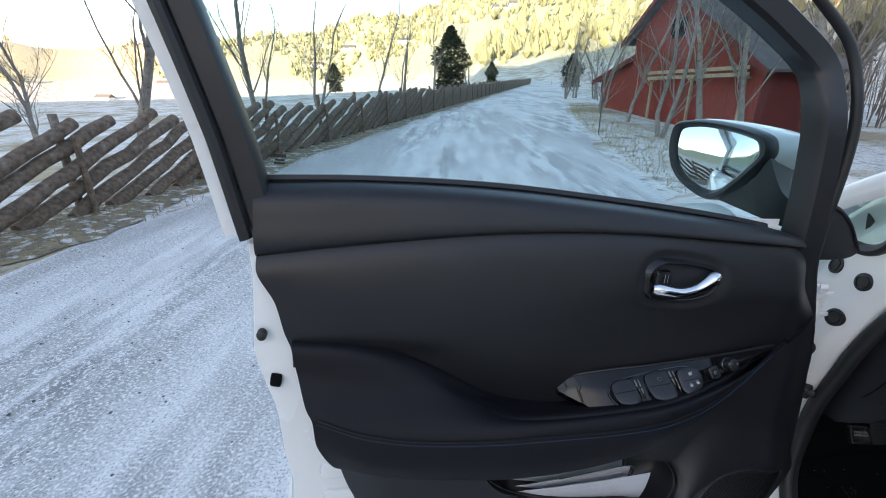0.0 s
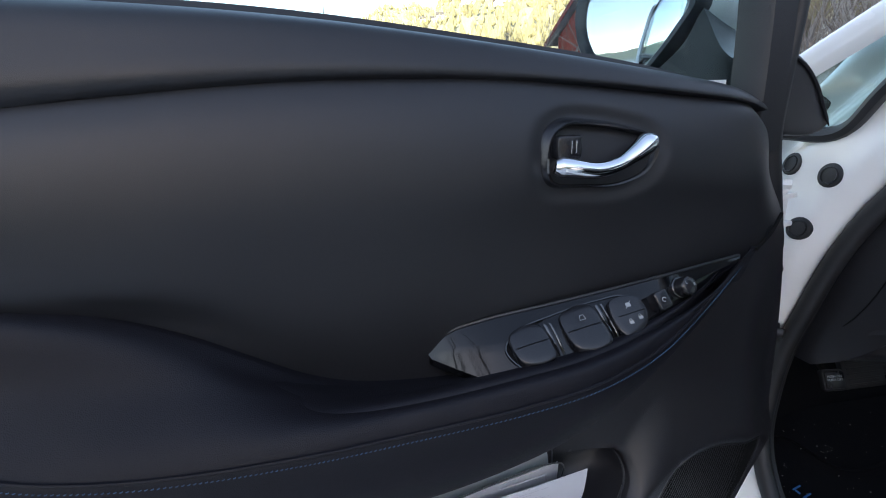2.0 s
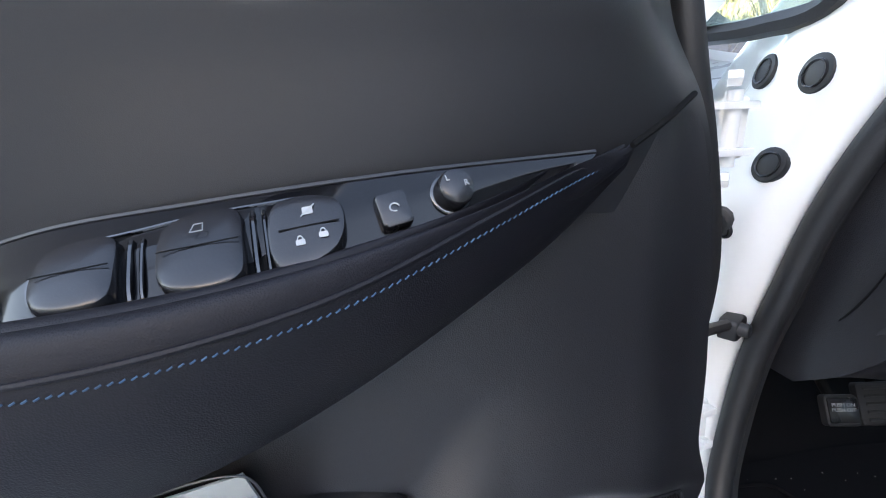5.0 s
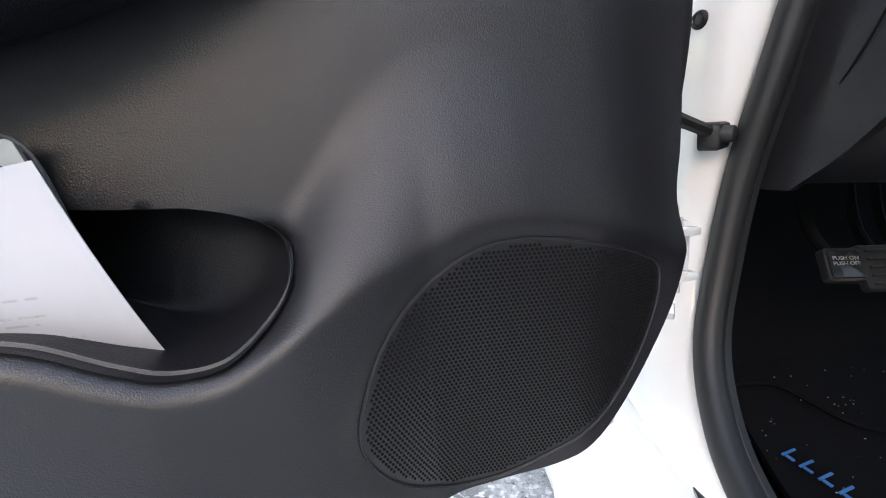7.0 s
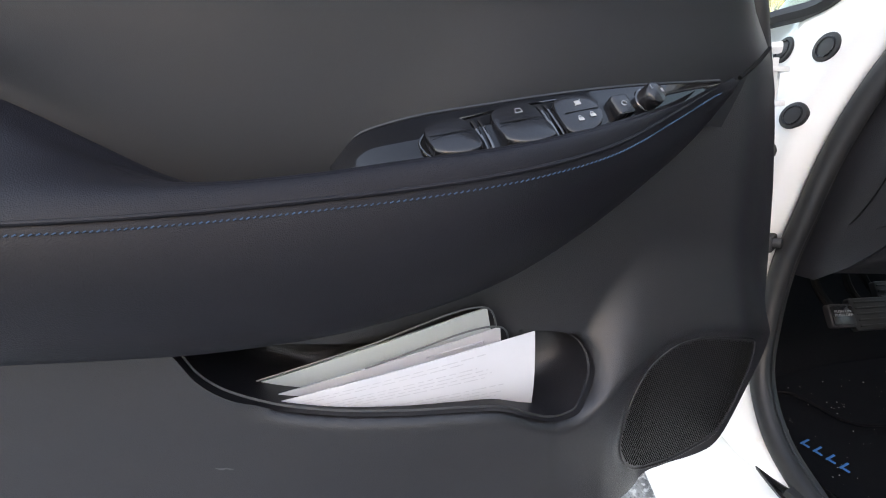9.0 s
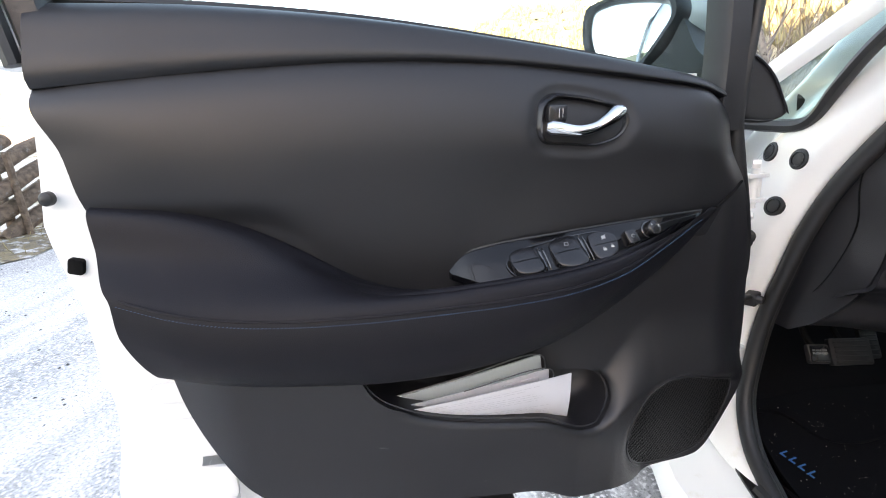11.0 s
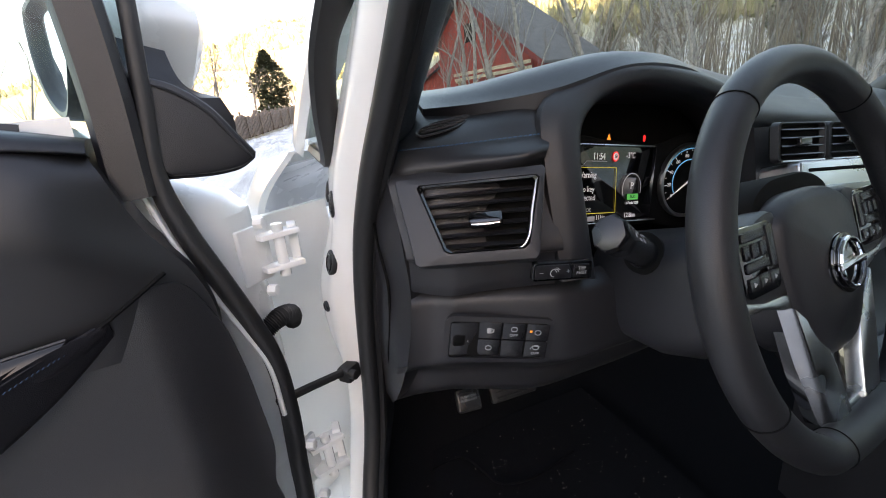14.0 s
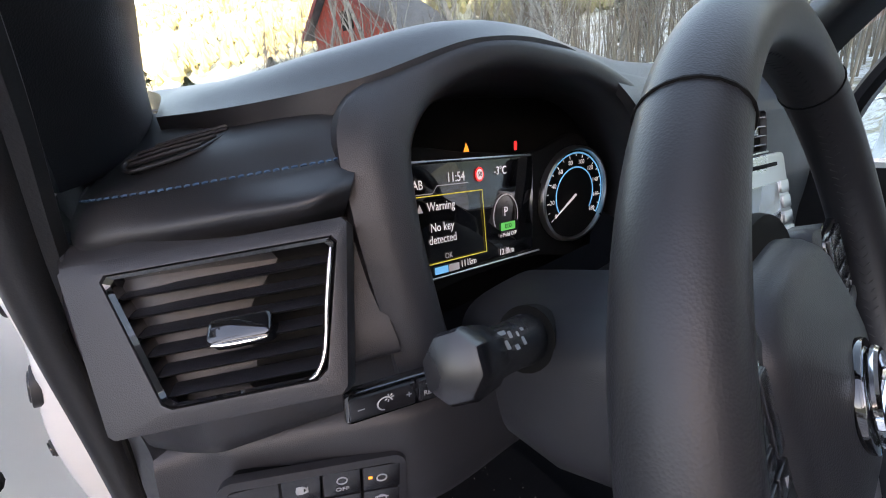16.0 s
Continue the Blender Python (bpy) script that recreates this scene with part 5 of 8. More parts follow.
for k, (y, a, b) in enumerate(((-0.011, -0.052, 0.012), (-0.001, -0.056, 0.026), (0.009, -0.049, 0.036), (0.017, -0.034, 0.046))):
    part("vent_slat", tube([tuple(mv @ Vector((a, y, 0.003))), tuple(mv @ Vector(((a + b) / 2, y + 0.001, 0.0035))), tuple(mv @ Vector((b, y + 0.0025, 0.003)))], 0.0017, 6), DASH, dash)


# corner between the pillar trim and the pad
part("corner_fillet", slab(loft([[(0.950, 0.752, 0.990), (0.964, 0.748, 1.024), (0.986, 0.80, 1.043), (1.008, 0.92, 1.080)], [(0.938, 0.82, 0.990), (0.944, 0.83, 1.035), (0.960, 0.87, 1.066), (0.996, 0.955, 1.092)], [(0.935, 0.92, 0.990), (0.938, 0.94, 1.04), (0.950, 0.96, 1.08), (0.99, 1.0, 1.10)]], 16, 12), (0.01, 0.01, -0.01)), HARD, dash, "dark corner trim of the dash")
BODY = True


def drail(z, y, left, dl=0.0):
    """One rail of the lower dash at height z: y at the column, left x of its start."""
    return [(left, y + 0.085 + dl, z), (left + 0.02, y + 0.05 + dl, z), (0.99, y + 0.030, z), (1.04, y + 0.012, z), (1.10, y - 0.006, z - 0.003), (1.2, y - 0.01, z - 0.008), (1.46, y - 0.012, z - 0.018)]


def drail_low(z, y, left, dl=0.0):
    """A rail of the knee panel, which sweeps away towards the door."""
    return [(left, y + 0.095 + dl, z), (left + 0.02, y + 0.085 + dl, z), (0.99, y + 0.062, z), (1.04, y + 0.030, z), (1.10, y - 0.002, z - 0.003), (1.2, y - 0.01, z - 0.008), (1.46, y - 0.012, z - 0.018)]


rails = [[q for q in drail(z, y, lx) if q[0] < 1.15] for z, y, lx in ((0.978, 0.650, 0.953), (0.968, 0.634, 0.952), (0.925, 0.612, 0.952), (0.893, 0.592, 0.952), (0.884, 0.590, 0.952), (0.879, 0.600, 0.954), (0.845, 0.606, 0.954), (0.834, 0.612, 0.954))]
part("upper_face", slab(loft(rails, 40, 50), (0.004, 0.012, 0.0)), DASH, dash, "dash face round the side vent")
rails = [drail_low(0.834, 0.620, 0.954), drail_low(0.827, 0.604, 0.953), drail_low(0.820, 0.596, 0.952), drail_low(0.800, 0.592, 0.950), drail_low(0.752, 0.590, 0.944), drail_low(0.728, 0.592, 0.940), drail_low(0.708, 0.612, 0.931, 0.01), drail_low(0.675, 0.655, 0.934, 0.01), drail_low(0.630, 0.672, 0.934, 0.0), drail_low(0.590, 0.728, 0.932, 0.0), drail_low(0.578, 0.80, 0.932, 0.0)]
part("knee_panel", slab(loft(rails, 60, 70), (0.004, 0.012, 0.0)), DASH, dash, "driver side knee panel")
# end cap towards the door
cap = [[(0.954, 0.735, 0.985), (0.946, 0.80, 0.99), (0.95, 0.93, 1.0)], [(0.953, 0.715, 0.965), (0.942, 0.79, 0.96), (0.945, 0.92, 0.96)], [(0.952, 0.69, 0.89), (0.938, 0.79, 0.90), (0.940, 0.92, 0.90)], [(0.953, 0.695, 0.83), (0.936, 0.80, 0.83), (0.940, 0.92, 0.83)], [(0.943, 0.70, 0.73), (0.928, 0.82, 0.73), (0.938, 0.94, 0.73)], [(0.930, 0.765, 0.63), (0.926, 0.84, 0.63), (0.935, 0.95, 0.63)], [(0.928, 0.825, 0.580), (0.925, 0.88, 0.578), (0.935, 0.95, 0.58)]]
part("dash_end_cap", slab(loft(cap, 20, 40), (0.012, 0, 0)), HARD, dash, "dark plastic end cap of the dash")
seamline = cr([(0.944, 0.755, 0.965), (0.941, 0.755, 0.90), (0.943, 0.745, 0.83), (0.936, 0.76, 0.75), (0.931, 0.78, 0.70), (0.935, 0.83, 0.63)], 40)
part("cap_seam", tube([q + np.array([-0.001, 0, 0]) for q in seamline], 0.0013, 5), DARK, dash)

# side air vent
BODY = False
va = basis((1.0295, 0.6218, 0.9485), (0.891, -0.454, 0.008), (0.221, 0.449, 0.866))
outer = [(-0.103, 0.054), (0.076, 0.056), (0.079, 0.052), (0.064, -0.052), (0.060, -0.056), (-0.079, -0.057), (-0.083, -0.054), (-0.106, 0.050)]
inner_o = [(-0.073, 0.043), (0.067, 0.043), (0.0702, 0.039), (0.053, -0.038), (0.046, -0.0435), (-0.040, -0.0438), (-0.046, -0.040), (-0.0758, 0.039)]


def fine(o, n=64):
    o = np.array(o)
    q = []
    for a, b in zip(o, np.roll(o, -1, 0)):
        for t in np.linspace(0, 1, max(2, n // len(o)), endpoint=False):
            q.append(a + (b - a) * t)
    return np.array(q)


fo, fi = fine(outer), fine(inner_o)
g = Geo()
rings = [[tuple(va @ Vector((*q, z))) for q in o] for o, z in ((fo * 1.01, -0.020), (fo, -0.003), (fo * 0.96 + fi * 0.04, 0.0), (fo * 0.25 + fi * 0.75, 0.0035), (fi * 1.02, 0.0035), (fi, 0.001), (fi * 0.98, -0.012))]
g.add([q for r in rings for q in r], grid_faces(len(rings), len(fo), wrap=True))
part("vent_surround", g, DASH, dash, "charcoal surround of the side air vent")
fi2 = fi * 0.94
g = Geo()
rings = [[tuple(va @ Vector((*q, z))) for q in o] for o, z in ((fi, 0.001), (fi * 0.985, 0.0045), (fi2, 0.0025), (fi2 * 0.985, -0.022))]
g.add([q for r in rings for q in r], grid_faces(len(rings), len(fo), wrap=True))
part("vent_bezel", g, GLOSS, dash, "gloss black vent bezel")
part("vent_duct", prism(fi, 0.002, 0, va @ Matrix.Translation((0, 0, -0.022))), DARK, dash)
# bright edge on the bezel's right and lower side
be = [tuple(va @ Vector((x, y, 0.0048))) for x, y in cr([(0.0668, 0.036), (0.060, 0.004), (0.0515, -0.034), (0.046, -0.0412), (0.02, -0.0420), (-0.02, -0.0422)], 40)]
part("vent_trim", tube(be[:24], np.interp(np.arange(24), [0, 3, 21, 23], [0.0006, 0.0015, 0.0015, 0.0006]), 8), SATIN, dash, "thin silver vent trim")
for k in range(6):
    y = 0.0315 - k * 0.0130
    x0 = np.interp(y, [-0.044, 0.043], [-0.042, -0.072])
    x1 = np.interp(y, [-0.044, 0.043], [0.046, 0.065])
    g = Geo()
    prof = [(-0.0042, 0.0005), (-0.0036, 0.0020), (0.0030, -0.0090), (0.0036, -0.0120), (0.0020, -0.0120), (-0.0046, -0.0015)]
    rows = [[tuple(va @ Vector((x, y + a, b - 0.001))) for a, b in prof] for x in np.linspace(x0, x1, 5)]
    g.add([q for r in rows for q in r], grid_faces(5, 6, wrap=True) + [tuple(range(6)), tuple(24 + j for j in range(6))])
    part("vent_slat", g, HARD, dash)
tab = part("vent_tab", box(0.040, 0.017, 0.012, 0.003, va @ Matrix.Translation((0.005, -0.005, 0.0012)) @ pose(0, 0, 0, -24, 0, 0)), GLOSS, dash, "black vent tab")
part("tab_trim", tube([tuple(va @ Vector((x, -0.0125 + 3.0 * (x - 0.005) ** 2, 0.0075))) for x in np.linspace(-0.012, 0.022, 10)], np.interp(np.arange(10), [0, 2, 7, 9], [0.0007, 0.0015, 0.0015, 0.0007]), 8), CHROME, dash, "chrome strip on the vent tab")
BODY = True

# dimmer and trip strip
mt2 = basis((1.088, 0.5660, 0.8640), (0.066, -0.012, -0.009), (0, 0.01, 1))
part("dimmer_frame", prism(rrect(0.072, 0.022, 0.004), 0.008, 0.002, mt2 @ Matrix.Translation((0, 0, 0.0035))), GLOSS, dash, "gloss black dimmer switch strip")
for x, w in ((-0.0125, 0.042), (0.0205, 0.021)):
    part("dimmer_button", prism(rrect(w, 0.016, 0.002), 0.004, 0.001, mt2 @ Matrix.Translation((x, 0, 0.0052))), BUTTON, dash)
word("–", 0.008, mt2 @ Matrix.Translation((-0.027, 0, 0.0054)), WHITE_INK, dash)
word("+", 0.008, mt2 @ Matrix.Translation((0.003, 0, 0.0054)), WHITE_INK, dash)
word("TRIP\nRESET", 0.0052, mt2 @ Matrix.Translation((0.0205, 0.0005, 0.0054)), WHITE_INK, dash)
g = Geo()
tube([tuple(mt2 @ Vector((-0.013 + 0.0045 * math.cos(a), -0.001 + 0.0045 * math.sin(a), 0.0054))) for a in np.linspace(0.6, 4.6, 12)], 0.0005, 4, g)
for a in np.linspace(0, 6.28, 8)[:-1]:
    tube([tuple(mt2 @ Vector((-0.0105 + r * math.cos(a), 0.0025 + r * math.sin(a), 0.0054))) for r in (0.0012, 0.003)], 0.0004, 4, g)
part("switch_symbol", g, WHITE_INK, dash, "white dimmer symbol")

# switch bank
mw = basis((1.028, 0.6200, 0.7675), (0.100, -0.050, -0.018), (-0.008, -0.004, 1))
part("bank_recess", prism(rrect(0.118, 0.060, 0.008), 0.02, 0.003, mw @ Matrix.Translation((0, 0, -0.002))), DARK, dash, "dark recess of the switch bank")
g = Geo()
fo2, fi3 = np.array(rrect(0.126, 0.068, 0.010)), np.array(rrect(0.113, 0.055, 0.005))
rings = [[tuple(mw @ Vector((*q, z))) for q in o] for o, z in ((fo2, -0.006), (fo2, 0.001), (fi3, 0.002), (fi3, -0.005))]
g.add([q for r in rings for q in r], grid_faces(4, len(fo2), wrap=True))
part("bank_frame", g, DASH, dash)
part("level_wheel_box", prism(rrect(0.032, 0.050, 0.002), 0.008, 0.001, mw @ Matrix.Translation((-0.040, 0, 0.001))), BUTTON, dash)
gw = tube([tuple(mw @ Vector((x, -0.002, -0.002))) for x in (-0.052, -0.050, -0.040, -0.038)], [0.007, 0.009, 0.009, 0.007], 24)
part("level_wheel", gw, DARK, dash, "ribbed headlamp level wheel")
word("0", 0.006, mw @ Matrix.Translation((-0.034, -0.004, 0.0013)), WHITE_INK, dash)
names = {(0, 0): "", (1, 0): "OFF", (2, 0): "", (0, 1): "", (1, 1): None, (2, 1): "OFF"}
for (i, j), t in names.items():
    mk = mw @ Matrix.Translation((-0.010 + i * 0.0275, 0.0135 - j * 0.0265, 0.002))
    b = part("dash_button", prism(rrect(0.0262, 0.0252, 0.0015), 0.008, 0.0008, mk), BUTTON, dash, "black dash push button")
    if t is None:
        continue
    g = Geo()
    if t:
        word(t, 0.0055, mk @ Matrix.Translation((0, -0.0055, 0.0004)), WHITE_INK, dash)
    cy = 0.0035 if t else 0.0
    tube([tuple(mk @ Vector((0.0035 * math.cos(a), cy + 0.0035 * math.sin(a), 0.0003))) for a in np.linspace(0, 6.28, 13)[:-1]], 0.00055, 4, g, closed=True)
    if (i, j) == (0, 0):
        prism(rrect(0.005, 0.008, 0.0008), 0.0003, 0, mk @ Matrix.Translation((-0.001, 0, 0.0004)), g)
        tube([tuple(mk @ Vector(q)) for q in ((0.002, -0.003, 0.0004), (0.0042, -0.002, 0.0004), (0.0042, 0.003, 0.0004))], 0.0005, 4, g)
    if (i, j) == (2, 1):
        tube([tuple(mk @ Vector(q)) for q in ((-0.006, 0.001, 0.0004), (-0.004, 0.006, 0.0004), (0.005, 0.005, 0.0004))], 0.0005, 4, g)
    part("switch_symbol", g, WHITE_INK, dash, "white button symbol")
part("button_lamp", prism(rrect(0.0028, 0.0028, 0.0004), 0.0003, 0, mw @ Matrix.Translation((0.037, 0.015, 0.0024))), LCD_ORANGE, dash, "small lit orange lamp")

# instruments
md = basis((1.258, 0.684, 0.914), (1, 0.0, -0.16), (0.10, 0.08, 0.98)) @ Matrix.Diagonal((0.87, 1, 1, 1))
part("cluster_face", prism(cr([(-0.115, 0.056), (0.0, 0.060), (0.105, 0.056), (0.19, 0.07), (0.245, 0.0), (0.19, -0.07), (0.105, -0.060), (0.0, -0.062), (-0.125, -0.060)], 60, closed=True), 0.01, 0.002, md), DARK, dash, "black instrument face")
scr_m = md @ Matrix.Translation((0, 0, 0.003))
part("display_glass", prism(rrect(0.215, 0.105, 0.004), 0.003, 0.001, scr_m @ Matrix.Translation((-0.005, 0, -0.001))), GLOSS, dash, "dark trip display")
g = Geo()
for a, b in (((-0.112, 0.0535), (0.098, 0.0535)), ((-0.112, -0.0535), (0.112, -0.0535))):
    tube([tuple(scr_m @ Vector((*a, 0.001))), tuple(scr_m @ Vector((*b, 0.001)))], 0.0011, 6, g)
part("display_rim", g, SATIN, dash, "thin silver display edge")
T = lambda x, y: scr_m @ Matrix.Translation((x, y, 0.0006))
word("11:54", 0.0125, T(-0.028, 0.0385), LCD_WHITE, dash)
word("DAB", 0.0115, T(-0.087, 0.034), LCD_WHITE, dash)
word("-3°C", 0.0115, T(0.044, 0.0405), LCD_WHITE, dash)
word("Warning", 0.0115, T(-0.052, 0.014), LCD_WHITE, dash)
word("No key\ndetected", 0.0115, T(-0.052, -0.011), LCD_WHITE, dash)
word("OK", 0.008, T(-0.045, -0.034), LCD_GREY, dash)
word("51%", 0.0095, T(-0.085, -0.0465), LCD_WHITE, dash)
word("111km", 0.0095, T(-0.015, -0.0455), LCD_WHITE, dash)
word("12.8km", 0.0095, T(0.052, -0.0445), LCD_WHITE, dash)
word("P", 0.014, T(0.052, -0.002), LCD_WHITE, dash)
word("ECO", 0.006, T(0.056, -0.0175), DARK, dash)
word("e-Pedal OFF", 0.0062, T(0.056, -0.0265), LCD_WHITE, dash)
part("eco_lamp", prism(rrect(0.026, 0.0085, 0.001), 0.0004, 0, T(0.056, -0.0175) @ Matrix.Translation((0, 0, -0.0002))), LCD_GREEN, dash, "lit green eco bar")
g = Geo()
tube([tuple(T(x, y) @ Vector()) for x, y in ((-0.104, 0.024), (0.012, 0.024), (0.016, -0.039), (-0.104, -0.039))], 0.0006, 4, g, closed=True)
part("message_frame", g, LCD_YELLOW, dash, "yellow message frame")
g = Geo()
tube([tuple(T(x, y) @ Vector()) for x, y in ((-0.105, 0.026), (-0.063, 0.026), (-0.056, 0.0325), (-0.01, 0.0325))], 0.0004, 4, g)
prism([(-0.086, 0.010), (-0.078, 0.010), (-0.082, 0.0175)], 0.0004, 0, scr_m @ Matrix.Translation((0, 0, 0.0008)), g)
part("display_line", g, LCD_GREY, dash)
part("battery_bar", prism(rrect(0.020, 0.007, 0.0008), 0.0004, 0, T(-0.057, -0.0465)), LCD_BLUE, dash, "blue charge bar")
part("battery_bar", prism(rrect(0.016, 0.007, 0.0008), 0.0004, 0, T(-0.038, -0.0465)), LCD_GREY, dash)
part("key_symbol", prism(rrect(0.008, 0.004, 0.0015), 0.0004, 0, T(-0.094, -0.012)), LCD_YELLOW, dash)
part("limit_sign", prism(disc(0.0068), 0.0004, 0, T(0.009, 0.039)), LCD_RED, dash, "red rimmed speed limit sign")
part("limit_sign", prism(disc(0.0052), 0.0004, 0, T(0.009, 0.039) @ Matrix.Translation((0, 0, 0.0004))), LCD_WHITE, dash)
word("50", 0.0065, T(0.009, 0.039) @ Matrix.Translation((0, 0, 0.0008)), DARK, dash)
g = Geo()
tube([tuple(T(0.052 + 0.022 * math.cos(a), -0.006 + 0.022 * math.sin(a)) @ Vector()) for a in np.linspace(-0.3, 3.6, 30)], 0.0007, 4, g)
part("power_arc", g, LCD_GREY, dash, "dim power meter arc")
for x, mtl in ((-0.012, LCD_ORANGE), (0.070, LCD_RED)):
    part("warning_lamp", prism([(-0.0042, -0.0035), (0.0042, -0.0035), (0, 0.0042)] if x < 0 else rrect(0.005, 0.009, 0.002), 0.0005, 0, md @ Matrix.Translation((x, 0.064, 0.006))), mtl, dash, "small lit warning lamp")
# speedometer
mg = basis((1.410, 0.679, 0.892), (1, 0.0, -0.16), (0.10, 0.08, 0.98)) @ Matrix.Scale(0.84, 4)
g = Geo()
rings = [[tuple(mg @ Vector((r * math.cos(a), r * math.sin(a), z))) for a in np.linspace(0, 2 * math.pi, 49)[:-1]] for r, z in ((0.068, -0.004), (0.0665, 0.006), (0.063, 0.007), (0.061, 0.0))]
g.add([q for r in rings for q in r], grid_faces(4, 48, wrap=True))
part("dial_ring", g, SATIN, dash, "silver ring of the speedometer")
part("dial_face", prism(disc(0.061, 48), 0.002, 0, mg @ Matrix.Translation((0, 0, 0.0005))), DARK, dash, "black speedometer dial")
A0, A1 = radians(215), radians(-35)
for r, w in ((0.0575, 0.0010), (0.038, 0.0009)):
    g = Geo()
    tube([tuple(mg @ Vector((r * math.cos(a), r * math.sin(a), 0.0010))) for a in np.linspace(A0 * (0.75 if r > 0.05 else 1), A1, 50)], w, 4, g)
    part("dial_arc", g, LCD_BLUE, dash, "lit blue dial arc")
g = Geo()
for k in range(19):
    a = A0 + (A1 - A0) * k / 18
    r = 0.051 if k % 2 == 0 else 0.053
    tube([tuple(mg @ Vector((q * math.cos(a), q * math.sin(a), 0.0010))) for q in (r, 0.0555)], 0.0006, 4, g)
part("dial_scale", g, LCD_WHITE, dash)
for k in range(10):
    a = A0 + (A1 - A0) * k / 9
    word(str(20 * k), 0.0088, mg @ Matrix.Translation((0.0455 * math.cos(a), 0.0455 * math.sin(a), 0.001)), LCD_WHITE, dash)
a = A0 - 0.02
part("needle", tube([tuple(mg @ Vector((q * math.cos(a), q * math.sin(a), 0.003))) for q in (0.0, 0.025, 0.05)], [0.0016, 0.0012, 0.0005], 6), LCD_WHITE, dash, "white speedometer needle")

# centre vents, screen and console
BODY = False
for cx in (0.048, 0.158):
    mvv = basis((1.503, 0.612, 0.966), (1, -0.02, -0.11), (0, 0.2, 1)) @ Matrix.Translation((cx, 0, 0))
    vs = part("centre_vent", prism(rrect(0.096, 0.054, 0.008), 0.01, 0.002, mvv), DARK, dash, "black centre air vent")
    rr = np.array(rrect(0.096, 0.054, 0.008))
    g = Geo()
    rings = [[tuple(mvv @ Vector((*(q * k), z))) for q in rr] for k, z in ((1.12, -0.004), (1.07, 0.006), (1.0, 0.007), (0.95, 0.0))]
    g.add([q for r in rings for q in r], grid_faces(4, len(rr), wrap=True))
    part("vent_surround", g, DASH, dash)
    part("vent_trim", tube([tuple(mvv @ Vector((x, -0.028, 0.008))) for x in (-0.046, 0.0, 0.046)], 0.0013, 6), SATIN, dash)
    for k in range(4):
        part("vent_slat", tube([tuple(mvv @ Vector((x, 0.018 - k * 0.012, 0.004))) for x in (-0.044, 0, 0.044)], 0.0034, 6, flat=0.5), BUTTON, dash)
    part("vent_tab", box(0.026, 0.012, 0.008, 0.002, mvv @ Matrix.Translation((0, 0, 0.008))), GLOSS, dash)
BODY = True
p = loft([D([(1.44, 0.60, 0.985), (1.62, 0.595, 0.99), (1.80, 0.60, 0.985), (2.16, 0.68, 0.99)]), D([(1.44, 0.585, 0.90), (1.62, 0.575, 0.90), (1.80, 0.59, 0.90), (2.16, 0.66, 0.90)]), D([(1.44, 0.575, 0.80), (1.62, 0.56, 0.80), (1.80, 0.575, 0.80), (2.16, 0.66, 0.80)]), D([(1.44, 0.55, 0.70), (1.62, 0.53, 0.68), (1.80, 0.55, 0.70), (2.16, 0.68, 0.70)]), D([(1.46, 0.45, 0.58), (1.62, 0.42, 0.56), (1.78, 0.45, 0.58), (2.16, 0.78, 0.58)])], 40, 30)
part("centre_fascia", slab(p, (0, 0.02, 0.0)), DASH, dash, "dark centre stack and passenger dash")
p2 = loft([brow[5:], D([(1.42, 0.60, 1.005), (1.55, 0.60, 1.0), (1.9, 0.62, 0.995), (2.16, 0.68, 0.99)]), D([(1.44, 0.60, 0.985), (1.62, 0.595, 0.985), (1.80, 0.60, 0.985), (2.16, 0.68, 0.99)])], 30, 14)
part("dash_roll", slab(p2, (0, 0.015, 0)), SOFT, dash)
BODY = False
mi = basis((1.600, 0.566, 0.868), (1, -0.02, -0.11), (0, 0.30, 1))
part("screen_frame", prism(rrect(0.196, 0.128, 0.008), 0.080, 0.004, mi @ Matrix.Translation((0, 0, 0.006))), SATIN, dash, "silver framed centre screen unit")
# glass colour lightened to stand in for the bright sky mirrored in it
part("screen", prism(rrect(0.128, 0.078, 0.003), 0.003, 0.001, mi @ Matrix.Translation((0, -0.012, 0.0075))), surface("screen glass greyed for mirrored sky", (0.10, 0.12, 0.14), 0.12, coat=1.0, var=0.02), dash, "blank touch screen with mirrored sky in its grey")
part("disc_slot", prism(rrect(0.15, 0.005, 0.002), 0.002, 0.0005, mi @ Matrix.Translation((-0.005, 0.050, 0.0075))), DARK, dash)
for sd in (-1, 1):
    for k in range(4):
        part("screen_button", prism(rrect(0.022, 0.016, 0.002), 0.003, 0.0008, mi @ Matrix.Translation((sd * 0.081, 0.019 - k * 0.020, 0.0085))), SATIN, dash, "silver screen button")
BODY = True
part("console_body", slab(loft([[(1.47, 0.50, 0.60), (1.62, 0.48, 0.62), (1.76, 0.50, 0.60)], [(1.46, 0.20, 0.54), (1.62, 0.20, 0.55), (1.76, 0.20, 0.54)], [(1.47, -0.2, 0.53), (1.62, -0.2, 0.54), (1.76, -0.2, 0.53)]], 16, 16), (0, 0, -0.25)), HARD, dash, "black centre console")
gs = part("drive_selector", prism(disc(0.032, 28), 0.045, 0.010, Matrix.Translation((1.60, 0.27, 0.612)), dome=0.006), GLOSS, car, "round gloss drive selector")
part("selector_ring", tube([(1.60 + 0.033 * math.cos(a), 0.27 + 0.033 * math.sin(a), 0.570) for a in np.linspace(0, 6.283, 29)[:-1]], 0.003, 6, closed=True), LCD_BLUE, gs, "blue ring")

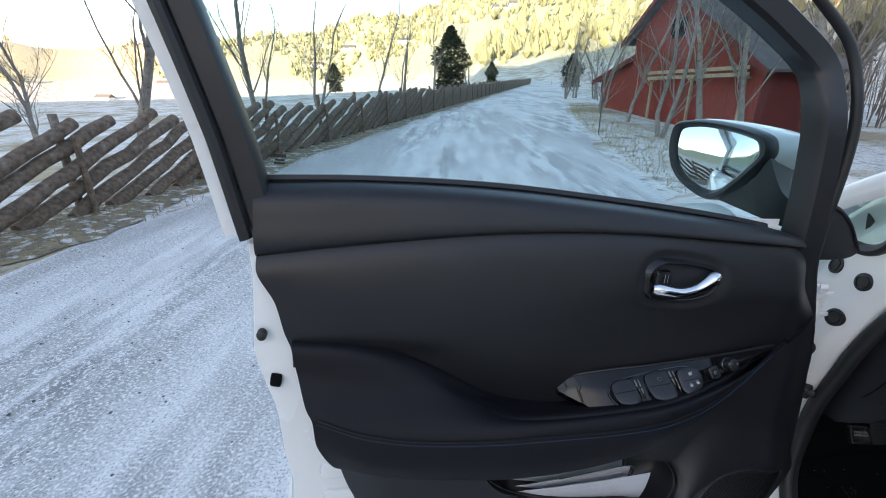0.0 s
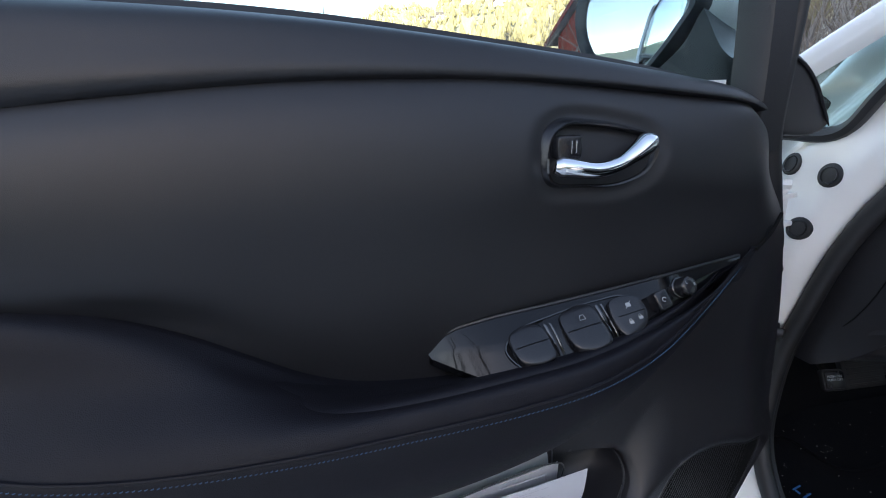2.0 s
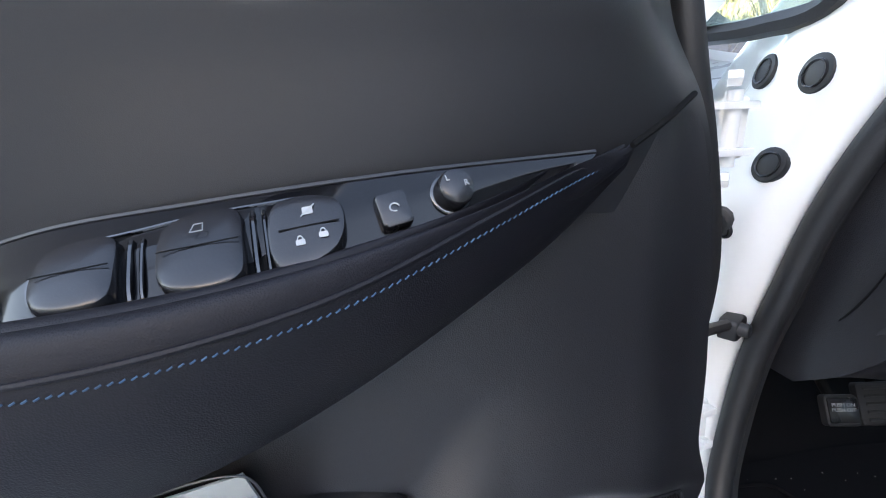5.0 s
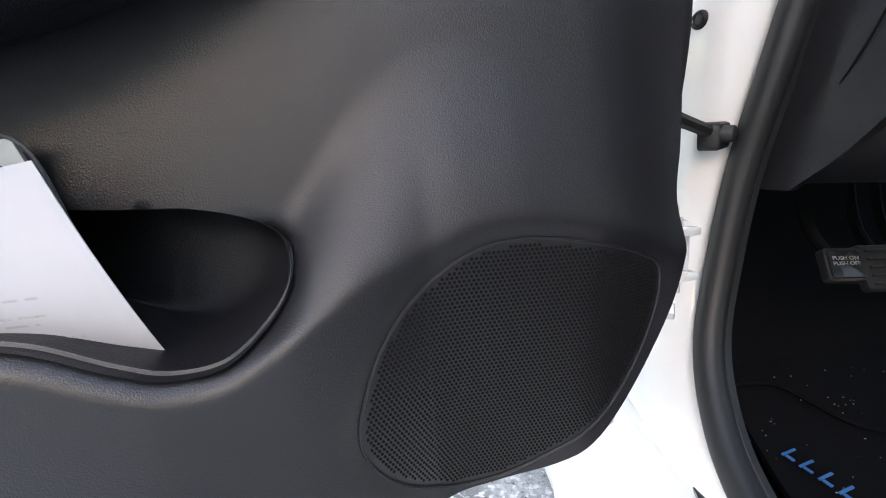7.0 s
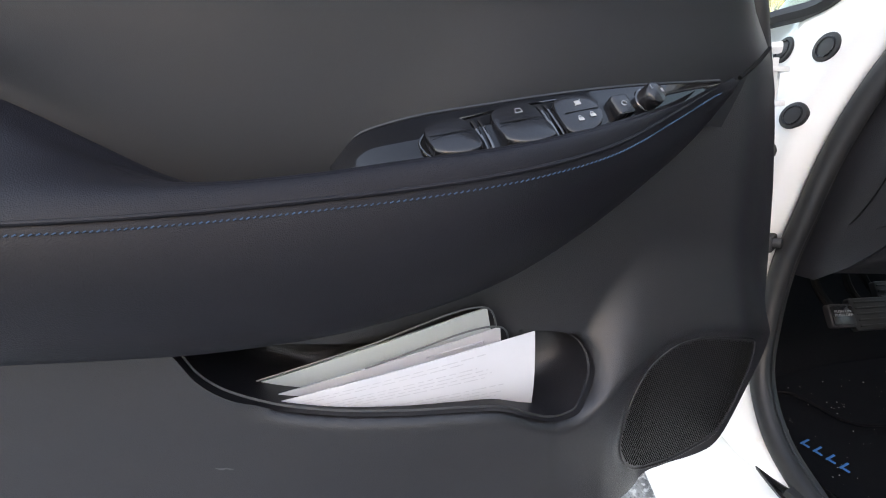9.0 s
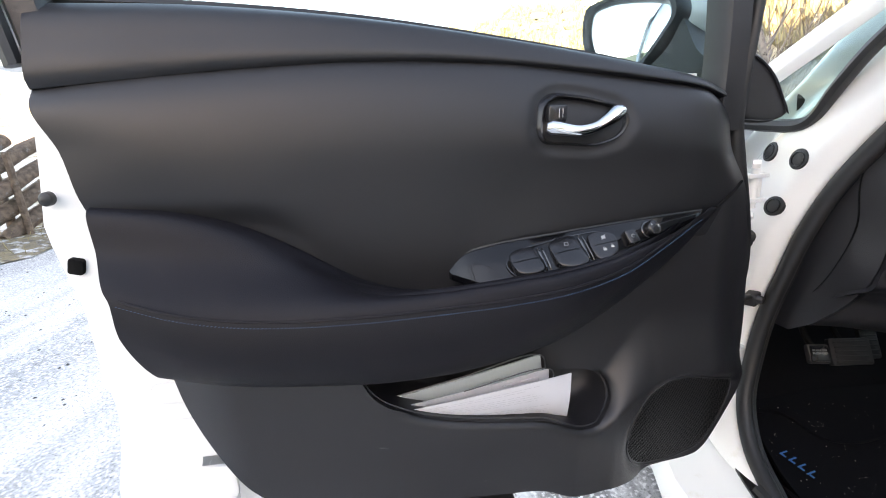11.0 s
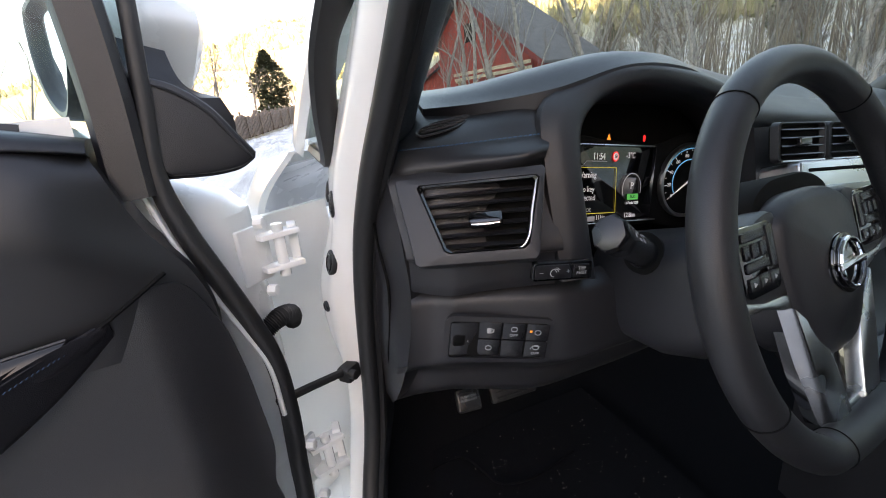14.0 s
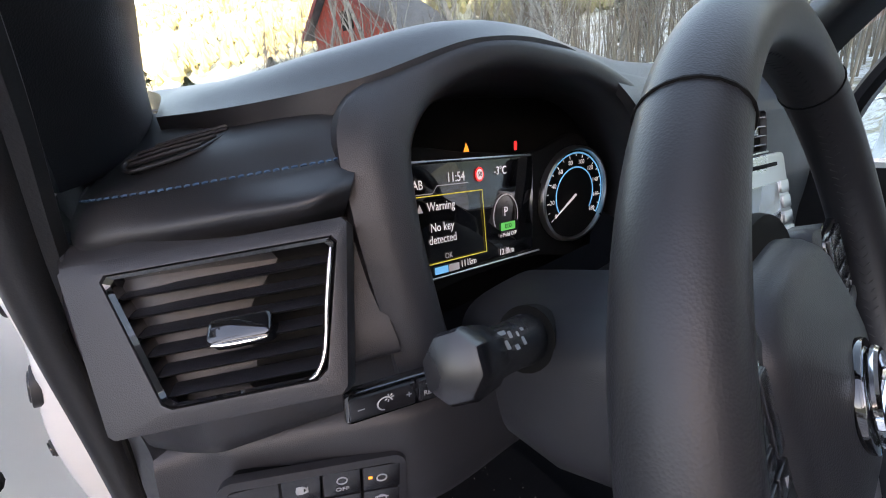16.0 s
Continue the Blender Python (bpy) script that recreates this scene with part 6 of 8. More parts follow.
# steering column, stalk
g = Geo()
rows = []
for y, cz, w, h in ((0.64, 0.850, 0.070, 0.045), (0.60, 0.853, 0.078, 0.052), (0.53, 0.868, 0.080, 0.056), (0.48, 0.885, 0.074, 0.054), (0.455, 0.893, 0.060, 0.046)):
    rows.append([(1.262 + (w) * math.copysign(abs(math.cos(a)) ** 0.6, math.cos(a)), y + 0.25 * h * math.sin(a), cz - 0.048 + h * math.copysign(abs(math.sin(a)) ** 0.6, math.sin(a)) * (1.0 if math.sin(a) > 0 else 1.7)) for a in np.linspace(0, 2 * math.pi, 33)[:-1]])
g.add([q for r in rows for q in r], grid_faces(5, 32, wrap=True) + [tuple(range(32)), tuple(4 * 32 + j for j in range(32))])
column = part("steering_column", g, DASH, car, "dark steering column shroud")
sa, sb = np.array([1.190, 0.540, 0.866]), np.array([1.085, 0.485, 0.926])
ax = (sb - sa) / np.linalg.norm(sb - sa)
g = tube([sa, sa + (sb - sa) * 0.25, sa + (sb - sa) * 0.5, sa + (sb - sa) * 0.72], [0.019, 0.0165, 0.0150, 0.0148], 20)
stalk = part("light_stalk", g, BUTTON, column, "black light stalk")
g = tube([sa + (sb - sa) * 0.70, sa + (sb - sa) * 0.72, sa + (sb - sa) * 0.96, sb, sb + ax * 0.002], [0.0150, 0.0172, 0.0186, 0.0165, 0.0100], 8)
part("stalk_end", g, BUTTON, column, "faceted grey stalk end")
part("stalk_socket", tube([sa - ax * 0.02, sa + ax * 0.008], 0.024, 20), DARK, column)
_see = np.array([-0.60, -0.55, 0.58])
_see = _see - ax * (_see @ ax)
_see /= np.linalg.norm(_see)
ms3 = basis(sa + (sb - sa) * 0.60 + _see * 0.0148, ax * -1, np.cross(_see, -ax))
g = Geo()
for x, y, w, h in ((-0.010, 0.005, 0.012, 0.0022), (-0.010, -0.002, 0.005, 0.005), (0.002, 0.003, 0.005, 0.004), (0.004, -0.005, 0.006, 0.003), (0.016, 0.002, 0.003, 0.003), (0.021, -0.003, 0.005, 0.005), (0.028, 0.004, 0.006, 0.0022)):
    prism(rrect(w, h, 0.0006), 0.0006, 0, ms3 @ Matrix.Translation((x, y, 0.0006)), g)
part("stalk_symbol", g, WHITE_INK, column, "white light symbols")

# steering wheel
BODY = False
wc = Vector((1.258, 0.392, 0.917))
mwh = basis(wc, (0.982, 0.177, -0.06), (0.0, 0.319, 0.948))


def rim_pt(a, r=0.171):
    x, y = r * math.cos(a), r * math.sin(a) * 0.985
    if y < -0.150:
        y = -0.150 - (abs(y) - 0.150) * 0.35
    return Vector((x, y, 0))


wheel_path = [tuple(mwh @ rim_pt(a)) for a in np.linspace(0, 2 * math.pi, 97)[:-1]]
steer = part("steering_wheel", tube(wheel_path, 0.0158, 20, closed=True), SOFT, car, "black leather steering wheel")
for a in (127, 53, 212, 328, 250, 290):
    a = radians(a)
    c = mwh @ rim_pt(a)
    t = (mwh @ rim_pt(a + 0.01) - c).normalized()
    m = basis(c, mwh.to_3x3() @ Vector((0, 0, 1)), t.cross(mwh.to_3x3() @ Vector((0, 0, 1))))
    part("rim_seam", tube([tuple(m @ Vector((0.0160 * math.cos(q), 0.0160 * math.sin(q), 0))) for q in np.linspace(0, 6.283, 25)[:-1]], 0.0007, 4, closed=True), DARK, steer)
g = Geo()
for k in range(150):
    a = 2 * math.pi * k / 150
    for s in (-1, 1):
        q0, q1 = rim_pt(a, 0.1555), rim_pt(a + 0.018, 0.1555)
        q0.z, q1.z = 0.0035 * s * 0.2, 0.0035 * s
        tube([tuple(mwh @ q0), tuple(mwh @ q1)], 0.0005, 4, g)
tagged(part("stitching", g, RUBBER, steer, "black cross stitching on the rim"), kind="stuff")
mhb = mwh @ Matrix.Translation((0.008, 0.004, -0.020))
hub = cr([(-0.068, 0.052), (-0.045, 0.066), (0.0, 0.070), (0.045, 0.066), (0.068, 0.052), (0.070, 0.0), (0.056, -0.052), (0.028, -0.078), (0.0, -0.082), (-0.028, -0.078), (-0.056, -0.052), (-0.070, 0.0)], 72, closed=True)
part("airbag_cover", prism(hub, 0.05, 0.016, mhb @ Matrix.Translation((-0.006, -0.014, 0.020)), dome=0.014, steps=4), DASH, steer, "padded airbag cover")
part("hub_base", prism(hub * 1.02, 0.05, 0.006, mhb @ Matrix.Translation((0, 0, 0.0))), DARK, steer)
me_ = mhb @ Matrix.Translation((-0.012, -0.012, 0.034)) @ Matrix.Scale(0.85, 4)
part("emblem_dish", prism(disc(0.031, 40), 0.006, 0.002, me_ @ Matrix.Translation((0, 0, -0.001)), dome=0.001), GLOSS, steer, "round emblem dish")
part("emblem", tube([tuple(me_ @ Vector((0.0245 * math.cos(a), 0.0245 * math.sin(a), 0.002))) for a in np.linspace(0, 6.283, 41)[:-1]], 0.0020, 8, closed=True), CHROME, steer, "chrome ring emblem with a bar")
part("emblem", prism(rrect(0.056, 0.0075, 0.0015), 0.004, 0.0012, me_ @ Matrix.Translation((0, 0, 0.0045))), CHROME, steer)
for s in (-1, 1):
    sp = [(s * 0.066, 0.045), (s * 0.105, 0.040), (s * 0.150, 0.026), (s * 0.153, -0.020), (s * 0.10, -0.030), (s * 0.064, -0.034)]
    part("spoke", prism(cr(sp, 40, closed=True), 0.022, 0.006, mhb @ Matrix.Translation((0, 0, 0.012))), DASH, steer, "black spoke with control buttons")
    mk = mhb @ Matrix.Translation((s * 0.105, 0.012, 0.0135))
    part("control_pad", prism(rrect(0.054, 0.056, 0.008), 0.004, 0.001, mk), GLOSS, steer)
    for x, y, w, h in ((-0.019, 0.008, 0.010, 0.034), (0.006, 0.020, 0.034, 0.008), (-0.006, 0.008, 0.009, 0.012), (0.006, 0.008, 0.010, 0.012), (0.018, 0.008, 0.009, 0.012), (0.006, -0.004, 0.034, 0.008)):
        part("wheel_button", prism(rrect(w, h, 0.002), 0.003, 0.0008, mk @ Matrix.Translation((x * s, y, 0.0018))), BUTTON, steer)
    for k in (-1, 0, 1):
        part("wheel_button", prism(rrect(0.014, 0.010, 0.0015), 0.003, 0.0008, mk @ Matrix.Translation((k * 0.0155, -0.017, 0.0018))), BUTTON, steer)
        part("switch_symbol", prism([(-0.0022, -0.002), (0.0022, 0), (-0.0022, 0.002)], 0.0003, 0, mk @ Matrix.Translation((k * 0.0155, -0.017, 0.0022))), WHITE_INK, steer)
    part("spoke_strip", prism(cr([(s * 0.072, -0.028), (s * 0.11, -0.0225), (s * 0.146, -0.0175), (s * 0.146, -0.0225), (s * 0.11, -0.0285), (s * 0.072, -0.035)], 30, closed=True), 0.006, 0.0015, mhb @ Matrix.Translation((0, 0, 0.0140))), SATIN, steer, "silver spoke strip")
    part("lower_spoke", prism(np.array([(s * 0.050, -0.060), (s * 0.066, -0.050), (s * 0.060, -0.10), (s * 0.044, -0.152), (s * 0.026, -0.152), (s * 0.034, -0.11)]), 0.02, 0.004, mhb @ Matrix.Translation((0, 0, 0.012))), GLOSS, steer, "dark lower spoke")
    part("spoke_inlay", prism(np.array([(s * 0.036, -0.070), (s * 0.076, -0.036), (s * 0.066, -0.09), (s * 0.047, -0.150), (s * 0.014, -0.150), (s * 0.024, -0.105)]), 0.014, 0.003, mhb @ Matrix.Translation((0, 0, 0.0175))), SATIN, steer, "satin silver spoke inlay")
part("spoke_inlay", prism(rrect(0.06, 0.012, 0.004), 0.014, 0.003, mhb @ Matrix.Translation((0, -0.146, 0.014))), SATIN, steer)

BODY = True


# pedals
def pedal(name, o, w, h, label, bars):
    m = basis(o, (1, -0.05, -0.05), (0, 0.55, 0.83))
    ob = part(name, prism(rrect(w, h, 0.006), 0.012, 0.003, m @ Matrix.Translation((0, 0, 0.006))), RUBBER, car, label)
    for k in range(bars):
        part("pad_rib", prism(rrect(w * 0.8, 0.004, 0.001), 0.003, 0.001, m @ Matrix.Translation((0, (k - (bars - 1) / 2) * h / (bars + 0.5), 0.008))), RUBBER, ob)
    part("pedal_arm", tube(cr([tuple(m @ Vector((0, 0, -0.004))), tuple(m @ Vector((0, 0.06, -0.03))), (o[0] + 0.01, o[1] + 0.12, o[2] + 0.20)], 12), 0.007, 8), DARK, ob)
    return ob, m


pk, mp = pedal("parking_pedal", (1.058, 0.886, 0.466), 0.045, 0.045, "black parking brake pedal with white lettering", 0)
part("pedal_plate", prism(rrect(0.039, 0.036, 0.003), 0.003, 0.001, mp @ Matrix.Translation((0, 0, 0.008))), BUTTON, pk)
word("PUSH ON\nPUSH OFF", 0.0072, mp @ Matrix.Translation((0, 0.004, 0.0083)), WHITE_INK, pk)
pedal("brake_pedal", (1.175, 0.915, 0.445), 0.115, 0.065, "wide ribbed brake pedal", 5)
pedal("accelerator_pedal", (1.300, 0.975, 0.430), 0.052, 0.095, "narrow ribbed accelerator pedal", 7)

# -- loose things in the car --
mat = thing("floor_mat", "black carpet floor mat with grit and blue lettering bars", "floor mat", (0, 0, -0.045))
p = loft([[(0.935, -0.1, 0.285), (1.2, -0.1, 0.275), (1.45, -0.1, 0.285)], [(0.935, 0.5, 0.278), (1.2, 0.5, 0.262), (1.45, 0.5, 0.272)], [(0.95, 0.80, 0.278), (1.2, 0.80, 0.262), (1.45, 0.80, 0.272)], [(1.0, 1.00, 0.305), (1.2, 1.02, 0.303), (1.42, 1.0, 0.308)]], 30, 30)
part("mat_sheet", slab(p, (0, 0, -0.01)), CARPET, mat)
part("mat_seam", tube(cr([(0.985, 0.96, 0.298), (1.05, 0.955, 0.300), (1.10, 0.86, 0.285), (1.16, 0.84, 0.280), (1.30, 0.85, 0.282)], 40), 0.004, 6), CARPET, mat)
mb2 = basis((0.984, 0.795, 0.2890), (0.12, -1, 0.02), (1, 0.12, 0)) @ Matrix.Diagonal((0.68, 0.68, 1, 1))
g = Geo()
for k in range(4):
    mk = mb2 @ Matrix.Translation((k * 0.034 - 0.04, 0, 0))
    prism(rrect(0.005, 0.028, 0.001), 0.0015, 0, mk @ Matrix.Translation((-0.008, 0, 0)), g)
    prism(rrect(0.016, 0.005, 0.001), 0.0015, 0, mk @ Matrix.Translation((0.004, -0.010, 0)), g)
part("mat_mark", g, surface("blue embroidery", (0.02, 0.16, 0.42), 0.8, var=0.1), mat, "blue embroidered bars")
rg = random.Random(5)
g = Geo()
for k in range(260):
    x, y = rg.uniform(0.95, 1.43), rg.uniform(0.45, 0.98)
    r = rg.choice((0.0004, 0.0006, 0.0006, 0.0010))
    z = np.interp(y, [0.5, 0.8, 1.0], [0.274, 0.274, 0.306]) + 0.001
    g.add([(x - r, y - r, z), (x + r, y - r, z), (x + r, y + r, z), (x - r, y + r, z), (x, y, z + 1.5 * r)], [(0, 1, 4), (1, 2, 4), (2, 3, 4), (3, 0, 4)])
tagged(part("mat_grit", g, surface("grey grit", (0.35, 0.34, 0.32), 0.9), mat, "pale grit specks"), kind="stuff")


DOOR_WARP = True


def sheet(name, label, corners, material, thick, category):
    """A sheet standing in the pocket: corners bl, br, tr, tl."""
    bl, br, tr, tl = (np.array(c) for c in corners)
    th = thing(name, label, category)
    p = np.array([[(bl * (1 - u) + br * u) * (1 - v) + (tl * (1 - u) + tr * u) * v + np.array([0, -0.004 * math.sin(math.pi * u), 0]) for u in np.linspace(0, 1, 12)] for v in np.linspace(0, 1, 6)])
    part("leaf", slab(p, (0, thick, 0)), material, th)
    return th, p


f1, p1 = sheet("document_folder", "clear plastic folder with dark edges standing in the door pocket", [(0.105, 0.745, 0.560), (0.380, 0.750, 0.54), (0.352, 0.716, 0.655), (0.085, 0.728, 0.596)], FOLDER, 0.003, "folder")
part("folder_edge", tube(cr([(0.083, 0.727, 0.598), (0.225, 0.719, 0.629), (0.344, 0.714, 0.657), (0.354, 0.715, 0.654), (0.368, 0.730, 0.60)], 40), 0.0010, 6), FOLDER_EDGE, f1, "dark folder edge")
f2, p2_ = sheet("document_folder", "second clear folder with white papers in the door pocket", [(0.112, 0.735, 0.555), (0.378, 0.740, 0.54), (0.355, 0.692, 0.644), (0.092, 0.716, 0.588)], PAPER, 0.002, "folder")
part("folder_edge", tube(cr([(0.222, 0.701, 0.616), (0.349, 0.690, 0.646), (0.358, 0.691, 0.643), (0.370, 0.713, 0.595)], 40), 0.0009, 6), FOLDER_EDGE, f2, "dark folder edge")
part("printed_frame", tube([(0.28, 0.6945, 0.622), (0.336, 0.6890, 0.634), (0.341, 0.696, 0.614)], 0.0007, 4), INK, f2)
part("clip_mark", tube([(0.112, 0.709, 0.588), (0.127, 0.707, 0.593)], 0.0011, 4), DARK, f2)
pp = thing("letter_sheet", "white printed letter leaning out of the door pocket", "paper")
corn = [np.array(c) for c in ((0.160, 0.722, 0.550), (0.403, 0.728, 0.530), (0.381, 0.672, 0.645), (0.106, 0.705, 0.590))]
P = np.array([[(corn[0] * (1 - u) + corn[1] * u) * (1 - v) + (corn[3] * (1 - u) + corn[2] * u) * v + np.array([0, -0.004 * math.sin(math.pi * u) - 0.004 * math.sin(math.pi * v), 0.0]) for u in np.linspace(0, 1, 20)] for v in np.linspace(0, 1, 10)])
part("leaf", slab(P, (0, 0.0008, 0)), PAPER, pp)
rg = random.Random(2)
g = Geo()
for i in range(18):
    v = 0.10 + 0.047 * i
    if i in (4, 9, 10, 15):
        continue
    a, b = 0.18, rg.uniform(0.72, 0.95)
    k = 0
    while a < b:
        w = rg.uniform(0.02, 0.06)
        pq = []
        for u, vv in ((a, v), (min(a + w, b), v), (min(a + w, b), v + 0.013), (a, v + 0.013)):
            q = (corn[0] * (1 - u) + corn[1] * u) * (1 - vv) + (corn[3] * (1 - u) + corn[2] * u) * vv + np.array([0, -0.004 * math.sin(math.pi * u) - 0.004 * math.sin(math.pi * vv) - 0.0005, 0])
            pq.append(tuple(q))
        g.add(pq, [(0, 1, 2, 3)])
        a += w + 0.012
tagged(part("print", g, INK, pp, "lines of grey print"), kind="stuff")
DOOR_WARP = False

BODY = False

# ---- landscape ----
CENTRE = [(-4.5, -60), (-2.4, -25), (-1.1, -8), (-0.5, 2), (-0.1, 8), (1.6, 18), (5.8, 36), (10.5, 55), (15.5, 74), (20.5, 95), (23, 120)]
LEFT = [(-8.0, -60), (-5.6, -25), (-4.3, -8), (-3.8, 2), (-3.45, 8), (-1.55, 16.6), (2.4, 36), (6.9, 55), (11.9, 74), (17, 95), (20, 120)]
RIGHT = [(-1.0, -60), (0.9, -25), (2.1, -8), (2.75, 2), (3.2, 8), (4.8, 18), (9.2, 36), (14.0, 55), (19.0, 74), (24, 95), (26, 120)]
_cy = np.array([p[1] for p in CENTRE])


def road_x(line, y):
    return np.interp(y, _cy, [p[0] for p in line])


def hill_up(az):
    """Skyline, degrees above the eye, by azimuth clockwise from +y."""
    # the hill behind is raised to block the low sun and its warm sky
    return np.interp(az, [-180, -150, -110, -75, -50, -36, -20, -6, 6, 20, 45, 80, 120, 150, 180], [24, 19, 9, 4.0, 4.0, 4.3, 6.0, 8.6, 10.5, 12.5, 13, 12, 15, 22, 24])


def hill_from(az):
    """Distance at which the hillside starts."""
    return np.interp(az, [-180, -130, -80, -40, -10, 5, 30, 70, 110, 150, 180], [90, 130, 500, 700, 520, 170, 120, 110, 90, 80, 90])


def view_tilt(y):
    """The ground ahead tilted up so that the background fits the camera's view."""
    return 0.032 * np.clip(np.asarray(y, float) - 6, 0, 110)


def height(x, y):
    x, y = np.asarray(x, float), np.asarray(y, float)
    r = np.hypot(x, y)
    az = np.degrees(np.arctan2(x, y))
    dl = road_x(LEFT, y) - x
    dr = x - road_x(RIGHT, y)
    z = -0.04 + view_tilt(y)
    z = z - np.clip(dl - 1.6, 0, None) * 0.055 * np.clip(1 - (dl - 1.6) / 420, 0.5, 1) * (dl > 0)
    z = np.maximum(z, -14.5 + 0 * y)
    z = z - 0.55 * smooth(1.0, 6.0, dr) * (dr > 0) * (1 - smooth(30, 60, dr))
    z = z + 0.10 * np.sin(x * 0.9 + 1.3 * np.sin(y * 0.31)) * smooth(0.8, 3, np.maximum(dl, dr)) * 0.6
    a, b = hill_from(az), np.where((az > -70) & (az < 130), 900.0, 330.0)
    b = np.maximum(b, a + 220)
    k = smooth(0, 1, np.clip((r - a) / (b - a), 0, 1)) * 0.5 + 0.5 * np.clip((r - a) / (b - a), 0, 1)
    top_z = np.tan(np.radians(hill_up(az))) * b + 1.4
    bump = 1 + 0.05 * np.sin(az * 0.55 + 1) + 0.025 * np.sin(az * 1.7) + 0.012 * np.sin(az * 4.3)
    return z * (1 - k) + top_z * bump * k


az = np.radians(np.concatenate([np.arange(-180, -60, 4.0), np.arange(-60, 80, 1.4), np.arange(80, 180, 4.0)]))
rr = np.r_[0.6, 1.5, 2.5, 3.5, 4.5, np.arange(5.5, 40, 0.9), np.geomspace(40, 900, 60), 1100, 1500, 2500, 4000]
X, Y = np.outer(rr, np.sin(az)), np.outer(rr, np.cos(az))
Z = height(X, Y)
for k, f in ((-3, 0.97), (-2, 0.9), (-1, 0.5)):
    Z[k] = Z[-4] * f
g = Geo().add(np.stack([X, Y, Z], -1).reshape(-1, 3), grid_faces(len(rr), len(az), wrap=True))
g.add([(0, 0, -0.04)], [])
k0 = len(g.v) - 1
g.f += [(j, (j + 1) % len(az), k0) for j in range(len(az))]


def mixed(name, layers, rough=0.9, bump=0.4, bump_scale=20.0, stretch=(1, 1, 1), hazed_upland=None):
    """Ground: a base colour and layers of (colour, noise scale, threshold, softness)."""
    m = bpy.data.materials.new(name)
    m.use_nodes = True
    n, l = m.node_tree.nodes, m.node_tree.links
    b = n["Principled BSDF"]
    b.inputs["Roughness"].default_value = rough
    tc, mp_ = n.new("ShaderNodeTexCoord"), n.new("ShaderNodeMapping")
    mp_.inputs["Scale"].default_value = stretch
    mp_.inputs["Rotation"].default_value = (0, 0, radians(9))
    l.new(tc.outputs["Object"], mp_.inputs["Vector"])
    out = None
    last = None
    for k, (col, scale, at, soft_, *even) in enumerate(layers):
        if out is None:
            rgb = n.new("ShaderNodeRGB")
            rgb.outputs[0].default_value = (*col, 1)
            out = rgb.outputs[0]
            continue
        nz = n.new("ShaderNodeTexNoise")
        nz.inputs["Scale"].default_value, nz.inputs["Detail"].default_value, nz.inputs["Roughness"].default_value = scale, 8.0, 0.62
        l.new(tc.outputs["Object"] if even else mp_.outputs[0], nz.inputs["Vector"])
        r = n.new("ShaderNodeMapRange")
        r.inputs["From Min"].default_value, r.inputs["From Max"].default_value = at - soft_, at + soft_
        l.new(nz.outputs["Fac"], r.inputs["Value"])
        mx = n.new("ShaderNodeMix")
        mx.data_type = "RGBA"
        mx.inputs[7].default_value = (*col, 1)
        l.new(r.outputs[0], mx.inputs[0])
        l.new(out, mx.inputs[6])
        out = mx.outputs[2]
    if hazed_upland:
        geo_, sep, zr, mx = n.new("ShaderNodeNewGeometry"), n.new("ShaderNodeSeparateXYZ"), n.new("ShaderNodeMapRange"), n.new("ShaderNodeMix")
        zr.inputs["From Min"].default_value, zr.inputs["From Max"].default_value = 6.0, 22.0
        zr.inputs["To Max"].default_value = 0.85
        mx.data_type = "RGBA"
        mx.inputs[7].default_value = (*hazed_upland, 1)
        l.new(geo_.outputs["Position"], sep.inputs[0])
        l.new(sep.outputs[2], zr.inputs["Value"])
        l.new(zr.outputs[0], mx.inputs[0])
        l.new(out, mx.inputs[6])
        out = mx.outputs[2]
    l.new(out, b.inputs["Base Color"])
    nz = n.new("ShaderNodeTexNoise")
    nz.inputs["Scale"].default_value, nz.inputs["Detail"].default_value = bump_scale, 10.0
    l.new(tc.outputs["Object"], nz.inputs["Vector"])
    bp = n.new("ShaderNodeBump")
    bp.inputs["Strength"].default_value, bp.inputs["Distance"].default_value = bump, 0.3 / bump_scale
    l.new(nz.outputs["Fac"], bp.inputs["Height"])
    l.new(bp.outputs[0], b.inputs["Normal"])
    return m


# the upland tone is paled to paint in haze over the far hills
MEADOW = mixed("frosty meadow and far fields", [((0.66, 0.66, 0.65), 0, 0, 0), ((0.34, 0.29, 0.19), 0.25, 0.53, 0.07), ((0.17, 0.14, 0.09), 2.5, 0.60, 0.10), ((0.20, 0.17, 0.10), 14.0, 0.60, 0.08, 1)], 0.95, 0.6, 12.0, hazed_upland=(0.34, 0.31, 0.19))
tagged(part("ground", g, MEADOW, None, sharp=180), "frosty meadow with snow patches reaching to wooded hills", "ground", kind="structure")

# icy road
ICE = mixed("icy gravel road", [((0.20, 0.20, 0.198), 0, 0, 0), ((0.49, 0.495, 0.49), 0.8, 0.47, 0.07), ((0.64, 0.645, 0.64), 3.5, 0.53, 0.06), ((0.30, 0.30, 0.295), 0.35, 0.56, 0.05), ((0.12, 0.12, 0.12), 150.0, 0.56, 0.06, 1), ((0.72, 0.72, 0.71), 75.0, 0.56, 0.05, 1), ((0.04, 0.04, 0.04), 60.0, 0.68, 0.02, 1)], 0.70, 1.0, 70.0, (1.0, 0.16, 1.0))
n = 140
ys_ = np.linspace(-60, 118, n)
g = Geo()
cols = np.linspace(0, 1, 15)
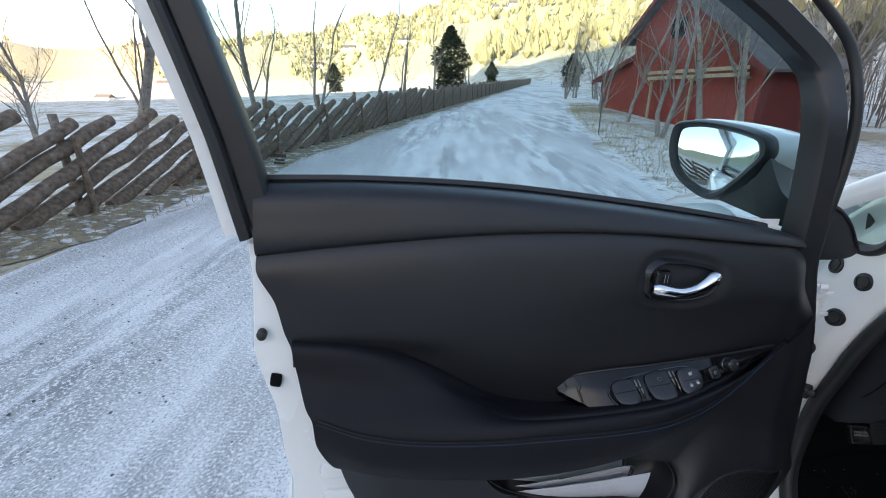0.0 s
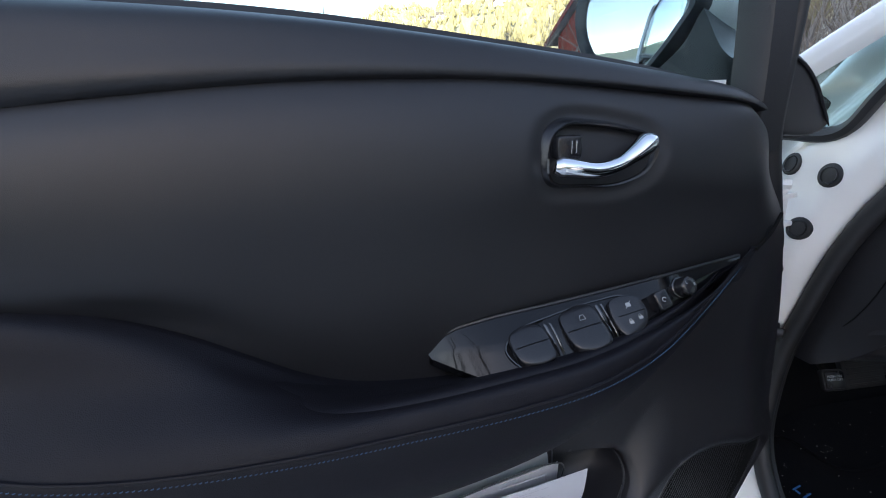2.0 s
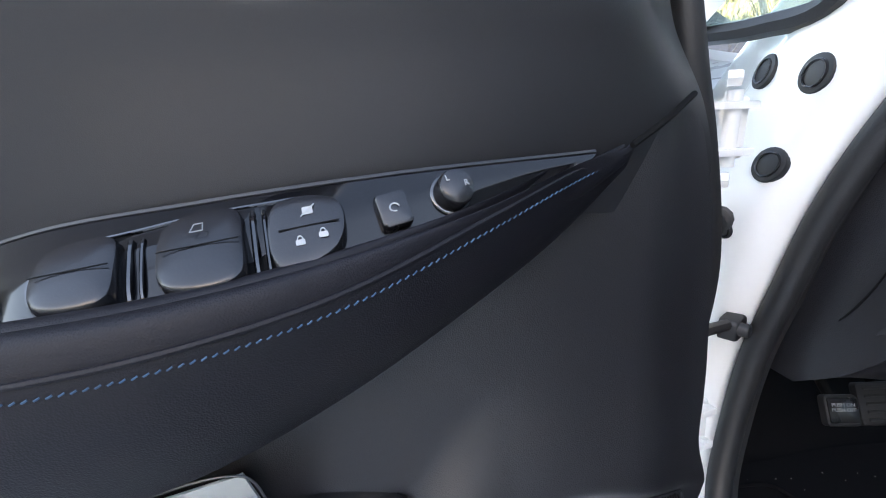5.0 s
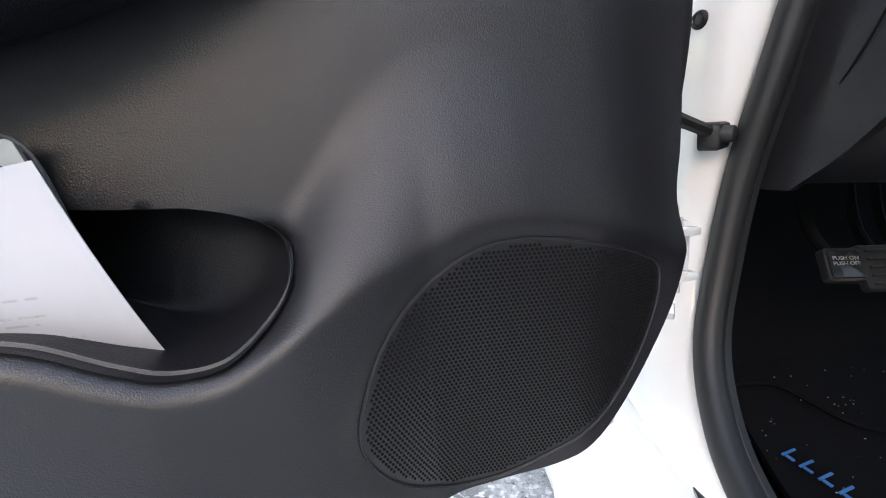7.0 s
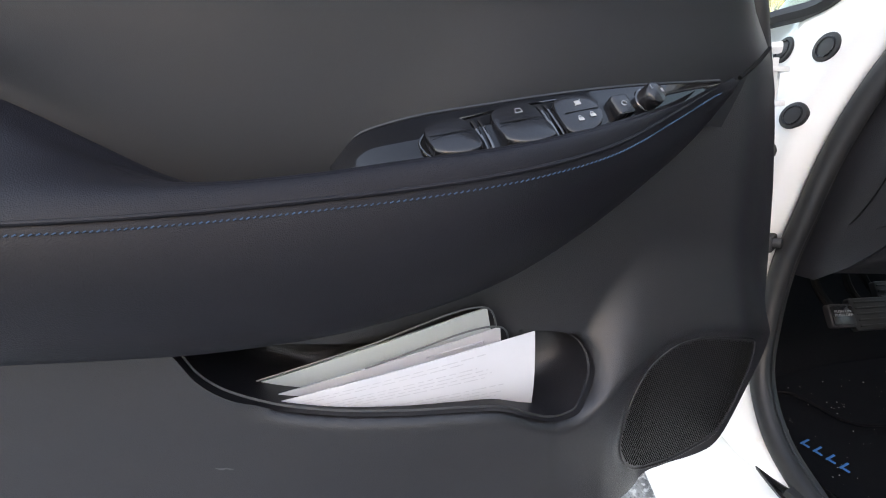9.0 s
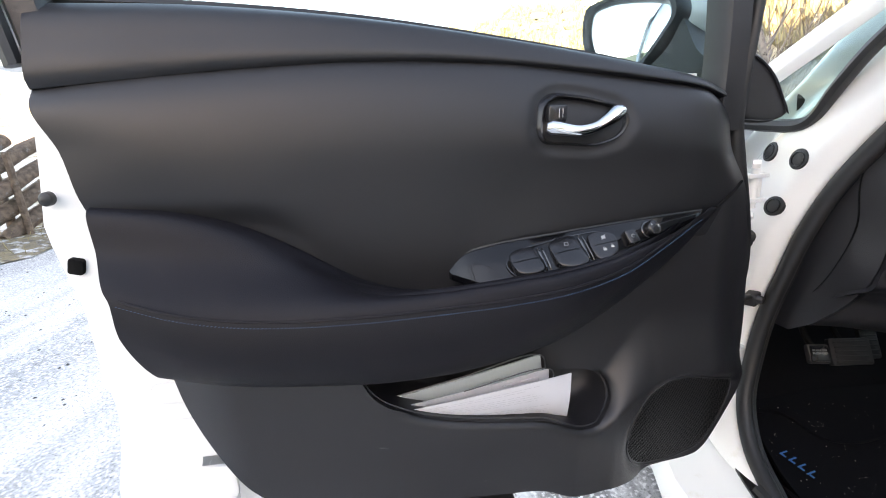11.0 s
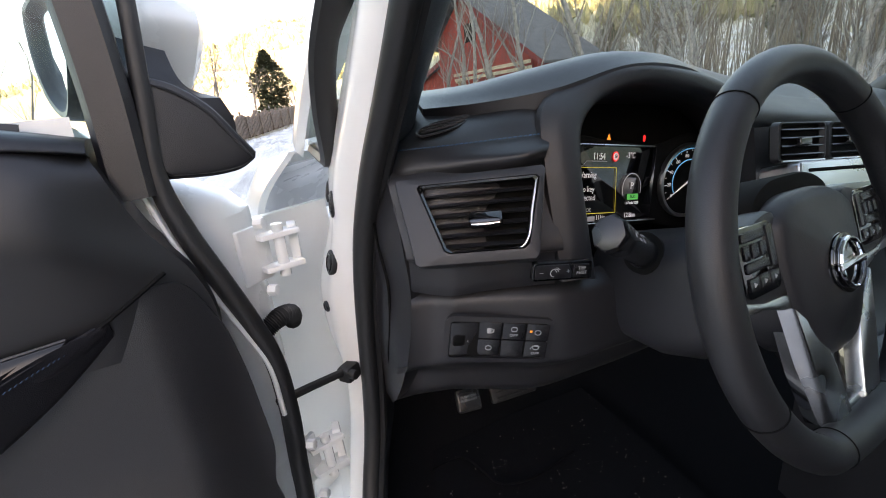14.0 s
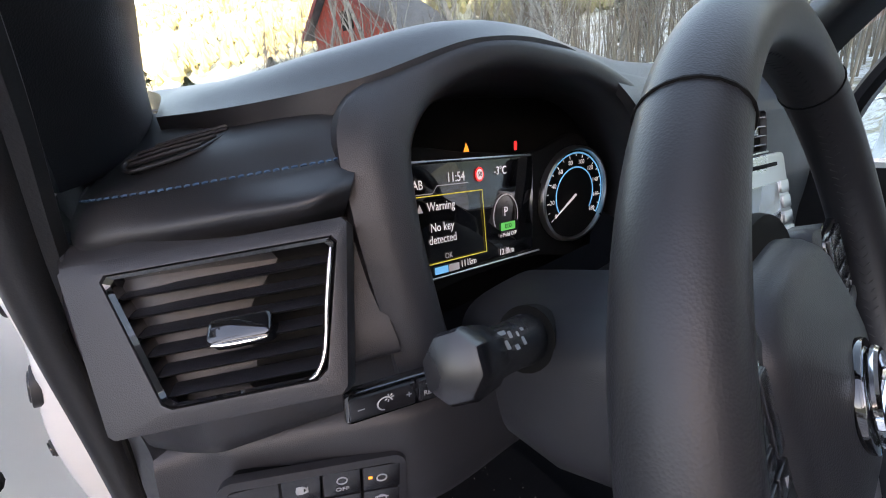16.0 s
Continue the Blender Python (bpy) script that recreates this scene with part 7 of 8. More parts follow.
P = np.array([[(road_x(LEFT, y) * (1 - c) + road_x(RIGHT, y) * c + 0.12 * math.sin(y * 1.3 + 4 * c) * (c in (0, 1)), y, 0.012 * math.sin(3.3 * y * 0.2 + 9 * c) * 0.5 + 0.04 * math.sin(math.pi * c) - 0.02 + float(view_tilt(y)) if 0 < c < 1 else -0.045 + float(view_tilt(y))) for c in cols] for y in ys_])
g.add(P.reshape(-1, 3), grid_faces(n, 15))
tagged(part("road", g, ICE, None, sharp=180), "icy gravel road with packed snow tracks", "road", kind="structure")
# stones and ice lumps on the road by the car
rg = random.Random(11)
g = Geo()
for k in range(900):
    x, y = rg.uniform(-3.6, 2.4), rg.uniform(0.6, 9)
    s = rg.uniform(0.003, 0.010)
    z = 0.012
    a = rg.random() * 3
    g.add([(x + s * math.cos(a + q), y + s * math.sin(a + q), z) for q in (0, 1.57, 3.14, 4.71)] + [(x, y, z + s * 0.8)], [(0, 1, 4), (1, 2, 4), (2, 3, 4), (3, 0, 4)])
tagged(part("road_gravel", g, surface("dark gravel", (0.10, 0.10, 0.10), 0.9, var=0.3, var_scale=50), None), "loose gravel scattered on the road", "gravel", kind="stuff")
# lake
WATER = surface("still lake water", (0.10, 0.11, 0.12), 0.06, var=0.05, var_scale=0.02)
tagged(part("lake", Geo().add([(-900, 150, -13.2), (-60, 330, -13.2), (-20, 800, -13.2), (-900, 800, -13.2)], [(0, 1, 2, 3)]), WATER, None), "still lake below the road", "water", kind="structure")

# -- slanted log fence along the road --
BARK = surface("weathered bark", (0.16, 0.115, 0.085), 0.9, grain=1.0, grain_scale=28, var=0.5, var_scale=16, dirt=(0.28, 0.26, 0.25), dirt_scale=6, dirt_at=0.57)
fence = thing("log_fence", "rustic roadside fence of slanted bark-covered logs", "fence")
FX = [-5.9, -4.72, -4.30, -4.15, -3.70, -2.95, -1.62, 2.8, 7.4, 12.0, 17.5]
FY = [-8, 4.0, 4.7, 7.2, 9.0, 12.0, 17.9, 37, 56, 75, 97]
fp = np.stack([soft_line(np.linspace(-8, 97, 1200), FY, FX, 2.2), np.linspace(-8, 97, 1200)], 1)
fl = np.r_[0, np.cumsum(np.linalg.norm(np.diff(fp, axis=0), axis=1))]
logs = []
rg = random.Random(3)
for v in range(6):
    g = Geo()
    L = 2.75
    path = [(0.02 * rg.uniform(-1, 1), 0.02 * rg.uniform(-1, 1), L * t) for t in np.linspace(0, 1, 9)]
    tube(path, [0.088 * rg.uniform(0.9, 1.1) * (1 - 0.18 * t) for t in np.linspace(0, 1, 9)], 9, g)
    me = part("log", g, BARK, None, sharp=60)
    logs.append(me.data)
    bpy.data.objects.remove(me)


def along(d):
    q = np.array([np.interp(d, fl, fp[:, 0]), np.interp(d, fl, fp[:, 1])])
    q2 = np.array([np.interp(d + 0.3, fl, fp[:, 0]), np.interp(d + 0.3, fl, fp[:, 1])])
    t = (q2 - q) / np.linalg.norm(q2 - q)
    return q, t


d = 2.0
k = 0
far_geo = Geo()
while d < fl[-1] - 3:
    q, t = along(d)
    gz = float(height(q[0], q[1]))
    lean = radians(rg.uniform(22.5, 25))
    way = Vector((t[0] * math.cos(lean), t[1] * math.cos(lean), math.sin(lean)))
    side = Vector((-t[1], t[0], 0))
    m = basis((q[0] + side.x * 0.03 * (k % 2), q[1] + side.y * 0.03 * (k % 2), gz + 0.02), side, way.cross(side))
    z = m.to_3x3() @ Vector((0, 0, 1))
    if z.dot(way) < 0:
        m = m @ pose(0, 0, 0, 180, 0, 0)
    m = m @ Matrix.Diagonal((1, 1, rg.uniform(0.9, 1.02), 1))
    if k < 130:
        ob = new("log", logs[k % 6])
        ob.parent = fence
        ob.matrix_local = m
    else:
        far_geo.add([tuple(c.co) for c in logs[k % 6].vertices], [tuple(p_.vertices) for p_ in logs[k % 6].polygons], m)
    d += rg.uniform(0.50, 0.57) if d < 70 else rg.uniform(0.75, 0.9)
    k += 1
far_logs = part("far_log_row", far_geo, BARK, fence, "logs of the fence in the distance", sharp=60)
tagged(far_logs, kind="stuff")
d = 2.5
while d < 60:
    q, t = along(d)
    gz = float(height(q[0], q[1]))
    g = tube([(q[0] - t[1] * 0.11, q[1] + t[0] * 0.11, gz - 0.1), (q[0] - t[1] * 0.12, q[1] + t[0] * 0.12, gz + 1.18)], 0.045, 8)
    part("post", g, BARK, fence)
    g = tube([(q[0] + t[1] * 0.10, q[1] - t[0] * 0.10, gz - 0.1), (q[0] + t[1] * 0.10, q[1] - t[0] * 0.10, gz + 0.95)], 0.035, 8)
    part("post", g, BARK, fence)
    d += 2.1


# earthy verge under the fence
SOIL = mixed("frosted verge soil", [((0.17, 0.14, 0.10), 0, 0, 0), ((0.26, 0.21, 0.12), 3.0, 0.50, 0.10, 1), ((0.10, 0.085, 0.07), 18.0, 0.56, 0.06, 1), ((0.55, 0.55, 0.54), 7.0, 0.57, 0.05, 1)], 0.95, 1.0, 40.0)
rg = random.Random(17)
P = []
for d in np.linspace(0.5, 75, 260):
    q, t = along(d)
    a_, b_ = 0.75 + 0.22 * math.sin(d * 1.7) + rg.uniform(-0.1, 0.1), -0.9 + 0.2 * math.sin(d * 1.1)
    P.append([(q[0] + t[1] * o, q[1] - t[0] * o, float(height(q[0] + t[1] * o, q[1] - t[0] * o)) + z_) for o, z_ in ((b_, -0.01), (b_ * 0.5, 0.03), (0.0, 0.045), (a_ * 0.5, 0.04), (a_, 0.012))])
tagged(part("verge", Geo().add(np.array(P).reshape(-1, 3), grid_faces(260, 5)), SOIL, None, sharp=180), "strip of frosted brown soil and grass under the fence", "verge", kind="structure")

# -- bare trees --
BIRCH = surface("grey birch bark", (0.26, 0.235, 0.21), 0.85, grain=0.6, grain_scale=60, var=0.3, var_scale=8, dirt=(0.06, 0.05, 0.045), dirt_scale=11, dirt_at=0.56)
TWIG = surface("bare brown twigs", (0.13, 0.10, 0.08), 0.9, var=0.25, var_scale=10)
NEEDLE = surface("dark pine needles", (0.075, 0.085, 0.045), 0.8, var=0.4, var_scale=3)


def bare_tree(seed, tall, girth, stems=1, dense=1.0):
    """A leafless tree at the origin: trunk with limbs, and a haze of fine twigs."""
    rg = random.Random(seed)
    tr, tw = Geo(), Geo()

    def grow(geo, p, way, length, r, depth):
        n = 7
        path, rad = [p.copy()], [r]
        w = way.normalized()
        for i in range(1, n + 1):
            w = (w + Vector((rg.gauss(0, 0.13), rg.gauss(0, 0.13), 0.05 + 0.02 * depth))).normalized()
            path.append(path[-1] + w * length / n)
            rad.append(max(0.0035, r * (1 - 0.80 * i / n)))
        tube(path, rad, 8 if depth == 0 else (5 if depth == 1 else 3), geo, caps=False)
        if depth >= 3:
            return
        kids = (int(19 * dense), int(8 * dense), int(5 * dense))[depth]
        for j in range(kids):
            t = rg.uniform(0.10 if depth == 0 else 0.15, 0.98)
            i = min(n - 1, int(t * n))
            q = path[i].lerp(path[i + 1], t * n - i)
            a = rg.uniform(0, 6.283)
            out = Vector((math.cos(a), math.sin(a), rg.uniform(0.35, 1.1)))
            grow(tr if depth == 0 else tw, q, out.normalized() * 0.8 + w * 0.35, length * rg.uniform(0.24, 0.42) * (1.15 - 0.5 * t), rad[i] * rg.uniform(0.22, 0.36), depth + 1)

    for s in range(stems):
        a = rg.uniform(0, 6.283)
        grow(tr, Vector((0.15 * s * math.cos(a), 0.15 * s * math.sin(a), -0.15)), Vector((rg.gauss(0, 0.10), rg.gauss(0, 0.10), 1)), tall * rg.uniform(0.85, 1.0), girth, 0)
    return tr, tw


def make_tree(name, seed, tall, girth, stems, dense, label):
    ob = thing(name, label, "tree", group="bare trees")
    tr, tw = bare_tree(seed, tall, girth, stems, dense)
    part("trunk", tr, BIRCH, ob, "grey trunk and limbs", sharp=180)
    tagged(part("twig_crown", tw, TWIG, ob, "fine bare twigs", sharp=180), kind="stuff")
    return ob


kinds = [make_tree("birch_tree", 1, 9.5, 0.115, 1, 1.0, "slender bare birch with grey bark"), make_tree("birch_tree", 2, 8.0, 0.10, 2, 0.9, "bare birch with twin grey stems"), make_tree("alder_tree", 3, 7.0, 0.085, 3, 0.8, "bare alder with several thin stems"), make_tree("birch_tree", 4, 11.0, 0.15, 1, 1.1, "tall bare birch with a stout trunk")]
spots = [(3, -7.0, 9.6, 0, 0.8), (0, -6.6, 15.0, 40, 0.85), (1, -7.5, 26.0, 80, 0.9), (0, -6.0, 38.0, 130, 1.0), (2, -4.2, 41.0, 10, 1.0), (0, -1.5, 46.0, 200, 1.0), (2, -0.5, 52.0, 50, 1.05), (1, 2.4, 60.0, 300, 1.0), (0, -14.0, 34.0, 90, 0.9), (1, -12.5, 13.0, 20, 0.7),
         (1, 6.2, 12.9, 0, 0.75), (0, 7.0, 12.4, 210, 0.8), (0, 8.0, 12.2, 330, 0.75), (0, 7.0, 17.5, 70, 0.6), (2, 6.9, 20.5, 15, 0.6), (0, 9.6, 11.0, 270, 1.0), (3, 11.2, 10.4, 40, 0.9), (2, 9.9, 8.2, 160, 0.8),
         (1, 13.0, 12.6, 100, 1.0), (0, 14.5, 10.0, 10, 1.1), (3, 16.0, 13.0, 80, 1.0), (2, 13.5, 7.0, 30, 1.0), (0, 17.5, 9.0, 140, 1.1), (1, 19.0, 11.5, 250, 1.0), (2, 15.5, 5.5, 330, 1.0), (0, 19.5, 6.0, 60, 1.0), (3, 22.0, 9.0, 190, 1.0), (1, 21.0, 3.5, 20, 1.0), (2, 24.0, 12.0, 45, 1.1), (0, 25.0, 6.5, 110, 1.1), (1, 27.0, 10.0, 170, 1.1), (3, 24.0, 16.0, 5, 1.0), (0, 19.0, 18.0, 280, 1.0), (2, 17.0, 20.0, 10, 1.0), (1, 22.0, 20.0, 95, 1.1), (0, 28.0, 15.0, 33, 1.1), (2, 30.0, 7.0, 66, 1.2), (3, 31.0, 12.0, 99, 1.0), (1, 30.0, 19.0, 12, 1.1), (2, 27.0, 1.0, 15, 1.0), (0, 23.0, -2.0, 75, 1.0),
         (2, 8.5, 33.0, 0, 0.7), (2, 9.6, 34.5, 120, 0.75), (2, 10.8, 33.5, 240, 0.7), (0, 15.0, 31.0, 0, 0.9), (1, 18.0, 34.0, 0, 0.9), (2, 14.0, 38.0, 50, 0.8), (0, 23.0, 30.0, 90, 1.0),
         (3, -5.5, -7.0, 60, 1.0), (0, -6.4, -4.0, 160, 1.0), (1, -7.2, -10.5, 10, 1.0), (0, -4.2, -13.0, 200, 0.9), (2, 4.5, -6.0, 10, 1.0), (0, 5.5, -9.0, 80, 1.1)]
first = set()
for k, x, y, turn, s in spots:
    if k in first:
        m = pose(x, y, float(height(x, y)), 0, 0, turn)
        ob = copy_thing(kinds[k], m)
        ob.scale = (s, s, s)
    else:
        first.add(k)
        base = kinds[k]
        base.matrix_basis = pose(x, y, float(height(x, y)), 0, 0, turn)
        base.scale = (s, s, s)


def conifer(seed, tall, wide):
    rg = random.Random(seed)
    tr, lf = Geo(), Geo()
    tube([(0, 0, -0.1), (0.03, 0, tall * 0.5), (0, 0, tall)], [0.16 * tall / 8, 0.10 * tall / 8, 0.015], 8, tr)
    for k in range(1500):
        h = rg.uniform(0.10, 1.0)
        rmax = wide * math.sin(math.pi * min(1.0, 0.10 + 0.90 * h)) ** 0.7 * (0.78 + 0.22 * math.sin(11 * h + seed)) * rg.uniform(0.35, 1.0) + 0.08
        a = rg.uniform(0, 6.283)
        c = Vector((rmax * math.cos(a), rmax * math.sin(a), h * tall - 0.25 * rmax))
        for j in range(5):
            b = rg.uniform(0, 6.283)
            w = Vector((math.cos(b), math.sin(b), rg.uniform(-0.5, 0.7))) * rg.uniform(0.15, 0.42)
            s = Vector((-w.y, w.x, rg.uniform(-0.2, 0.2))) * 0.30
            lf.add([tuple(c - s), tuple(c + s), tuple(c + w + s * 0.3), tuple(c + w - s * 0.3)], [(0, 1, 2, 3)])
    return tr, lf


pine = thing("pine_tree", "dark green pine standing by the road", "tree", group="pines")
tr, lf = conifer(7, 6.6, 2.5)
part("trunk", tr, TWIG, pine)
tagged(part("crown", lf, NEEDLE, pine, "dark needle crown"), kind="stuff")
pine.matrix_basis = pose(0.2, 50.0, float(height(0.2, 50.0)))
for x, y, s in ((15.5, 58.0, 0.62), (-30, 120, 1.1), (60, 110, 1.2), (38, 60, 1.0), (44, 52, 1.1), (70, 70, 1.3), (52, 34, 1.2), (12, 128, 0.9)):
    ob = copy_thing(pine, pose(x, y, float(height(x, y)), 0, 0, x * 7))
    ob.scale = (s, s, s)

# far woods on the hillsides
rg = random.Random(21)
woods = Geo()
for k in range(9000):
    a = radians(rg.uniform(-62, 95))
    r = rg.uniform(130, 900) if a > 0 else rg.uniform(420, 900)
    x, y = r * math.sin(a), r * math.cos(a)
    z = float(height(x, y))
    patch = noise.noise(Vector((x * 0.009, y * 0.009, 0.3)))
    if z < 14 + 10 * patch or (patch < -0.05 and z < 70):
        continue
    h = rg.uniform(5, 11)
    w = h * rg.uniform(0.22, 0.40)
    t = rg.uniform(0, 2)
    ring = [(x + w * math.cos(t + q) * rg.uniform(0.7, 1.1), y + w * math.sin(t + q) * rg.uniform(0.7, 1.1), z + h * rg.uniform(0.15, 0.4)) for q in (0, 1.26, 2.51, 3.77, 5.03)]
    woods.add(ring + [(x, y, z + h), (x, y, z - 0.5)], [(i, (i + 1) % 5, 5) for i in range(5)] + [((i + 1) % 5, i, 6) for i in range(5)])
tagged(part("far_woods", woods, surface("mixed winter woodland", (0.20, 0.185, 0.10), 0.95, var=0.35, var_scale=0.05), None, sharp=20), "mixed winter woodland on the hillsides", "woods", kind="stuff")

# thicket behind the barn and along the right side: thin upright stems
rg = random.Random(31)
th = Geo()
for k in range(1500):
    a, r = radians(rg.uniform(30, 100)), rg.uniform(16, 46)
    x, y = r * math.sin(a), r * math.cos(a)
    if 7 < x < 18 and 11 < y < 24:
        continue
    z = float(height(x, y))
    h = rg.uniform(2.5, 7.5)
    dx, dy = rg.gauss(0, 0.09) * h, rg.gauss(0, 0.09) * h
    tube([(x, y, z - 0.1), (x + dx * 0.4, y + dy * 0.4, z + h * 0.5), (x + dx, y + dy, z + h)], [0.035, 0.022, 0.006], 4, th, caps=False)
    for j in range(4):
        t = rg.uniform(0.35, 0.95)
        b = rg.uniform(0, 6.283)
        p0 = Vector((x + dx * t, y + dy * t, z + h * t))
        tube([p0, p0 + Vector((math.cos(b) * 0.35, math.sin(b) * 0.35, 0.45)), p0 + Vector((math.cos(b) * 0.5, math.sin(b) * 0.5, 0.95))], [0.010, 0.007, 0.003], 3, th, caps=False)
tagged(part("thicket", th, surface("grey brown saplings", (0.22, 0.18, 0.14), 0.9, var=0.35, var_scale=1.5), None, sharp=180), "dense thicket of bare saplings", "thicket", kind="stuff")

# dry grass on the verges
rg = random.Random(41)
gr = Geo()
for k in range(9000):
    if k % 2:
        d = rg.uniform(1, 45)
        q, t = along(d)
        o = rg.uniform(-0.55, 0.9)
        x, y = q[0] + t[1] * o, q[1] - t[0] * o
    else:
        y = rg.uniform(4, 26)
        x = float(road_x(RIGHT, y)) + abs(rg.gauss(0, 1.3)) + 0.2
    z = float(height(x, y)) - 0.01
    h, a = rg.uniform(0.05, 0.20), rg.uniform(0, 6.283)
    w = 0.006
    lx, ly = rg.gauss(0, 0.5) * h, rg.gauss(0, 0.5) * h
    gr.add([(x - w * math.cos(a), y - w * math.sin(a), z), (x + w * math.cos(a), y + w * math.sin(a), z), (x + lx, y + ly, z + h)], [(0, 1, 2)])
tagged(part("dry_grass", gr, surface("dry grass", (0.33, 0.26, 0.13), 0.9, var=0.3, var_scale=4), None, sharp=180), "dry yellow grass along the verges", "grass", kind="stuff")

# -- red barn --
RED = surface("red barn paint", (0.26, 0.035, 0.022), 0.85, grain=0.6, grain_scale=120, var=0.25, var_scale=5, dirt=(0.13, 0.03, 0.02), dirt_scale=3, dirt_at=0.6)
DARKRED = surface("dark red trim paint", (0.16, 0.022, 0.018), 0.85, var=0.2, var_scale=6)
TILE = surface("grey roofing", (0.11, 0.10, 0.095), 0.85, grain=0.5, grain_scale=20, var=0.3, var_scale=3)
PALE = surface("pale timber", (0.42, 0.33, 0.22), 0.8, grain=0.4, grain_scale=60, var=0.2, var_scale=6)
barn = thing("red_barn", "weathered red wooden barn with a lean-to beside the road", "barn", (0, 0, 0.42))
G0, G1 = np.array([8.84, 22.4]), np.array([10.6, 15.6])
ut = (G1 - G0) / np.linalg.norm(G1 - G0)
ud = np.array([-ut[1], ut[0]])
if ud[0] < 0:
    ud = -ud
BZ = -0.62


def wall_top(s):
    return np.interp(s, [-3.0, -0.001, 0.0, 2.2, 7.03], [1.55, 2.45, 3.3, 5.0, 1.75])


def bp(s, d, z):
    q = G0 + ut * s + ud * d
    return (q[0], q[1], z)


g = Geo()
front = [bp(0, 0.06, BZ), bp(7.03, 0.06, BZ), bp(7.03, 0.06, 1.7), bp(2.2, 0.06, 4.95), bp(0, 0.06, 3.25)]
back = [bp(0, 3, BZ), bp(7.03, 3, BZ), bp(7.03, 3, 1.7), bp(2.2, 3, 4.95), bp(0, 3, 3.25)]
g.add(front + back, [(0, 1, 2, 3, 4), (5, 9, 8, 7, 6)] + [(i, (i + 1) % 5, 5 + (i + 1) % 5, 5 + i) for i in range(5)])
l1 = [bp(-3, 0.46, BZ), bp(0, 0.46, BZ), bp(0, 0.46, 2.4), bp(-3, 0.46, 1.5)]
l2 = [bp(-3, 2.8, BZ), bp(0, 2.8, BZ), bp(0, 2.8, 2.4), bp(-3, 2.8, 1.5)]
g.add(l1 + l2, [(0, 1, 2, 3), (4, 7, 6, 5)] + [(i, (i + 1) % 4, 4 + (i + 1) % 4, 4 + i) for i in range(4)])
part("wall", g, DARKRED, barn, "dark boards behind the cladding", sharp=20)
for (s0, z0), (s1, z1), ov in (((-0.45, 3.0), (2.2, 5.08), 0.4), ((2.2, 5.08), (7.5, 1.50), 0.4), ((-3.5, 1.40), (0.05, 2.52), 0.0)):
    P = np.array([[bp(s0 + (s1 - s0) * u, d, z0 + (z1 - z0) * u) for u in (0, 0.5, 1)] for d in (-0.45 if ov else 0.1, 1.5, 3.4 if ov else 3.0)])
    part("roof", slab(P, (0, 0, 0.10)), TILE, barn, "grey sheet roofing")
    part("barge_board", slab(np.array([[bp(s0 + (s1 - s0) * u, (-0.47 if ov else 0.08), z0 + (z1 - z0) * u + dz_) for u in (0, 0.5, 1)] for dz_ in (-0.14, 0.10)]), (0.03 * ud[0], 0.03 * ud[1], 0)), DARKRED, barn)
s = -3.0
rgb_ = random.Random(9)
while s < 7.0:
    w = rgb_.uniform(0.13, 0.17)
    d0 = 0.40 if s < -0.05 else 0.0
    s2 = min(s + w - 0.012, 7.02)
    if not (1.45 < s < 2.55 and False):
        off = rgb_.uniform(0, 0.012)
        za, zb = float(wall_top(s + 0.001)) - 0.03, float(wall_top(s2)) - 0.03
        g = Geo()
        a = [bp(s, d0 + off, BZ - 0.05), bp(s2, d0 + off, BZ - 0.05), bp(s2, d0 + off, zb), bp(s, d0 + off, za)]
        b = [bp(s, d0 + 0.05, BZ - 0.05), bp(s2, d0 + 0.05, BZ - 0.05), bp(s2, d0 + 0.05, zb), bp(s, d0 + 0.05, za)]
        g.add(a + b, [(0, 1, 2, 3), (4, 7, 6, 5)] + [(i, (i + 1) % 4, 4 + (i + 1) % 4, 4 + i) for i in range(4)])
        part("board", g, RED, barn, sharp=20)
    s += w
part("loft_window", slab(np.array([[bp(s_, -0.02, z_) for s_ in (2.3, 3.1)] for z_ in (3.0, 3.75)]), (0.03 * ud[0], 0.03 * ud[1], 0)), DARK, barn, "small dark loft window")
for z_, dd_ in ((1.62, -0.34), (1.40, -0.30)):
    g = slab(np.array([[bp(s_, dd_, z_ + h_) for s_ in (1.6, 4.0, 6.7)] for h_ in (0.0, 0.13)]), (0.06 * ud[0], 0.06 * ud[1], 0))
    part("plank", g, PALE, barn, "pale timber stored along the wall")
for s_ in (1.75, 4.1, 6.5):
    part("bracket", slab(np.array([[bp(s_ + k_, -0.24, z_) for k_ in (0.0, 0.07)] for z_ in (BZ, 1.40)]), (0.10 * ud[0], 0.10 * ud[1], 0)), PALE, barn)
    part("bracket", slab(np.array([[bp(s_ + k_, -0.36, z_) for k_ in (0.0, 0.07)] for z_ in (1.32, 1.40)]), (0.40 * ud[0], 0.40 * ud[1], 0)), PALE, barn)

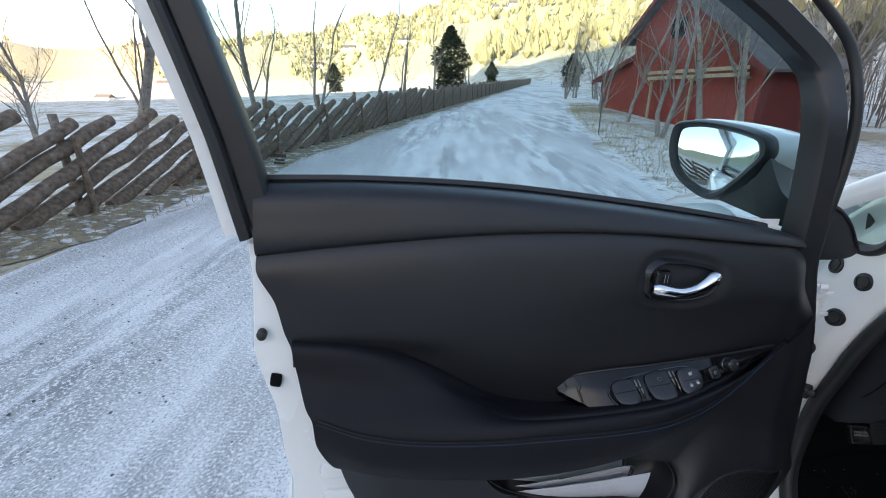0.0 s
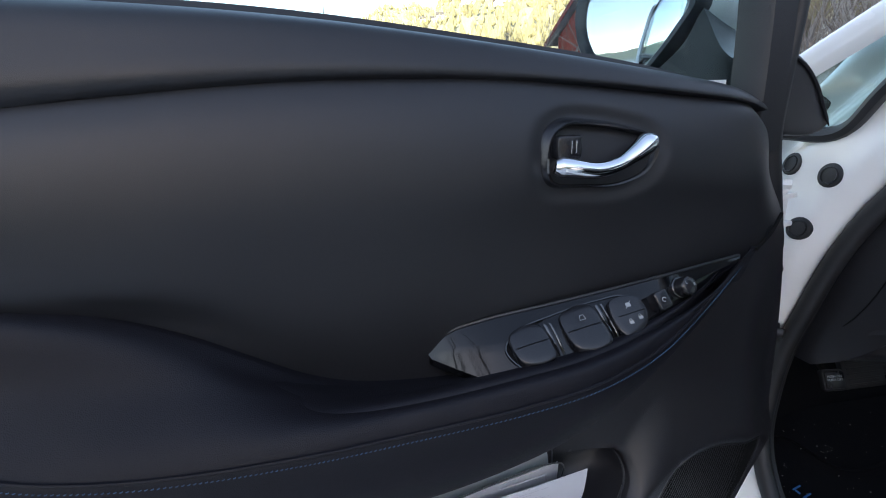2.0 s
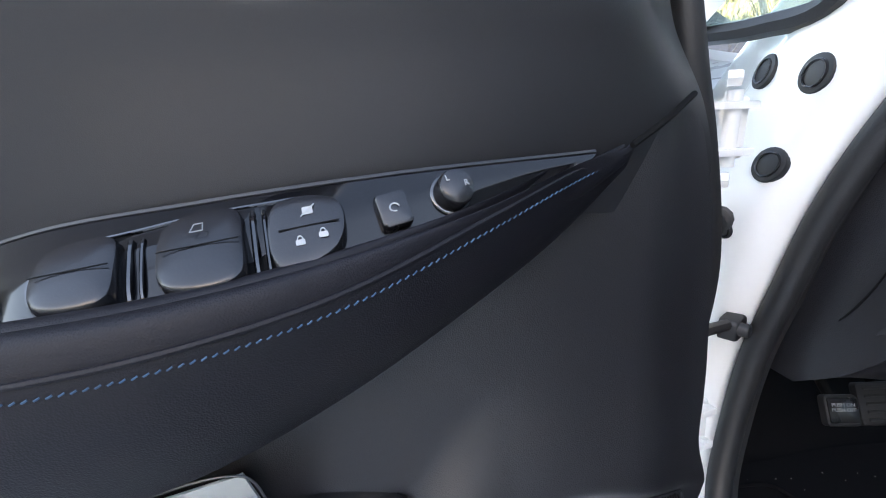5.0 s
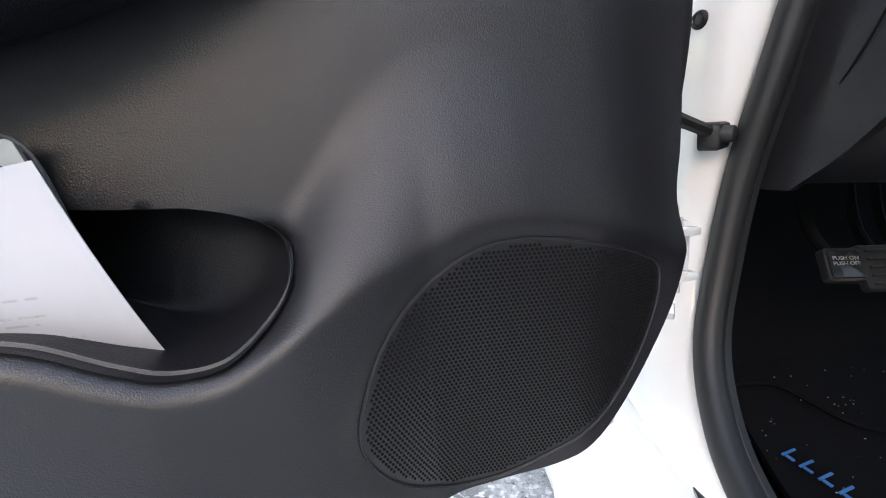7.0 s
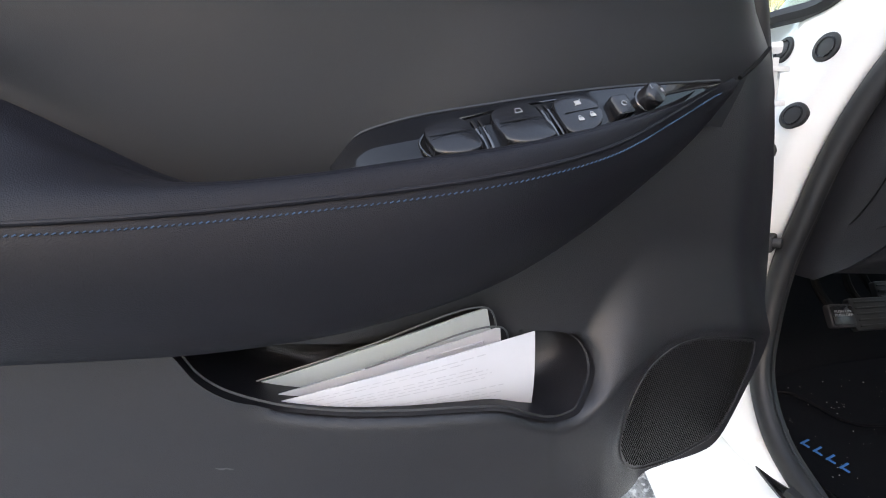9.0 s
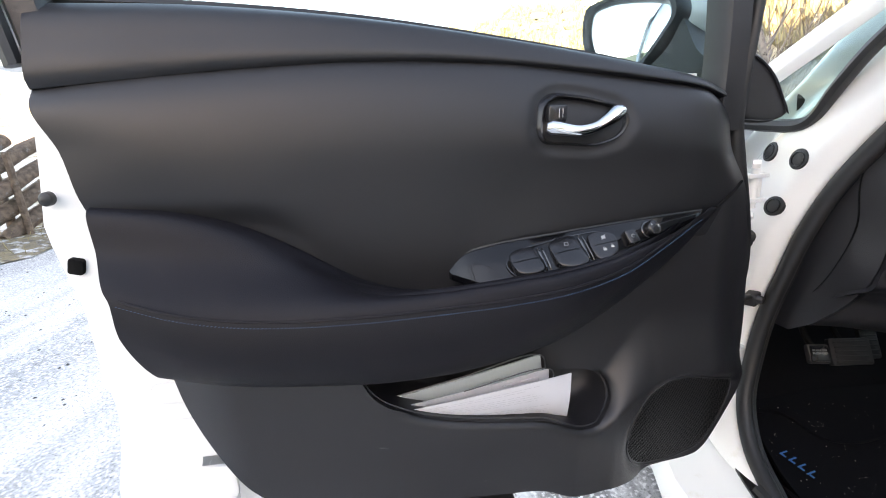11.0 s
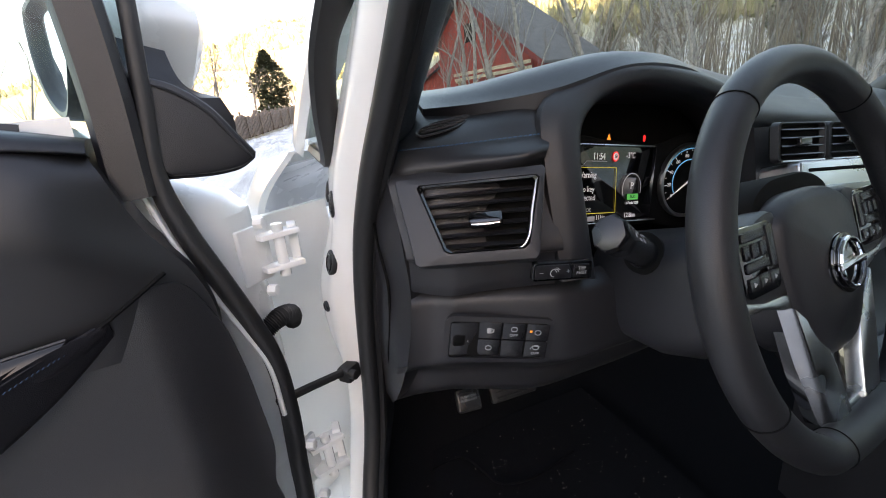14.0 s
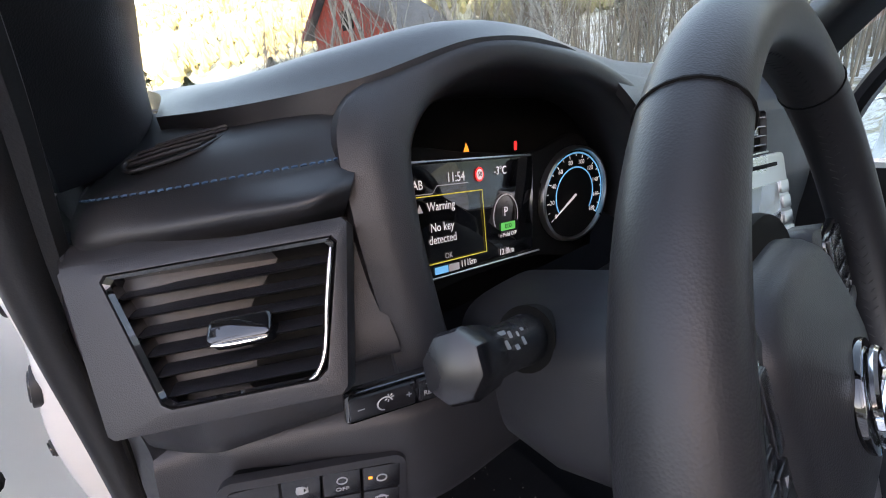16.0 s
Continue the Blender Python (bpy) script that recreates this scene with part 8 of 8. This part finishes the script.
# -- road markers, far houses, picnic table --
for x, y in ((4.25, 12.6), (0.2, 25.5), (16.2, 72.0)):
    mk = thing("road_marker", "thin snow marker pole at the road edge", "marker pole", group="marker poles")
    z = float(height(x, y))
    part("pole", tube([(x, y, z - 0.1), (x, y, z + 1.35)], 0.017, 8), surface("weathered pole", (0.10, 0.09, 0.08), 0.7, var=0.2), mk)
    part("band", tube([(x, y, z + 1.15), (x, y, z + 1.28)], 0.019, 8), WHITE_INK, mk, "pale reflective band")
HOUSE = surface("white house paint", (0.70, 0.68, 0.64), 0.8, var=0.08)
rg = random.Random(51)
for x, y, s in ((75, 520, 1.0), (110, 540, 1.2), (150, 560, 1.0), (185, 545, 1.1), (60, 560, 0.9), (220, 580, 1.2), (-60, 640, 1.0), (-150, 700, 1.1), (-190, 660, 1.0), (-330, 560, 1.2), (-380, 600, 1.0), (-420, 540, 1.0), (130, 480, 0.9)):
    h = thing("far_house", "small white house on the far hillside", "house", group="far houses")
    z = float(height(x, y)) - 0.5
    w, l_, e = 9 * s, 12 * s, 5.5 * s
    g = Geo().add([(x - w, y, z), (x + w, y, z), (x + w, y + l_, z), (x - w, y + l_, z), (x - w, y, z + e), (x + w, y, z + e), (x + w, y + l_, z + e), (x - w, y + l_, z + e)], [(0, 1, 5, 4), (1, 2, 6, 5), (2, 3, 7, 6), (3, 0, 4, 7)])
    part("wall", g, HOUSE, h, sharp=20)
    g = Geo().add([(x - w - 0.6, y - 0.6, z + e), (x + w + 0.6, y - 0.6, z + e), (x + w + 0.6, y + l_ + 0.6, z + e), (x - w - 0.6, y + l_ + 0.6, z + e), (x - w - 0.6, y + l_ / 2, z + e + 4 * s), (x + w + 0.6, y + l_ / 2, z + e + 4 * s)], [(0, 1, 5, 4), (2, 3, 4, 5), (0, 4, 3), (1, 2, 5)])
    part("roof", g, TILE, h, sharp=20)
    for k_ in (-0.6, 0.0, 0.6):
        part("window", slab(np.array([[(x + w * k_ + a_, y - 0.1, z + b_) for a_ in (-0.8, 0.8)] for b_ in (1.5, 3.2)]), (0, 0.05, 0)), DARK, h)
pt = thing("picnic_table", "grey wooden picnic table in the snow", "table")
for k_ in range(4):
    part("board", box(1.7, 0.17, 0.04, 0.006, Matrix.Translation((14.0, 4.6 + 0.19 * k_, float(height(14, 4.9)) + 0.74))), PALE, pt)
for y_ in (4.25, 5.5):
    part("bench", box(1.7, 0.24, 0.045, 0.006, Matrix.Translation((14.0, y_, float(height(14, 4.9)) + 0.44))), PALE, pt)
for x_ in (13.4, 14.6):
    part("leg", tube([(x_, 4.25, float(height(14, 4.9)) + 0.43), (x_, 4.88, float(height(14, 4.9)) + 0.60), (x_, 5.5, float(height(14, 4.9)) + 0.43)], 0.04, 6), PALE, pt)
    part("leg", tube([(x_, 4.3, float(height(14, 4.9)) - 0.05), (x_, 4.75, float(height(14, 4.9)) + 0.72)], 0.045, 6), PALE, pt)
    part("leg", tube([(x_, 5.45, float(height(14, 4.9)) - 0.05), (x_, 5.0, float(height(14, 4.9)) + 0.72)], 0.045, 6), PALE, pt)
